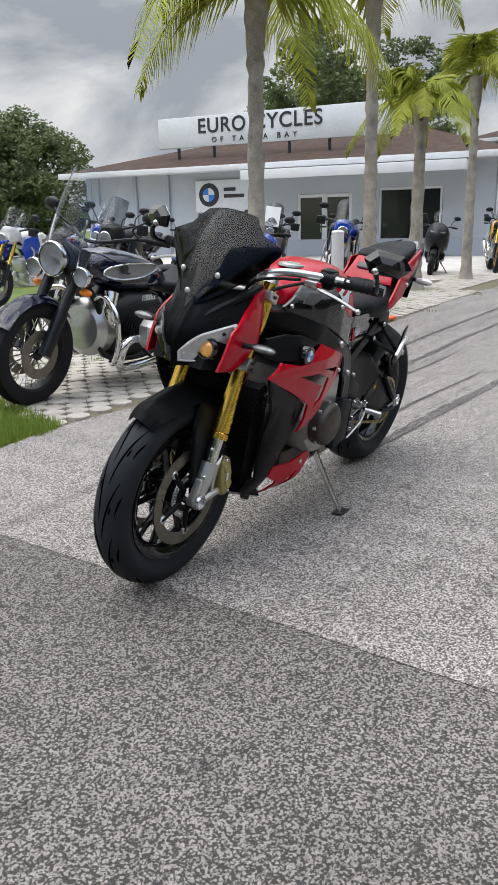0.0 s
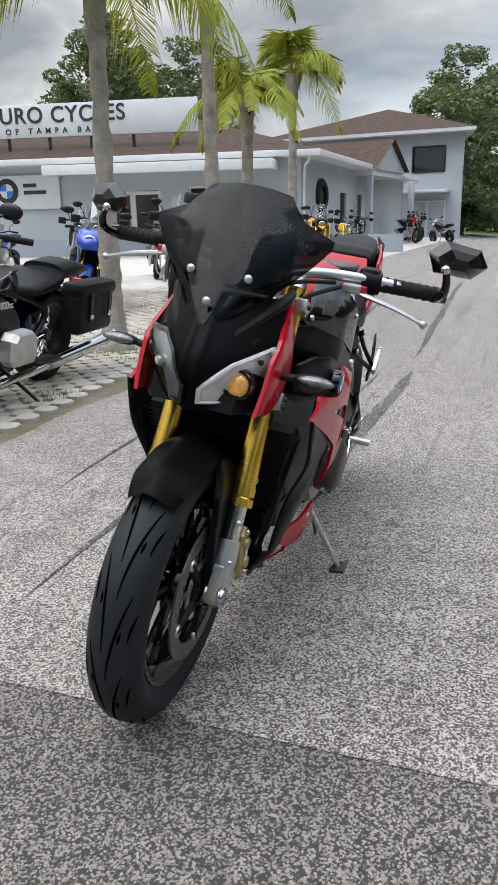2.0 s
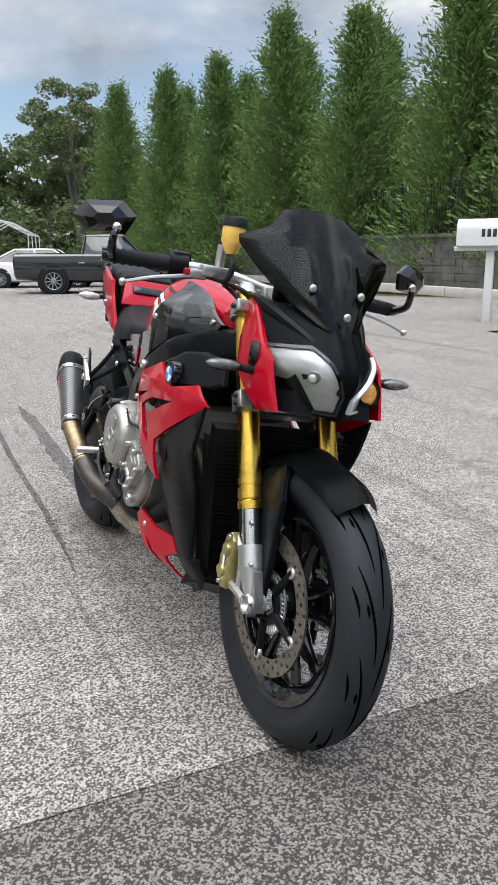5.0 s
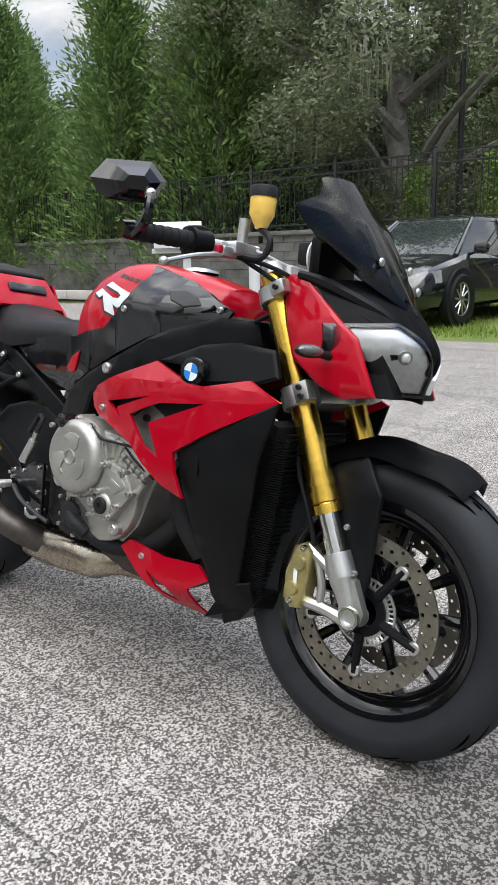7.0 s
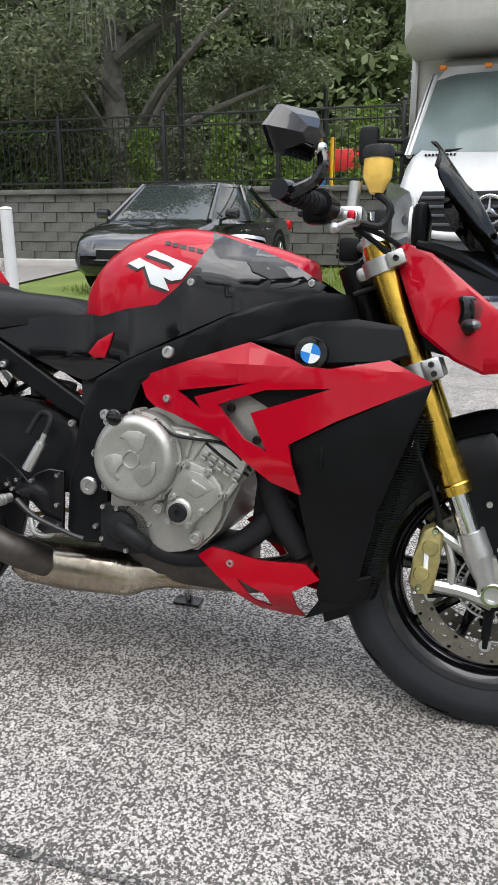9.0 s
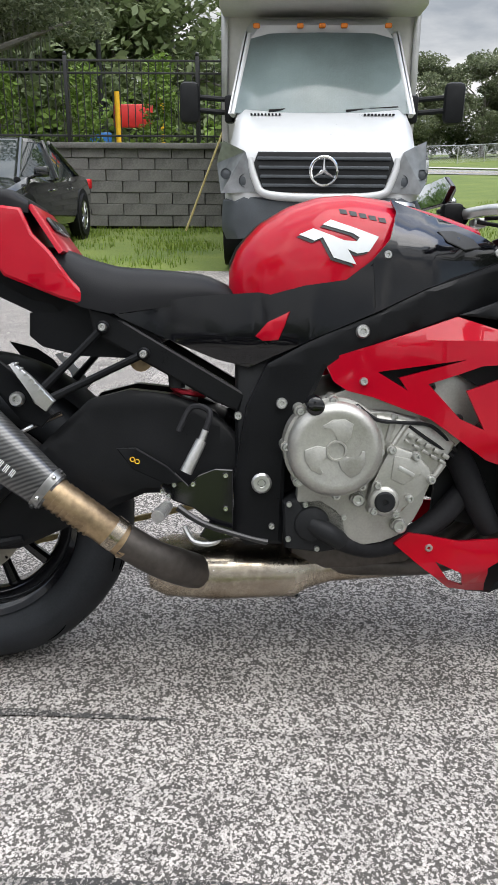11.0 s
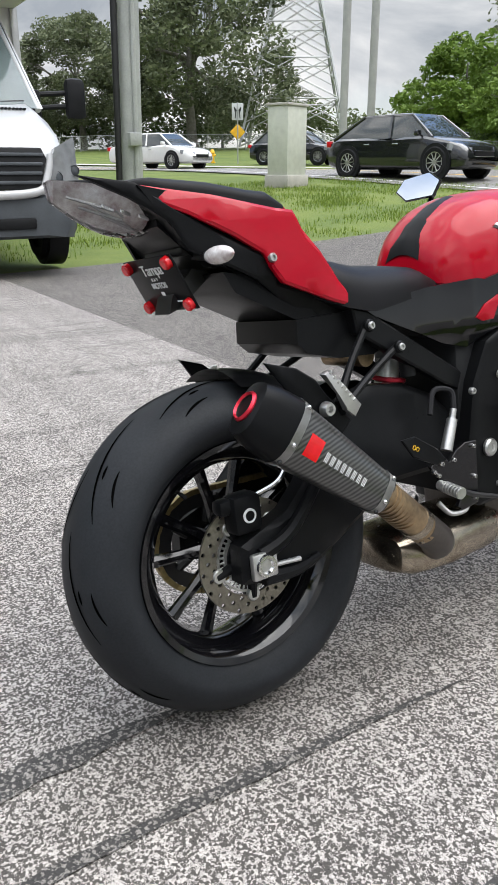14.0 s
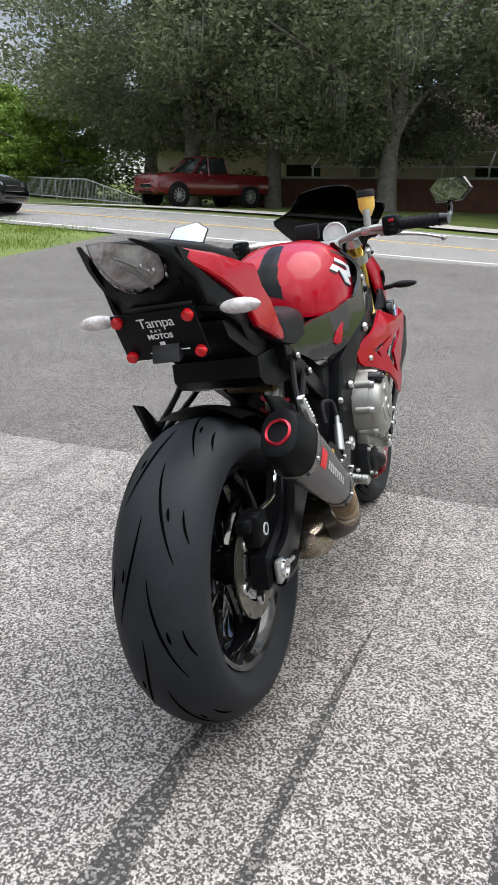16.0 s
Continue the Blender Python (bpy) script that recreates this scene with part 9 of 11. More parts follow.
# ---- rearsets and pegs ----
plate = [(0.50, 0.462), (0.535, 0.46), (0.535, 0.325), (0.49, 0.318), (0.47, 0.33), (0.49, 0.36), (0.46, 0.385), (0.42, 0.40), (0.395, 0.43), (0.425, 0.455), (0.45, 0.43), (0.47, 0.45)]
heel = [(0.315, 0.502), (0.352, 0.503), (0.41, 0.468), (0.44, 0.438), (0.41, 0.432), (0.345, 0.462)]
for s in (-1, 1):
    pl = panel("rearset_plate", plate, lambda x, z: 0.178, gloss, side=s, thick=0.008, rim=0.002, label="machined black footrest plate")
    panel("heel_guard", heel, lambda x, z: 0.182, matte, side=s, thick=0.004, rim=0.002, parent=pl)
    bm = bmesh.new()
    for dx in (0, 0.009):
        pipe(bm, [Vector((0.345 + dx + 0.0045 * math.cos(a), s * 0.184, 0.482 - dx * 0.5 + 0.0045 * math.sin(a))) for a in [2 * math.pi * k / 6 for k in range(7)]], 0.0008, 4, 1, False)
    part("guard_mark", bm, yellow_paint, pl)
    for x, z in ((0.521, 0.45), (0.521, 0.385), (0.522, 0.338), (0.459, 0.433), (0.423, 0.432), (0.40, 0.42), (0.412, 0.41)):
        bolt((x, s * 0.179, z), 0.0055, steel, pl, s)
    bm = bmesh.new()
    a, b_ = Vector((0.41, s * 0.185, 0.392)), Vector((0.397, s * 0.252, 0.388))
    rod(bm, a, b_, 0.0105, None, 14)
    for k in range(6):
        p = a.lerp(b_, 0.25 + 0.13 * k)
        rod(bm, p, p + (b_ - a) * 0.07, 0.0125, None, 14)
    part("foot_peg", bm, cast, pl, "knurled silver footpeg")
    bm = bmesh.new()
    pipe(bm, [(0.43, s * 0.19, 0.39), (0.48, s * 0.2, 0.36), (0.56, s * 0.205, 0.335), (0.60, s * 0.205, 0.325)], [0.007, 0.006, 0.005, 0.006], 8)
    part("brake_pedal" if s < 0 else "gear_lever", bm, black_metal if s < 0 else steel, pl)
    # subframe stays and pillion pegs
    for (ax_, az), (bx_, bz) in (((0.289, 0.728), (0.165, 0.60)), ((0.365, 0.678), (0.17, 0.585))):
        bm = bmesh.new()
        pipe(bm, [(ax_, s * 0.132, az), ((ax_ + bx_) / 2, s * 0.15, (az + bz) / 2), (bx_, s * 0.18, bz)], [0.008, 0.0075, 0.009], 8, 4)
        part("peg_stay", bm, matte, bike)
        bolt((ax_, s * 0.14, az), 0.0125, matte, None, s, 0.006)
        bolt((ax_, s * 0.146, az), 0.008, cast, None, s, 0.005)
    bm = bmesh.new()
    slab(bm, [(0.122, 0.66), (0.133, 0.665), (0.164, 0.639), (0.206, 0.594), (0.189, 0.574), (0.168, 0.59), (0.156, 0.621)], lambda u, v, w: Vector((u, s * (0.185 + w), v)), 0.012, 0.003)
    pp = part("pillion_peg", bm, cast, bike, "folded silver pillion peg")
    for k in range(7):
        f = k / 6
        bm = bmesh.new()
        box(bm, (0, 0, 0), (0.004, 0.014, 0.007), 0.001, Matrix.Translation((0.138 + 0.05 * f, s * 0.192, 0.662 - 0.056 * f)) @ Matrix.Rotation(radians(45), 4, "Y"))
        part("peg_tooth", bm, cast, pp)
    panel("hugger_side", [(0.03, 0.692), (0.088, 0.676), (0.123, 0.65), (0.145, 0.619), (0.197, 0.566), (0.175, 0.541), (0.137, 0.554), (0.084, 0.618)], lambda x, z: 0.155 + 0.02 * smooth(0.02, 0.15, x), matte, side=s, thick=0.006, rim=0.003, label="pointed black hugger side plate")
    bolt((0.134, s * 0.18, 0.596), 0.014, cast, pp, s, 0.014)
    beam = [(0.26, 0.765), (0.30, 0.755), (0.56, 0.60), (0.545, 0.565), (0.50, 0.585), (0.27, 0.715)]
    panel("subframe_beam", beam, lambda x, z: 0.128, frame_black, side=s, thick=0.022, rim=0.004)
bm = bmesh.new()
rod(bm, (0.445, -0.175, 0.455), (0.475, -0.168, 0.515), 0.0125, 0.011, 12)
rod(bm, (0.475, -0.168, 0.515), (0.483, -0.166, 0.535), 0.007, None, 10)
part("rear_master_cylinder", bm, cast, bike)
bm = bmesh.new()
pipe(bm, [(0.483, -0.166, 0.535), (0.49, -0.155, 0.57), (0.455, -0.14, 0.575), (0.43, -0.15, 0.53)], 0.006, 8)
part("fluid_hose", bm, rubber, bike)
bm = bmesh.new()
pipe(bm, [(0.52, -0.16, 0.34), (0.50, -0.17, 0.315), (0.46, -0.165, 0.315), (0.44, -0.15, 0.34)], 0.006, 8)
part("drain_hose", bm, cast, bike)

# ---- seat and tail ----
SEAT = [(0.165, 0.885, 0.085, 0.80), (0.20, 0.882, 0.115, 0.785), (0.25, 0.862, 0.135, 0.765), (0.31, 0.846, 0.14, 0.752), (0.40, 0.84, 0.135, 0.765), (0.48, 0.832, 0.115, 0.775), (0.55, 0.80, 0.085, 0.783), (0.575, 0.79, 0.06, 0.783)]


def saddle(name, table, mat, label, bow=0.55):
    bm = bmesh.new()
    fs = [line([(r[0], r[i]) for r in table]) for i in (1, 2, 3)]
    secs = []
    for k in range(25):
        x = table[0][0] + (table[-1][0] - table[0][0]) * k / 24
        zt, w, zb = fs[0](x), fs[1](x), fs[2](x)
        arc = [(w * math.cos(a) ** bow if a < 1.5707 else 0, zb + (zt - zb) * math.sin(a) ** (0.75 if bow > 0.5 else 0.4)) for a in [math.pi / 2 * j / 9 for j in range(10)]]
        secs.append([(x, -y, z) for y, z in arc] + [(x, y, z) for y, z in arc[-2::-1]])
    loft(bm, secs)
    return part(name, bm, mat, bike, label, 60)


saddle("rider_seat", SEAT, seat_mat, "black vinyl rider seat")
PILL = [(-0.145, 1.014, 0.035, 1.0), (-0.10, 1.018, 0.07, 0.985), (0.0, 1.007, 0.092, 0.965), (0.08, 0.992, 0.1, 0.95), (0.112, 0.989, 0.102, 0.945), (0.146, 0.968, 0.095, 0.942)]
saddle("pillion_seat", PILL, seat_mat, "black pillion pad", 0.4)
tail_y = line([(-0.22, 0.06), (-0.14, 0.095), (0.0, 0.118), (0.1, 0.125), (0.2, 0.132), (0.3, 0.128)])
tail_red = [(-0.131, 0.999), (-0.013, 0.979), (0.103, 0.952), (0.14, 0.947), (0.161, 0.901), (0.193, 0.869), (0.23, 0.817), (0.287, 0.76), (0.209, 0.782), (0.161, 0.801), (0.105, 0.823), (0.086, 0.849), (0.071, 0.877), (0.018, 0.909), (-0.059, 0.949), (-0.101, 0.967)]
tail_blk = [(-0.22, 1.02), (-0.141, 1.003), (-0.076, 0.958), (-0.005, 0.914), (0.083, 0.871), (0.106, 0.822), (0.19, 0.797), (0.28, 0.765), (0.26, 0.735), (0.16, 0.765), (0.06, 0.835), (-0.064, 0.892), (-0.09, 0.938), (-0.15, 0.98)]
for s in (-1, 1):
    tr_ = panel("tail_panel", tail_red, lambda x, z: tail_y(x) - 0.012 * smooth(0.93, 1.0, z) + 0.003 * smooth(0.92, 0.84, z) * smooth(0.28, 0.1, x) + 0.003, red, side=s, thick=0.008, rim=0.005, label="gloss red tail panel")
    panel("tail_under_panel", tail_blk, lambda x, z: tail_y(x) - 0.004 - 0.03 * smooth(0.86, 0.76, z), matte, side=s, thick=0.008, rim=0.004, label="satin black lower tail panel")
    bolt((0.085, s * (tail_y(0.085) + 0.005), 0.868), 0.0085, cast, tr_, s)
bm = bmesh.new()
slab(bm, [(-0.14, 0.998), (0.12, 0.948), (0.17, 0.88), (0.27, 0.78), (0.10, 0.80), (0.04, 0.84), (-0.06, 0.90), (-0.09, 0.935)], lambda u, v, w: Vector((u, -0.095 + w, v)), 0.19, 0.004)
part("tail_core", bm, matte, bike)
# red hump face in front of the pillion pad, with the dark slot
bm = bmesh.new()
slab(bm, [(-0.11, 0.0), (0.11, 0.0), (0.085, 0.1), (-0.085, 0.1)], lambda u, v, w: Vector((0.205 - v * 0.62 + w * 0.8, u, 0.865 + v * 0.9 + w * 0.5)), 0.012, 0.004)
hump = part("tail_hump", bm, red, bike, "red face under the pillion pad")
bm = bmesh.new()
box(bm, (0, 0, 0), (0.008, 0.13, 0.03), 0.004, Matrix.Translation((0.182, 0, 0.925)) @ Matrix.Rotation(radians(-34), 4, "Y"))
part("hump_slot", bm, gloss, hump)
# tail lamp: a clear pointed shell round a silvery inner body, with a dark spine above it
def tail_ring(f, grow):
    """A half ring under the tail, from the tip (0) to the root (1)."""
    x, z = -0.252 + 0.172 * f, 1.014 - 0.036 * f
    w, drop = (0.014 + 0.078 * f ** 0.8) * grow, (0.006 + 0.058 * math.sin(math.pi * min(1, 0.12 + 0.62 * f))) * grow
    return [(x + 0.025 * abs(u) ** 2 * f, w * u, z - drop * (1 - abs(u) ** 2.6) + 0.006 * abs(u)) for u in [-1 + 2 * j / 14 for j in range(15)]]


tl = None
for grow, mt, nm in ((0.86, tail_lens, "tail_lamp"), (1.0, lens_clear, "lens")):
    bm = bmesh.new()
    loft(bm, [tail_ring(k / 10 * (1.0 if grow == 1.0 else 0.97) + (0.0 if grow == 1.0 else 0.03), grow) for k in range(11)])
    made = part(nm, bm, mt, tl or bike, "clear pointed tail lamp with silvery insides" if tl is None else "clear lamp shell", angle=40)
    tl = tl or made
for k in range(3):
    for s in (-1, 1):
        bm = bmesh.new()
        box(bm, (0, 0, 0), (0.022, 0.003, 0.006), 0.001, Matrix.Translation((-0.17 + 0.028 * k, s * (0.036 + 0.009 * k), 0.972 - 0.01 * k)) @ Matrix.Rotation(radians(18), 4, "Y") @ Matrix.Rotation(radians(-18 * s), 4, "Z"))
        part("tail_diode", bm, silver_bezel, tl)
for k in range(5):
    for s in (-1, 1):
        bm = bmesh.new()
        a, b_ = tail_ring(0.12 + 0.1 * k, 0.93)[7 - s * (5 - k % 2)], tail_ring(0.5 + 0.1 * k, 0.93)[7 - s * (5 - k)]
        rod(bm, a, b_, 0.0022, 0.003, 6)
        part("reflector_bar", bm, silver_bezel, tl)
SPINE = [(-0.215, 1.02, 0.01, 1.006), (-0.17, 1.02, 0.038, 0.996), (-0.11, 1.012, 0.06, 0.985), (-0.04, 0.998, 0.075, 0.965), (0.02, 0.985, 0.08, 0.95)]
saddle("tail_spine", SPINE, matte, "satin black tail spine", 0.4)
bm = bmesh.new()
slab(bm, [(-0.10, 0.97), (-0.03, 0.93), (0.05, 0.85), (-0.02, 0.865), (-0.08, 0.918), (-0.10, 0.935)], lambda u, v, w: Vector((u, -0.07 + w, v)), 0.14, 0.006)
part("tail_keel", bm, matte, bike)
# undertray and battery box
bm = bmesh.new()
slab(bm, [(0.0, 0.852), (0.022, 0.815), (0.155, 0.752), (0.30, 0.74), (0.28, 0.79), (0.10, 0.835)], lambda u, v, w: Vector((u, -0.098 + w, v)), 0.196, 0.005)
slab(bm, [(0.144, 0.755), (0.142, 0.711), (0.166, 0.690), (0.24, 0.672), (0.33, 0.668), (0.40, 0.70), (0.33, 0.76)], lambda u, v, w: Vector((u, -0.105 + w, v)), 0.21, 0.008)
part("under_tray", bm, matte, bike, "black under-seat tray")
# plate holder
bm = bmesh.new()
slab(bm, [(-0.005, 0.88), (0.03, 0.86), (-0.05, 0.80), (-0.075, 0.79), (-0.065, 0.82)], lambda u, v, w: Vector((u, -0.03 + w, v)), 0.06, 0.004)
box(bm, (-0.045, 0, 0.895), (0.03, 0.14, 0.018), 0.005)
hold = part("plate_bracket", bm, black_metal, bike)
PL = Matrix.Translation((-0.068, 0.005, 0.843)) @ Matrix.Rotation(radians(-26), 4, "Y")
bm = bmesh.new()
box(bm, (0, 0, 0), (0.004, 0.178, 0.105), 0.0015, PL)
pl = part("show_plate", bm, matte, bike, "black plate with pale script bars and red bolts")
READ = PL @ Matrix.Translation((-0.0028, 0, 0)) @ Matrix.Rotation(radians(-90), 4, "Z") @ Matrix.Rotation(radians(90), 4, "X")
ribbon_text("letter", "Tampa", 0.03, READ @ Matrix.Translation((-0.036, 0.02, 0)), badge_white, pl, 0.0004, 0.92)
ribbon_text("letter", "BAY", 0.009, READ @ Matrix.Translation((-0.016, 0.0085, 0)), badge_white, pl, 0.0004, 1.8)
ribbon_text("letter", "MOTOS", 0.0155, READ @ Matrix.Translation((-0.026, -0.006, 0)), badge_white, pl, 0.0004, 1.0, 0.0004)
for y, z, w, h in ((0.0, -0.018, 0.011, 0.01), (0.012, -0.037, 0.045, 0.0025), (-0.035, -0.034, 0.035, 0.0025)):
    bm = bmesh.new()
    box(bm, (-0.0032, y, z), (0.0012, w, h), 0.0004, PL)
    part("script_bar", bm, badge_white, pl)
for y in (-0.075, 0.075):
    for z in (-0.04, 0.04):
        bm = bmesh.new()
        lathe(bm, [(0.0, 0.012), (0.009, 0.012), (0.0115, 0.009), (0.0115, 0.0)], PL @ Matrix.Translation((-0.002, y, z)) @ Matrix.Rotation(radians(90), 4, "Z"), 16)
        part("plate_bolt", bm, red_lens, pl)
for s in (-1, 1):
    bm = bmesh.new()
    rod(bm, (-0.03, s * 0.05, 0.885), (-0.035, s * 0.12, 0.88), 0.008, None, 10)
    st = part("rear_indicator_stalk", bm, black_plastic, bike, "slim rear indicator with clear lens")
    bm = bmesh.new()
    bmesh.ops.create_uvsphere(bm, u_segments=16, v_segments=10, radius=1.0, matrix=Matrix.Translation((-0.04, s * 0.155, 0.878)) @ Matrix.Diagonal((0.014, 0.042, 0.015, 1)))
    part("indicator_lens", bm, tail_lens, st)

# ---- side stand ----
bm = bmesh.new()
foot = BIKE.inverted() @ Vector((0.665, 0.285, 0.008))
rod(bm, (0.70, 0.13, 0.27), foot, 0.0125, 0.0105, 14)
stand_ = part("side_stand", bm, steel, bike, "chromed side stand propped on its foot")
bm = bmesh.new()
box(bm, (0, 0, 0), (0.075, 0.045, 0.007), 0.003, BIKE.inverted() @ Matrix.Translation((0.66, 0.29, 0.004)))
part("stand_foot", bm, black_metal, stand_)
bm = bmesh.new()
box(bm, (0.70, 0.115, 0.285), (0.07, 0.05, 0.06), 0.012)
rod(bm, (0.69, 0.15, 0.245), (0.60, 0.165, 0.11), 0.006, None, 10)
part("stand_mount", bm, black_metal, stand_)
# speed sensor cover and guard plates on the left
bm = bmesh.new()
slab(bm, [(0.45, 0.50), (0.56, 0.56), (0.62, 0.48), (0.60, 0.36), (0.52, 0.34), (0.47, 0.40)], lambda u, v, w: Vector((u, 0.14 + w, v)), 0.02, 0.006)
part("sprocket_guard", bm, matte, bike)

# ---- other motorcycles parked before the shop ----
P_BLACK = material("parked_bike_black", (0.008, 0.008, 0.009), 0.35, var=0.2, scale=8, spec=0.3)
P_BLUE = material("parked_bike_blue", (0.01, 0.05, 0.36), 0.25, var=0.1, coat=0.6)
P_NAVY = material("parked_bike_navy", (0.004, 0.006, 0.026), 0.16, var=0.1, coat=0.8)
P_WHITE = material("parked_bike_white", (0.62, 0.62, 0.6), 0.3, var=0.06, coat=0.4)
P_YELLOW = material("parked_bike_yellow", (0.75, 0.42, 0.01), 0.3, var=0.08, coat=0.4)
P_GREY = material("parked_bike_grey", (0.2, 0.205, 0.21), 0.35, 0.2, var=0.08)
P_RED = material("parked_bike_red", (0.4, 0.01, 0.012), 0.3, var=0.08, coat=0.4)
P_CASE = material("parked_engine_silver", (0.5, 0.5, 0.49), 0.3, 0.85, var=0.12, scale=15)
paper = material("paper_sheet", (0.75, 0.75, 0.73), 0.9, var=0.04)
shield = clear("clear_windshield", (0.86, 0.88, 0.9), 0.04, 1.45)
shield_smoke = clear("smoked_windshield", (0.35, 0.37, 0.4), 0.04, 1.45)


def parked_wheel(top, name, x, R, w, rim_mat, spoked, disc):
    bm = bmesh.new()
    prof = [(R - 0.1, -w * 0.42), (R - 0.055, -w * 0.5), (R - 0.02, -w * 0.4), (R, -w * 0.12), (R, w * 0.12), (R - 0.02, w * 0.4), (R - 0.055, w * 0.5), (R - 0.1, w * 0.42)]
    lathe(bm, prof, Matrix.Translation((x, 0, R)), 40)
    wheel = part(name, bm, rubber, top)
    bm = bmesh.new()
    ri = R - 0.095
    lathe(bm, [(ri, -w * 0.4), (ri - 0.018, -w * 0.32), (ri - 0.022, 0), (ri - 0.018, w * 0.32), (ri, w * 0.4)], Matrix.Translation((x, 0, R)), 40)
    rod(bm, (x, -0.06, R), (x, 0.06, R), 0.04, None, 14)
    part("rim", bm, rim_mat, wheel)
    bm = bmesh.new()
    n = 28 if spoked else 10
    for k in range(n):
        a = 2 * math.pi * k / n
        b = a + (0.45 if k % 2 else -0.45) * (1 if spoked else 0)
        s = 0.045 if k % 2 else -0.045
        rod(bm, (x + 0.035 * math.cos(b), s if spoked else 0, R + 0.035 * math.sin(b)), (x + (ri - 0.02) * math.cos(a), 0, R + (ri - 0.02) * math.sin(a)), 0.004 if spoked else 0.014, None if spoked else 0.01, 5, False)
    part("spoke_set", bm, chrome if spoked else rim_mat, wheel, kind="stuff")
    for s in (-1, 1) if disc == 2 else (-1,):
        bm = bmesh.new()
        lathe(bm, [(R * 0.27, s * 0.07), (R * 0.46, s * 0.07), (R * 0.46, s * 0.075), (R * 0.27, s * 0.075), (R * 0.27, s * 0.07)], Matrix.Translation((x, 0, R)), 32)
        part("brake_disc", bm, disc_mat, wheel)
    return wheel


def body_of(name, top, mat, secs, label=""):
    """A rounded body from (x, half width, low, high) stations."""
    bm = bmesh.new()
    loft(bm, [[(x, w * math.copysign(abs(math.cos(a)) ** 0.7, math.cos(a)), (z0 + z1) / 2 + (z1 - z0) / 2 * math.copysign(abs(math.sin(a)) ** 0.7, math.sin(a))) for a in [2 * math.pi * k / 16 for k in range(16)]] for x, w, z0, z1 in secs])
    return part(name, bm, mat, top, label, 55)


def visor(name, top, mat, x0, z0, x1, z1, w0, w1, bulge=0.12):
    bm = bmesh.new()
    rows = []
    for k in range(7):
        f = k / 6
        w = w0 + (w1 - w0) * f
        rows.append([bm.verts.new((x0 + (x1 - x0) * f - bulge * (u * u), w * u * (1 - 0.25 * max(0, f - 0.7)), z0 + (z1 - z0) * f - 0.05 * max(0, f - 0.7) * u * u * 3)) for u in [-1 + j / 5 for j in range(11)]])
    skin(bm, rows)
    return part(name, bm, mat, top, angle=60)


def mirrors_and_bar(top, x, z, half, rise_, mat, grip_back=0.12):
    bm = bmesh.new()
    pipe(bm, [(x - grip_back, -half, z), (x - grip_back * 0.5, -half * 0.62, z + 0.015), (x, -0.08, z - 0.03), (x, 0.08, z - 0.03), (x - grip_back * 0.5, half * 0.62, z + 0.015), (x - grip_back, half, z)], 0.013, 8, 4)
    bar = part("handlebar", bm, mat, top)
    for s in (-1, 1):
        bm = bmesh.new()
        rod(bm, (x - grip_back, s * half, z), (x - grip_back * 0.66, s * half * 0.7, z + 0.01), 0.019, None, 10)
        part("grip", bm, rubber, bar)
        bm = bmesh.new()
        pipe(bm, [(x - grip_back * 0.5, s * half * 0.62, z + 0.02), (x - 0.02, s * half * 0.68, z + rise_ * 0.6), (x - 0.05, s * half * 0.85, z + rise_)], 0.007, 6, 4)
        stem = part("mirror_stem", bm, P_BLACK, bar)
        bm = bmesh.new()
        bmesh.ops.create_uvsphere(bm, u_segments=14, v_segments=8, radius=1, matrix=Matrix.Translation((x - 0.06, s * half * 0.92, z + rise_ + 0.02)) @ Matrix.Diagonal((0.022, 0.075, 0.045, 1)))
        part("mirror_head", bm, P_BLACK, stem)


def fork_pair(top, x, R, hx, hz, mat, half=0.1, r=0.026):
    for s in (-1, 1):
        bm = bmesh.new()
        f = 0.42
        mid = (x + (hx - x) * f, s * half, R + (hz - R) * f)
        rod(bm, mid, (hx, s * half, hz), r, None, 12)
        leg = part("fork_tube", bm, mat, top)
        bm = bmesh.new()
        rod(bm, (x, s * half, R), mid, r * 1.25, r * 1.2, 12)
        part("fork_lower", bm, P_BLACK, leg)


def arch(top, name, x, R, mat, a0, a1, w, gap=0.03):
    bm = bmesh.new()
    rows = []
    for k in range(12):
        a = radians(a0 + (a1 - a0) * k / 11)
        rows.append([bm.verts.new((x + (R + gap - 0.04 * f * f) * math.cos(a), w * f, R + (R + gap - 0.04 * f * f) * math.sin(a))) for f in (-1, -0.7, -0.3, 0, 0.3, 0.7, 1)])
    skin(bm, rows)
    bmesh.ops.solidify(bm, geom=bm.faces[:], thickness=0.004)
    return part(name, bm, mat, top, angle=60)


def lamp_round(top, x, y, z, r, name="headlamp"):
    bm = bmesh.new()
    M = Matrix.Translation((x, y, z)) @ Matrix.Rotation(radians(-90), 4, "Z")
    lathe(bm, [(0.0, -r * 1.1), (r * 0.6, -r * 0.95), (r * 0.95, -r * 0.3), (r * 1.06, 0), (r * 1.06, 0.015), (r * 0.97, 0.02)], M, 24)
    shell = part(name, bm, chrome, top, "round chrome lamp")
    bm = bmesh.new()
    lathe(bm, [(0.0, 0.0), (r * 0.5, 0.002), (r * 0.97, 0.012)], M, 24)
    part("lens", bm, lamp_glass, shell)


def side_stand(top, x, reach=0.26):
    bm = bmesh.new()
    rod(bm, (x, 0.12, 0.27), (x - 0.06, reach, 0.045), 0.014, 0.011, 8)
    box(bm, (x - 0.06, reach, 0.037), (0.07, 0.045, 0.01), 0.003)
    part("side_stand", bm, P_BLACK, top)


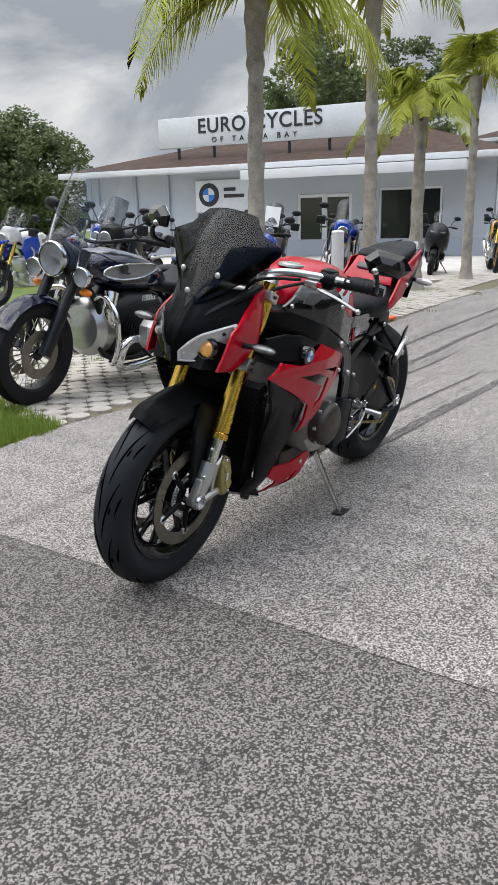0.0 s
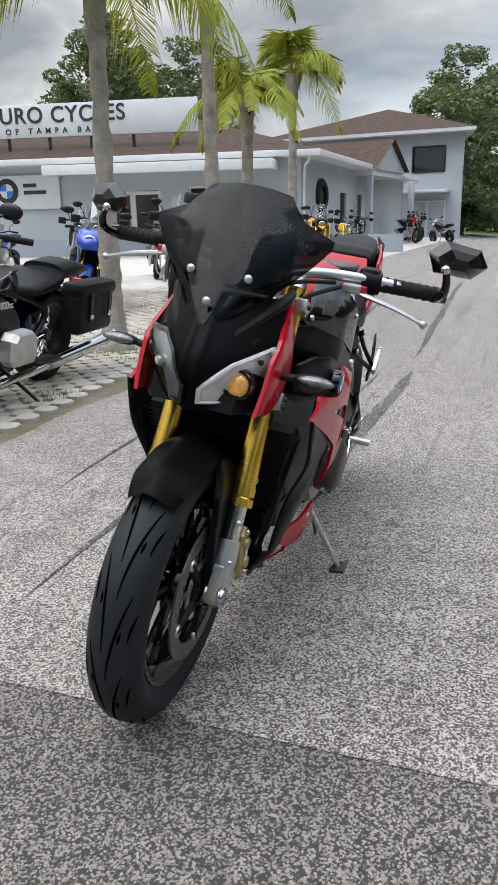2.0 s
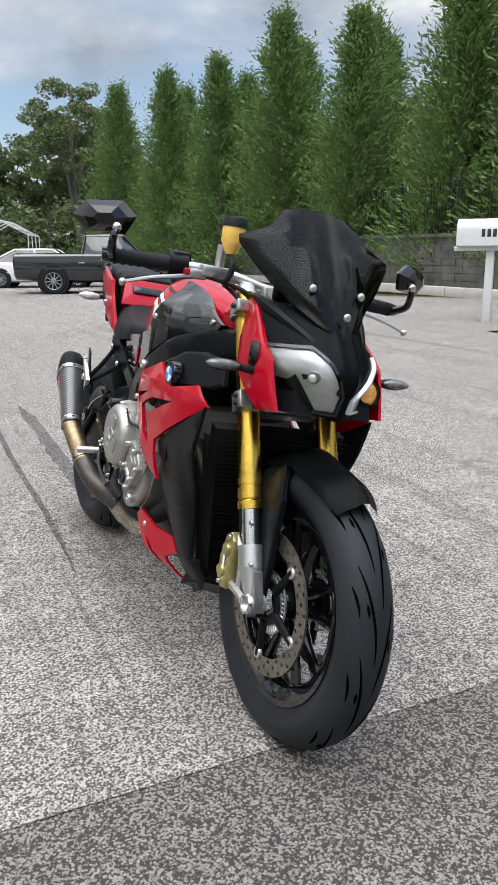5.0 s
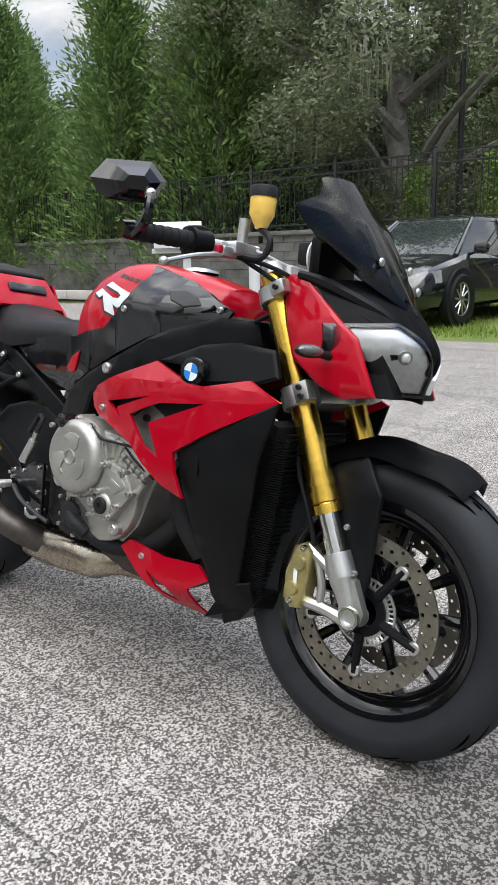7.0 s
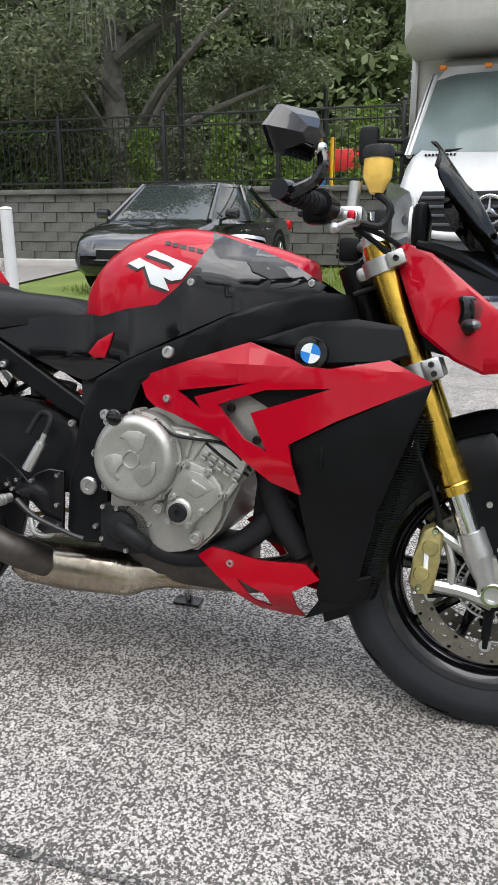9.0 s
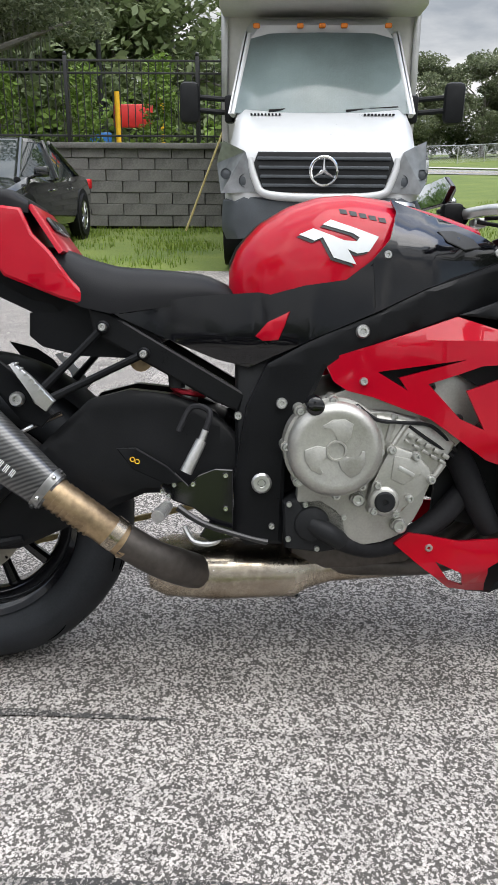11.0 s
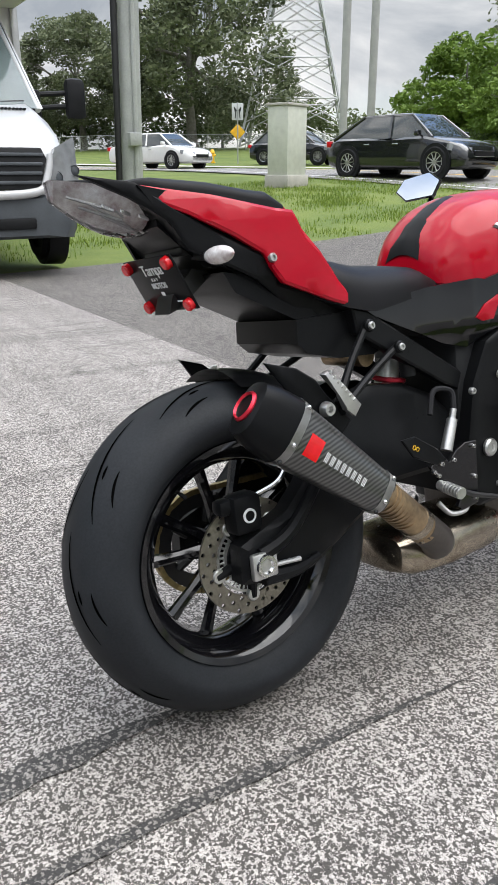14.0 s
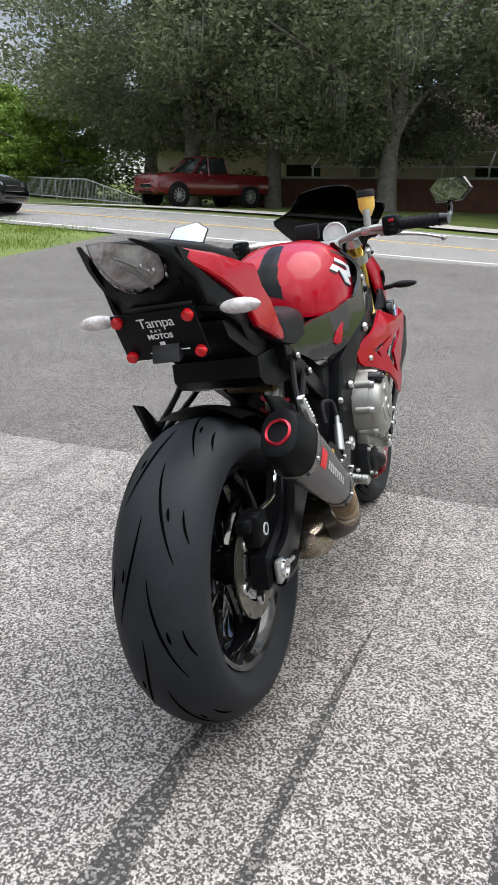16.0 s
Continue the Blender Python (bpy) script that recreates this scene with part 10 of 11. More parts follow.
def leaning(x, y, heading, lean=-8):
    return stand(x, y, heading) @ Matrix.Rotation(radians(lean), 4, "X")


def parked_bike(x, y, heading, paint, accent, style, label, fork=None, rim=None, glass=None, group="motorcycles before the shop"):
    """Built with the rear contact at the origin, nose along +x."""
    top = thing("parked_motorcycle", leaning(x, y, heading), label, "motorcycle", group)
    tall = style == "adventure"
    wb = {"adventure": 1.52, "sport": 1.42, "naked": 1.45, "scooter": 1.5}[style]
    R1, R2 = (0.34, 0.33) if tall else (0.3, 0.31) if style != "scooter" else (0.27, 0.26)
    up = 0.12 if tall else 0.0
    rim = rim or P_BLACK
    parked_wheel(top, "front_wheel", wb, R1, 0.12, rim, tall, 2)
    parked_wheel(top, "rear_wheel", 0, R2, 0.17, rim, tall, 1)
    hx, hz = wb - 0.33, 0.93 + up
    fork_pair(top, wb, R1, hx, hz, fork or P_GREY, 0.1)
    arch(top, "front_mudguard", wb, R1, P_BLACK if tall else paint, 40, 130, 0.065)
    # frame, engine, swingarm
    bm = bmesh.new()
    for s in (-1, 1):
        pipe(bm, [(hx - 0.03, s * 0.05, hz - 0.1), (0.85, s * 0.13, 0.72 + up), (0.52, s * 0.13, 0.5), (0.48, s * 0.12, 0.36)], 0.028, 8, 4)
        pipe(bm, [(0.62, s * 0.12, 0.68 + up), (0.2, s * 0.1, 0.78 + up), (-0.2, s * 0.07, 0.84 + up)], 0.016, 6, 4)
    part("frame", bm, P_BLACK, top)
    bm = bmesh.new()
    box(bm, (0.72, 0, 0.42), (0.46, 0.34, 0.26), 0.05)
    box(bm, (0.86, 0, 0.6), (0.26, 0.3, 0.24), 0.03, Matrix.Translation((0, 0, 0)))
    eng_ = part("engine", bm, P_CASE if style != "sport" else P_BLACK, top)
    bm = bmesh.new()
    lathe(bm, [(0.0, 0.2), (0.1, 0.2), (0.12, 0.17), (0.12, -0.17), (0.1, -0.2), (0.0, -0.2)], Matrix.Translation((0.66, 0, 0.42)), 24)
    part("engine_cover", bm, P_CASE, eng_)
    for s in (-1, 1):
        bm = bmesh.new()
        loft(bm, [[(xx, s * 0.12 + a, z + b) for a, b in ((-0.018, -h), (0.018, -h), (0.018, h), (-0.018, h))] for xx, z, h in ((0.0, R2, 0.03), (0.3, R2 + 0.06, 0.05), (0.5, 0.42, 0.06))])
        part("swingarm", bm, P_BLACK, top)
    bm = bmesh.new()
    pipe(bm, [(0.95, -0.1, 0.5), (1.02, -0.13, 0.36), (0.8, -0.15, 0.24), (0.45, -0.17, 0.26), (0.3, -0.19, 0.36)], 0.024, 8, 4)
    ex = part("exhaust_pipe", bm, P_CASE, top)
    bm = bmesh.new()
    rod(bm, (0.3, -0.19, 0.36), (-0.12, -0.22, 0.55), 0.05, 0.06, 14)
    part("silencer", bm, P_BLACK if style != "adventure" else P_CASE, ex)
    # tank, seat, tail
    if style == "scooter":
        body_of("front_shield", top, paint, [(1.02, 0.2, 0.5, 0.9), (1.16, 0.26, 0.42, 1.06), (1.32, 0.22, 0.48, 1.1), (1.46, 0.12, 0.62, 0.95), (1.52, 0.04, 0.7, 0.85)])
        body_of("floor_board", top, paint, [(0.3, 0.2, 0.3, 0.5), (0.7, 0.22, 0.25, 0.45), (1.05, 0.22, 0.3, 0.55)])
        body_of("rear_body", top, paint, [(-0.35, 0.05, 0.75, 0.82), (-0.2, 0.14, 0.6, 0.84), (0.2, 0.2, 0.42, 0.8), (0.55, 0.18, 0.35, 0.76)])
        body_of("seat", top, seat_mat, [(-0.3, 0.1, 0.82, 0.9), (0.0, 0.16, 0.8, 0.92), (0.3, 0.17, 0.76, 0.84), (0.6, 0.13, 0.74, 0.82)])
        for s in (-1, 1):
            bm = bmesh.new()
            slab(bm, [(0, 0), (0.12, 0.06), (0.15, 0.1), (0.03, 0.07)], lambda u, v, w, s=s: Vector((1.485 - u * 0.55 + w, s * (0.03 + u), 0.84 + v)), 0.012)
            part("headlamp", bm, lamp_glass, top)
    else:
        body_of("tank", top, paint, [(0.5, 0.07, 0.72 + up, 0.8 + up), (0.62, 0.14, 0.7 + up, 0.92 + up), (0.8, 0.19, 0.7 + up, 1.0 + up), (0.98, 0.18, 0.72 + up, 1.0 + up), (1.1, 0.1, 0.78 + up, 0.94 + up)])
        body_of("seat", top, seat_mat, [(-0.22, 0.1, 0.86 + up, 0.94 + up), (0.05, 0.14, 0.82 + up, 0.93 + up), (0.14, 0.15, 0.76 + up, 0.86 + up), (0.38, 0.15, 0.74 + up, 0.82 + up), (0.58, 0.09, 0.74 + up, 0.83 + up)])
        body_of("tail", top, accent, [(-0.36, 0.05, 0.86 + up, 0.91 + up), (-0.15, 0.1, 0.78 + up, 0.88 + up), (0.2, 0.13, 0.7 + up, 0.79 + up)])
        if style == "sport":
            for s in (-1, 1):
                bm = bmesh.new()
                slab(bm, [(0.55, 0.3), (1.05, 0.28), (1.22, 0.55), (1.4, 0.85), (1.2, 1.0), (0.95, 0.82), (0.7, 0.6)], lambda u, v, w, s=s: Vector((u, s * (0.2 - 0.1 * smooth(1.05, 1.4, u) + w), v)), 0.02, 0.006)
                part("fairing_side", bm, paint, top)
            body_of("nose", top, paint, [(1.05, 0.16, 0.8, 1.02), (1.25, 0.2, 0.78, 1.04), (1.42, 0.14, 0.78, 0.96), (1.5, 0.05, 0.8, 0.88)])
        elif tall:
            bm = bmesh.new()
            slab(bm, [(1.05, 0.1), (1.3, 0.1), (1.62, 0.02), (1.62, -0.02), (1.3, -0.1), (1.05, -0.1)], lambda u, v, w: Vector((u, v, 1.0 - 0.28 * (u - 1.05) ** 2 + w)), 0.03, 0.006)
            part("beak", bm, accent, top)
            body_of("nose", top, paint, [(1.12, 0.12, 0.95, 1.16), (1.25, 0.15, 0.92, 1.18), (1.36, 0.1, 0.95, 1.12)])
            for s in (-1, 1):
                bm = bmesh.new()
                slab(bm, [(0.75, 0.85), (1.1, 0.68), (1.22, 0.86), (1.15, 1.02), (0.85, 1.08)], lambda u, v, w, s=s: Vector((u, s * (0.2 + w), v)), 0.02, 0.006)
                part("side_panel", bm, accent, top)
                bm = bmesh.new()
                pipe(bm, [(0.6, s * 0.2, 0.3), (0.95, s * 0.27, 0.38), (1.05, s * 0.28, 0.6), (0.98, s * 0.24, 0.85), (1.1, s * 0.14, 0.95)], 0.013, 8, 4)
                part("crash_bar", bm, P_CASE, top)
                bm = bmesh.new()
                box(bm, (1.18, s * 0.36, 1.13), (0.04, 0.14, 0.12), 0.018)
                part("hand_guard", bm, P_BLACK, top)
            bm = bmesh.new()
            box(bm, (-0.25, 0, 1.0), (0.34, 0.26, 0.03), 0.01)
            part("rack", bm, P_CASE, top)
        lamp_round(top, wb - 0.12 if style != "sport" else wb + 0.02, 0, 0.88 + up, 0.075)
    visor("windshield", top, glass or shield_smoke, hx + 0.2, hz + 0.1, hx - 0.02, hz + (0.42 if tall or style == "scooter" else 0.24), 0.17, 0.13)
    mirrors_and_bar(top, hx - 0.02, hz + 0.09, 0.38, 0.18, P_BLACK)
    arch(top, "rear_mudguard", 0, R2, P_BLACK, 60, 150, 0.09)
    bm = bmesh.new()
    box(bm, (-0.37, 0, 0.84 + up), (0.04, 0.12, 0.05), 0.015)
    part("tail_lamp", bm, red_lens, top)
    side_stand(top, 0.55, 0.3)
    return top


parked_bike(-8.75, -11.7, 3, P_WHITE, P_WHITE, "adventure", "white adventure motorcycle with spoked wheels on the forecourt", P_GREY, P_GREY, shield)
black_adv = parked_bike(-8.5, -5.9, 24, P_BLACK, P_BLACK, "adventure", "black adventure motorcycle with gold fork tubes and crash bars", gold, P_BLACK)
bm = bmesh.new()
slab(bm, [(-0.12, 0), (0.12, 0), (0.12, 0.3), (-0.12, 0.3)], lambda u, v, w: Vector((1.36 - v * 0.25 + w, u, 1.1 + v)), 0.003)
part("paper_note", bm, paper, black_adv, "white paper sheet taped to the screen")
parked_bike(-6.5, -4.75, 22, P_BLUE, P_WHITE, "sport", "blue and white sport motorcycle with dark wheels", gold, P_BLUE, shield_smoke)
parked_bike(-8.3, -4.5, 24, P_BLUE, P_BLACK, "adventure", "blue touring motorcycle with tall clear windshield", P_GREY, P_BLACK, shield)
parked_bike(-11.3, -6.1, 30, P_YELLOW, P_BLACK, "naked", "yellow and black naked motorcycle with gold wheels", gold, gold)
parked_bike(-12.5, -6.9, 26, P_BLACK, P_RED, "naked", "black naked motorcycle with small screen", P_GREY, P_BLACK)
parked_bike(-14.3, -5.2, 18, P_BLACK, P_BLACK, "scooter", "black maxi scooter with clear windshield", P_GREY, P_BLACK, shield)
parked_bike(-15.6, -4.3, 22, P_BLACK, P_YELLOW, "adventure", "black and yellow adventure motorcycle on its side stand", gold, gold, shield)
parked_bike(-17.4, -4.9, 22, P_YELLOW, P_BLACK, "adventure", "yellow adventure motorcycle with dark panniers", P_GREY, P_BLACK)
parked_bike(-19.6, -5.6, 20, P_GREY, P_BLACK, "naked", "grey naked motorcycle by the shop wall", P_GREY, P_BLACK)
parked_bike(-10.2, -9.0, 20, P_BLUE, P_WHITE, "naked", "blue and white naked motorcycle on the forecourt", gold, P_BLACK)
parked_bike(-10.9, -7.6, 20, P_NAVY, P_BLACK, "adventure", "navy touring motorcycle with clear windshield", P_GREY, P_BLACK, shield)
parked_bike(-9.6, -10.2, 12, P_BLACK, P_GREY, "naked", "black naked motorcycle on the forecourt", P_GREY, P_BLACK)
parked_bike(-5.9, -6.9, 18, P_BLUE, P_WHITE, "adventure", "blue and white adventure motorcycle with clear screen", P_GREY, P_BLACK, shield)
parked_bike(-5.6, -8.4, 14, P_WHITE, P_BLUE, "adventure", "white and blue adventure motorcycle with crash bars", gold, P_BLACK, shield)
parked_bike(-7.2, -7.7, 18, P_BLACK, P_GREY, "naked", "black roadster behind the cruiser", P_GREY, P_BLACK)
parked_bike(-4.6, -5.5, 20, P_BLACK, P_BLACK, "adventure", "black touring motorcycle with chrome crash bars", P_GREY, P_BLACK)
parked_bike(-7.6, -9.6, 14, P_NAVY, P_WHITE, "sport", "navy sport motorcycle in the row", P_GREY, P_BLACK)
parked_bike(-37.2, -3.0, -140, P_BLACK, P_BLACK, "naked", "black motorcycle parked alone far down the yard", P_GREY, P_BLACK)
for k, pt in enumerate((P_RED, P_BLACK, P_RED, P_GREY)):
    parked_bike(-34.5 - 1.3 * k, -5.1 - 0.1 * k, 38, pt, P_BLACK, "naked" if k % 2 else "adventure", "motorcycle in the far row beside the porch", gold if k % 2 else P_GREY, P_BLACK, None, "motorcycles by the porch")
parked_bike(-22.5, -5.3, 25, P_YELLOW, P_BLACK, "naked", "yellow naked motorcycle beside the shop wall", gold, P_BLACK, shield_smoke)
parked_bike(-25.0, -5.4, 25, P_BLACK, P_GREY, "adventure", "dark touring motorcycle beside the shop wall", P_GREY, P_BLACK, shield)
for k, (pt, st) in enumerate(((P_GREY, "naked"), (P_BLUE, "sport"), (P_WHITE, "naked"), (P_BLACK, "naked"), (P_RED, "sport"))):
    parked_bike(-38.5 + 0.3 * k, 0.2 + 0.85 * k, -10 + 9 * k, pt, P_BLACK, st, "motorcycle in the row under the carport frames", P_GREY, P_BLACK, None, "motorcycles by the carport")
parked_bike(-32.4, 1.9, 5, P_BLACK, P_GREY, "naked", "dark motorcycle in front of the far trees", P_GREY, P_BLACK)


# ---- the big cruiser nearest by ----
def build_cruiser():
    top = thing("cruiser_motorcycle", leaning(-1.75, -2.5, 4.9, -9), "dark blue cruiser with clear windshield, three round lamps and saddlebags", "motorcycle")
    wb = 1.74
    parked_wheel(top, "front_wheel", wb, 0.345, 0.135, P_BLACK, True, 2)
    parked_wheel(top, "rear_wheel", 0, 0.335, 0.185, P_BLACK, True, 1)
    fork_pair(top, wb, 0.345, wb - 0.36, 0.98, P_BLACK, 0.105, 0.036)
    arch(top, "front_mudguard", wb, 0.345, P_NAVY, 35, 150, 0.085, 0.03)
    arch(top, "rear_mudguard", 0, 0.335, P_NAVY, 15, 170, 0.12, 0.04)
    bm = bmesh.new()
    for s in (-1, 1):
        pipe(bm, [(1.4, s * 0.04, 0.85), (1.25, s * 0.12, 0.6), (1.2, s * 0.14, 0.28), (0.7, s * 0.15, 0.22), (0.35, s * 0.12, 0.36), (0.2, s * 0.12, 0.55), (0.7, s * 0.08, 0.72), (1.38, s * 0.04, 0.86)], 0.022, 8, 5)
    part("frame", bm, P_BLACK, top)
    body_of("engine_block", top, P_BLACK, [(0.55, 0.16, 0.24, 0.62), (0.7, 0.2, 0.2, 0.7), (1.0, 0.22, 0.2, 0.72), (1.16, 0.16, 0.26, 0.66)])
    bm = bmesh.new()
    lathe(bm, [(0.0, -0.12), (0.16, -0.12), (0.2, -0.04), (0.2, 0.04), (0.15, 0.09), (0.0, 0.1)], Matrix.Translation((1.2, 0, 0.45)) @ Matrix.Rotation(radians(-90), 4, "Z"), 28)
    part("front_engine_cover", bm, P_CASE, top, "polished oval engine front cover")
    for s in (-1, 1):
        bm = bmesh.new()
        for k in range(7):
            lathe(bm, [(0.06, 0.0), (0.1, 0.0), (0.1, 0.009), (0.06, 0.009)], Matrix.Translation((0.98, s * (0.2 + 0.022 * k), 0.46)), 24)
        cyl = part("cylinder", bm, P_BLACK, top, "finned black cylinder")
        bm = bmesh.new()
        loft(bm, [[(0.98 + a * k, s * y, 0.46 + b * k) for a, b in ((-0.13, -0.06), (-0.09, -0.1), (0.09, -0.1), (0.13, -0.06), (0.13, 0.06), (0.09, 0.1), (-0.09, 0.1), (-0.13, 0.06))] for y, k in ((0.355, 0.92), (0.37, 1.0), (0.43, 0.98), (0.46, 0.85), (0.468, 0.6))])
        part("cylinder_head", bm, P_CASE, cyl, "bright ribbed cylinder head cover", angle=25)
        bm = bmesh.new()
        pipe(bm, [(1.08, s * 0.33, 0.42), (1.2, s * 0.33, 0.4), (1.22, s * 0.3, 0.26), (1.1, s * 0.26, 0.2), (0.8, s * 0.24, 0.19), (0.3, s * 0.25, 0.22)], 0.03, 12, 5)
        ex = part("exhaust_pipe", bm, chrome, top, "chrome exhaust pipe")
        bm = bmesh.new()
        rod(bm, (0.34, s * 0.25, 0.22), (-0.62, s * 0.27, 0.27), 0.045, 0.06, 18)
        part("silencer", bm, chrome, ex, "long chrome fishtail silencer")
        bm = bmesh.new()
        box(bm, (-0.12, s * 0.29, 0.56), (0.52, 0.16, 0.34), 0.045)
        bag = part("saddlebag", bm, seat_mat, top, "black leather saddlebag with buckles")
        bm = bmesh.new()
        box(bm, (-0.12, s * 0.295, 0.7), (0.54, 0.175, 0.1), 0.035)
        part("flap", bm, seat_mat, bag)
        for dx in (-0.14, 0.14):
            bm = bmesh.new()
            box(bm, (-0.12 + dx, s * 0.385, 0.58), (0.035, 0.012, 0.2), 0.004)
            part("strap", bm, P_BLACK, bag)
            bm = bmesh.new()
            box(bm, (-0.12 + dx, s * 0.393, 0.52), (0.05, 0.008, 0.035), 0.003)
            part("buckle", bm, chrome, bag)
        bm = bmesh.new()
        pipe(bm, [(1.28, s * 0.1, 0.66), (1.3, s * 0.2, 0.7), (1.33, s * 0.33, 0.62), (1.32, s * 0.36, 0.45), (1.26, s * 0.28, 0.26), (1.15, s * 0.16, 0.22)], 0.016, 10, 5)
        part("crash_bar", bm, chrome, top)
        bm = bmesh.new()
        pipe(bm, [(1.22, s * 0.2, 0.72), (1.26, s * 0.22, 0.6), (1.22, s * 0.23, 0.5)], [0.05, 0.045, 0.02], 10, 4)
        part("intake_cover", bm, chrome, top)
        bm = bmesh.new()
        box(bm, (0.55, s * 0.33, 0.3), (0.28, 0.11, 0.025), 0.01)
        part("foot_board", bm, P_BLACK, top)
        lamp_round(top, wb - 0.22, s * 0.2, 0.84, 0.062, "auxiliary_lamp")
        bm = bmesh.new()
        bmesh.ops.create_uvsphere(bm, u_segments=12, v_segments=8, radius=1, matrix=Matrix.Translation((wb - 0.26, s * 0.2, 0.74)) @ Matrix.Diagonal((0.03, 0.05, 0.025, 1)))
        part("indicator", bm, amber, top)
    body_of("tank", top, P_NAVY, [(0.42, 0.06, 0.7, 0.76), (0.55, 0.13, 0.68, 0.84), (0.8, 0.18, 0.68, 0.94), (1.05, 0.19, 0.7, 0.98), (1.25, 0.15, 0.76, 0.97), (1.36, 0.07, 0.82, 0.93)], "dark blue teardrop tank with pinstripe")
    for s in (-1, 1):
        drop = [(0.62 + 0.3 * (1 - math.cos(a)) + 0.06, 0.83 + 0.055 * math.sin(a) * (0.75 + 0.35 * (1 - math.cos(a)) / 2) + 0.02) for a in [2 * math.pi * k / 28 for k in range(28)]]
        bm = bmesh.new()
        slab(bm, drop, lambda u, v, w, s=s: Vector((u, s * (0.145 + 0.05 * smooth(0.6, 0.95, u) + w - 0.03 * smooth(1.1, 1.3, u)), v)), 0.008)
        pad_ = part("knee_panel", bm, P_GREY, top, "grey teardrop panel with silver edge")
        bm = bmesh.new()
        pipe(bm, [(u, s * (0.153 + 0.05 * smooth(0.6, 0.95, u) - 0.03 * smooth(1.1, 1.3, u)), v) for u, v in drop + drop[:1]], 0.006, 6, 1)
        part("edge_strip", bm, chrome, pad_)
        bm = bmesh.new()
        lathe(bm, [(0.0, s * 0.212), (0.03, s * 0.211), (0.033, s * 0.2)], Matrix.Translation((1.1, 0, 0.87)), 20)
        part("round_badge", bm, ink, pad_)
    body_of("rider_seat", top, seat_mat, [(0.0, 0.16, 0.68, 0.82), (0.12, 0.17, 0.66, 0.76), (0.35, 0.17, 0.64, 0.72), (0.6, 0.09, 0.66, 0.74)])
    body_of("passenger_seat", top, seat_mat, [(-0.42, 0.11, 0.74, 0.82), (-0.2, 0.15, 0.72, 0.86), (0.02, 0.15, 0.72, 0.84)])
    lamp_round(top, wb - 0.17, 0, 0.93, 0.105)
    bm = bmesh.new()
    lathe(bm, [(0.0, -0.1), (0.09, -0.08), (0.12, 0.0), (0.1, 0.02)], Matrix.Translation((wb - 0.24, 0, 0.93)) @ Matrix.Rotation(radians(-90), 4, "Z"), 24)
    part("lamp_shell", bm, P_BLACK, top)
    visor("windshield", top, shield, wb - 0.15, 0.9, wb - 0.42, 1.5, 0.24, 0.21, 0.14)
    for s in (-1, 1):
        bm = bmesh.new()
        pipe(bm, [(wb - 0.26, s * 0.11, 0.82), (wb - 0.27, s * 0.13, 1.0), (wb - 0.33, s * 0.13, 1.18)], 0.009, 6, 4)
        part("shield_bracket", bm, chrome, top)
    mirrors_and_bar(top, 1.2, 1.06, 0.46, 0.14, P_BLACK, 0.24)
    ribbon_text("letter", "1800cc", 0.06, Matrix.Translation((0.92, 0.223, 0.64)) @ Matrix.Rotation(radians(180), 4, "Z") @ UPRIGHT, P_WHITE, top, 0.002)
    bm = bmesh.new()
    box(bm, (-0.52, 0, 0.66), (0.05, 0.1, 0.06), 0.02)
    part("tail_lamp", bm, red_lens, top)
    side_stand(top, 0.75, 0.42)
    return top


build_cruiser()

# ---- turf-block paving beside the yard, grass ----
bed_mat = material("soil_between_pavers", (0.12, 0.12, 0.07), 0.95, var=0.4, scale=5, fine=60, bump=0.01, color2=(0.2, 0.17, 0.11))
paver_mat = material("pale_concrete_paver", (0.34, 0.315, 0.275), 0.92, var=0.22, scale=4, fine=70, bump=0.004)
turf = thing("turf_block_pavement", Matrix(), "pale concrete lattice pavers with grass in the gaps", "pavement", kind="structure")
bm = bmesh.new()
xs = [0.35 - 0.45 * k for k in range(32)]
skin(bm, [[bm.verts.new((x, y, -0.016)) for y in (yard_edge(x) + 0.06, -4.5 - 0.1 * max(0, -x - 2))] for x in xs])
part("bed", bm, bed_mat, turf)
paver_meshes = []
rng = random.Random(17)
for v in range(3):
    bm = bmesh.new()
    for i in range(6):
        for j in range(4):
            if (i + j) % 2 == 0:
                cx, cy = (i - 2.5) * 0.1, (j - 1.5) * 0.1
                oct_ = [(cx + dx, cy + dy) for dx, dy in ((-0.03, -0.068), (0.03, -0.068), (0.066, -0.034), (0.066, 0.034), (0.03, 0.068), (-0.03, 0.068), (-0.066, 0.034), (-0.066, -0.034))]
                h = rng.uniform(-0.002, 0.003)
                lo = [bm.verts.new((x, y, -0.03)) for x, y in oct_]
                hi = [bm.verts.new((x, y, 0.004 + h)) for x, y in oct_]
                tp = [bm.verts.new((cx + (x - cx) * 0.86, cy + (y - cy) * 0.86, 0.009 + h)) for x, y in oct_]
                skin(bm, [lo, hi, tp], True)
                bm.faces.new(tp)
    me = bpy.data.meshes.new("paver")
    bmesh.ops.recalc_face_normals(bm, faces=bm.faces)
    bm.to_mesh(me), bm.free()
    me.materials.append(paver_mat)
    paver_meshes.append(me)
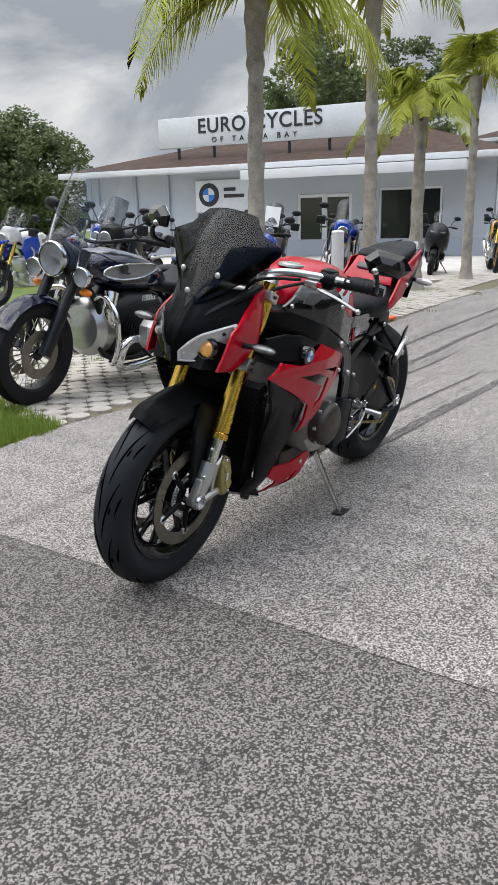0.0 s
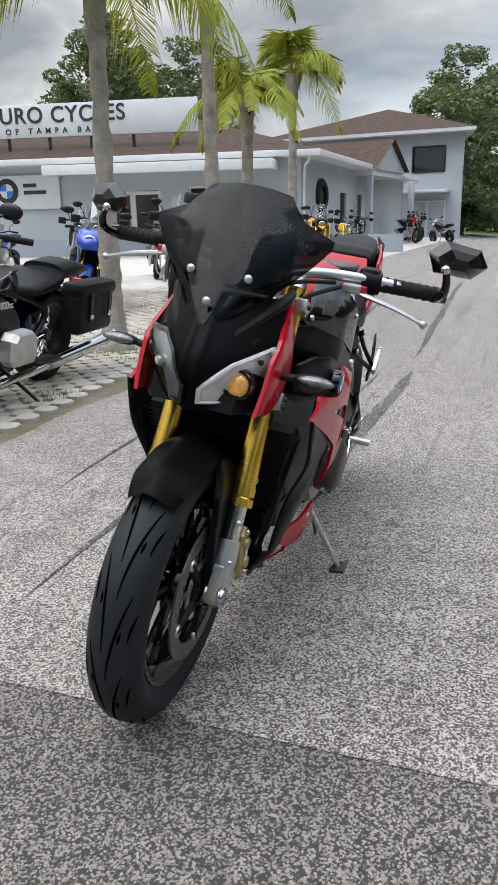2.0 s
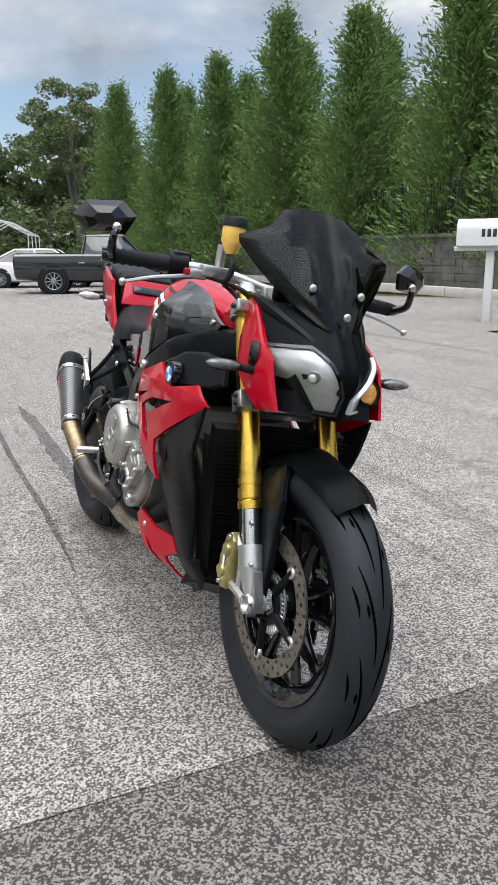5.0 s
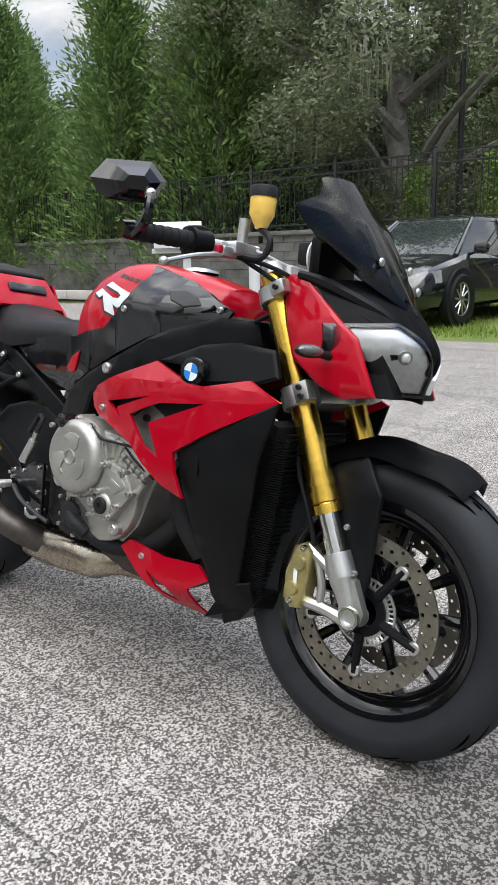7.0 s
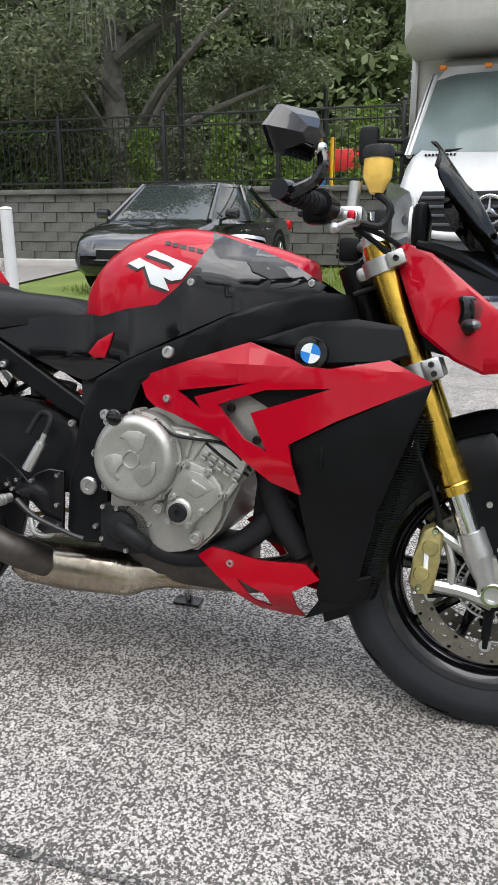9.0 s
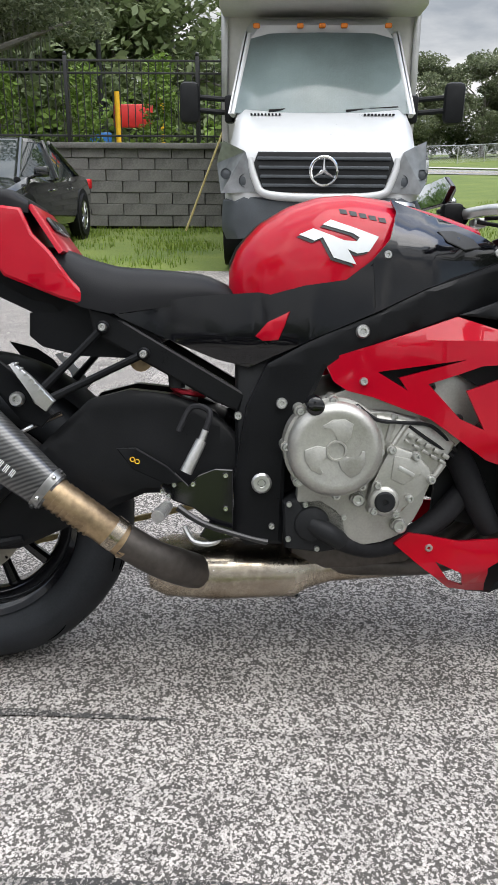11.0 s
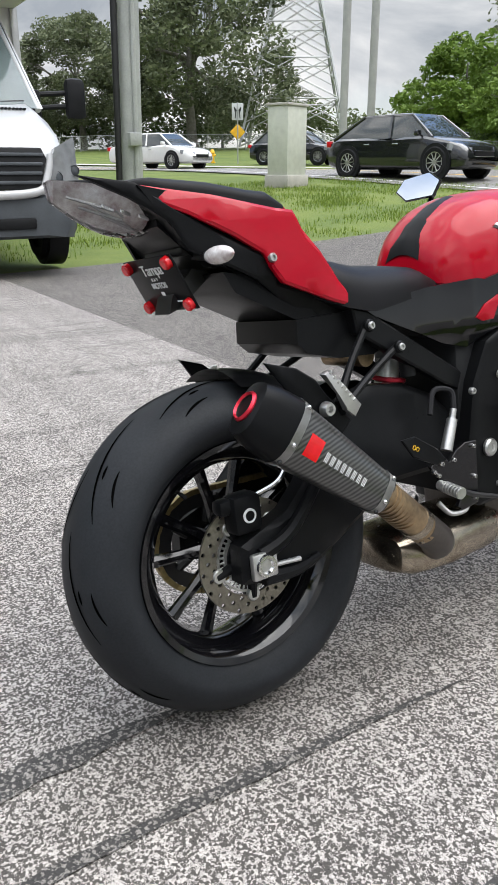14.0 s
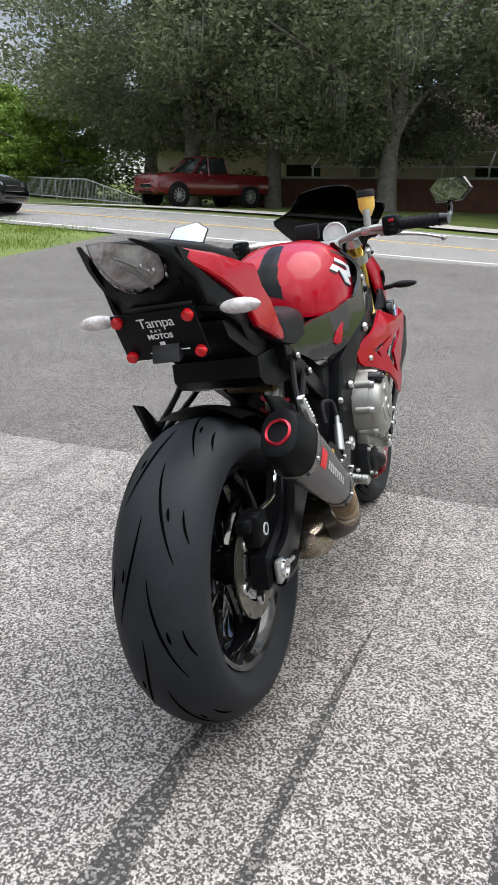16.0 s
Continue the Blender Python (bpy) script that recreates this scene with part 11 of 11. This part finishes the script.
for row in range(9):
    for k in range(23):
        x, y = 0.02 - 0.605 * k - (0.2 if row % 2 else 0), -1.98 - 0.405 * row - 0.045 * k
        if y > yard_edge(x - 0.3) - 0.16 or y < -4.6 - 0.1 * max(0, -x - 2) or rng.random() < 0.012:
            continue
        ob = new("paver", paver_meshes[rng.randrange(3)])
        ob.parent = turf
        ob.matrix_local = pose(x, y, rng.uniform(-0.004, 0.002), rng.uniform(-0.5, 0.5), rng.uniform(-0.5, 0.5), rng.uniform(-0.8, 0.8) + 4)


def blades(name, spots, label, mat, seed, h=0.06, w=0.004):
    """Many grass blades: spots are (x, y, radius, count)."""
    r_ = random.Random(seed)
    verts, faces = [], []
    for x, y, rad, count in spots:
        for _ in range(count):
            a, q = r_.uniform(0, 6.283), rad * r_.random() ** 0.5
            px, py = x + q * math.cos(a), y + q * math.sin(a)
            z = rise(px, py) - 0.03
            b, hh, ln = r_.uniform(0, 6.283), h * r_.uniform(0.5, 1.3) + 0.02, r_.gauss(0, 0.5) * h
            dx, dy = w * math.cos(b), w * math.sin(b)
            n0 = len(verts)
            verts += [(px - dx, py - dy, z), (px + dx, py + dy, z), (px + ln * math.sin(b), py - ln * math.cos(b), z + hh)]
            faces.append((n0, n0 + 1, n0 + 2))
    me = bpy.data.meshes.new(name)
    me.from_pydata(verts, [], faces)
    me.materials.append(mat)
    return tagged(new(name, me), label, "grass", kind="stuff")


blade_mat = foliage("grass_blades", (0.07, 0.14, 0.015), (0.26, 0.33, 0.06))
tuft_spots = [(-3.05, -2.6, 0.3, 700), (-5.9, -2.8, 0.35, 600), (-9.2, -3.55, 0.5, 700), (-11.9, -3.6, 0.5, 700), (-7.4, -3.0, 0.25, 200), (-4.2, -2.55, 0.2, 150)]
rng = random.Random(3)
tuft_spots += [(rng.uniform(-9, 0), rng.uniform(-4.2, -2.0), 0.12, 40) for _ in range(90)]
blades("grass_tuft", tuft_spots, "short grass tufts round palm trunks and in paver gaps", blade_mat, 5, 0.05, 0.004)
blades("grass_patch", [(0.75, -2.25, 0.6, 9000), (1.6, -2.4, 0.8, 9000), (0.45, -1.85, 0.2, 1500), (0.35, -2.6, 0.35, 3000)], "bright green grass patch beside the pavers", blade_mat, 6, 0.06, 0.004)
spots = []
for k in range(300):
    x = rng.uniform(-4, 15)
    y = rng.uniform(verge(x) + 0.5, 17)
    if not (-0.1 < x < 2.5 and y < 12):
        spots.append((x, y, 0.55, 110))
blades("verge_grass", spots, "uneven mown grass of the bank by the road", blade_mat, 7, 0.06, 0.007)


# ---- rubber marks on the yard ----
mark_mat = asphalt("rubber_stained_asphalt", (0.215, 0.2, 0.185), (0.03, 0.029, 0.028), 0.2, False, 165.0, 0.3)


def skid(x0, x1, y0, slope, w, seed):
    r_ = random.Random(seed)
    bm = bmesh.new()
    n = int((x1 - x0) / 0.06)
    rows = []
    for k in range(n + 1):
        x = x0 + (x1 - x0) * k / n
        f = min(1, 6 * k / n, 6 * (n - k) / n)
        c = y0 + slope * (x - x0) + 0.008 * math.sin(3 * x + seed)
        a, b = w * f * r_.uniform(0.7, 1.15), w * f * r_.uniform(0.7, 1.15)
        rows.append([bm.verts.new((x, c - a, rise(x, c) + 0.004)), bm.verts.new((x, c + b, rise(x, c) + 0.004))])
    skin(bm, rows)
    tagged(part("rubber_mark", bm, mark_mat), "dark rubber streak on the pale asphalt", "mark", kind="structure")


skid(-2.6, -0.05, 0.06, -0.012, 0.04, 1)
skid(-2.6, 0.5, -0.16, -0.015, 0.014, 2)
skid(-3.4, 1.2, -0.62, 0.012, 0.018, 3)
skid(-8.0, -1.0, -1.05, 0.05, 0.03, 4)
skid(-9.0, 0.4, -1.5, 0.055, 0.022, 5)
skid(-12.0, -3.0, -0.35, 0.04, 0.035, 7)
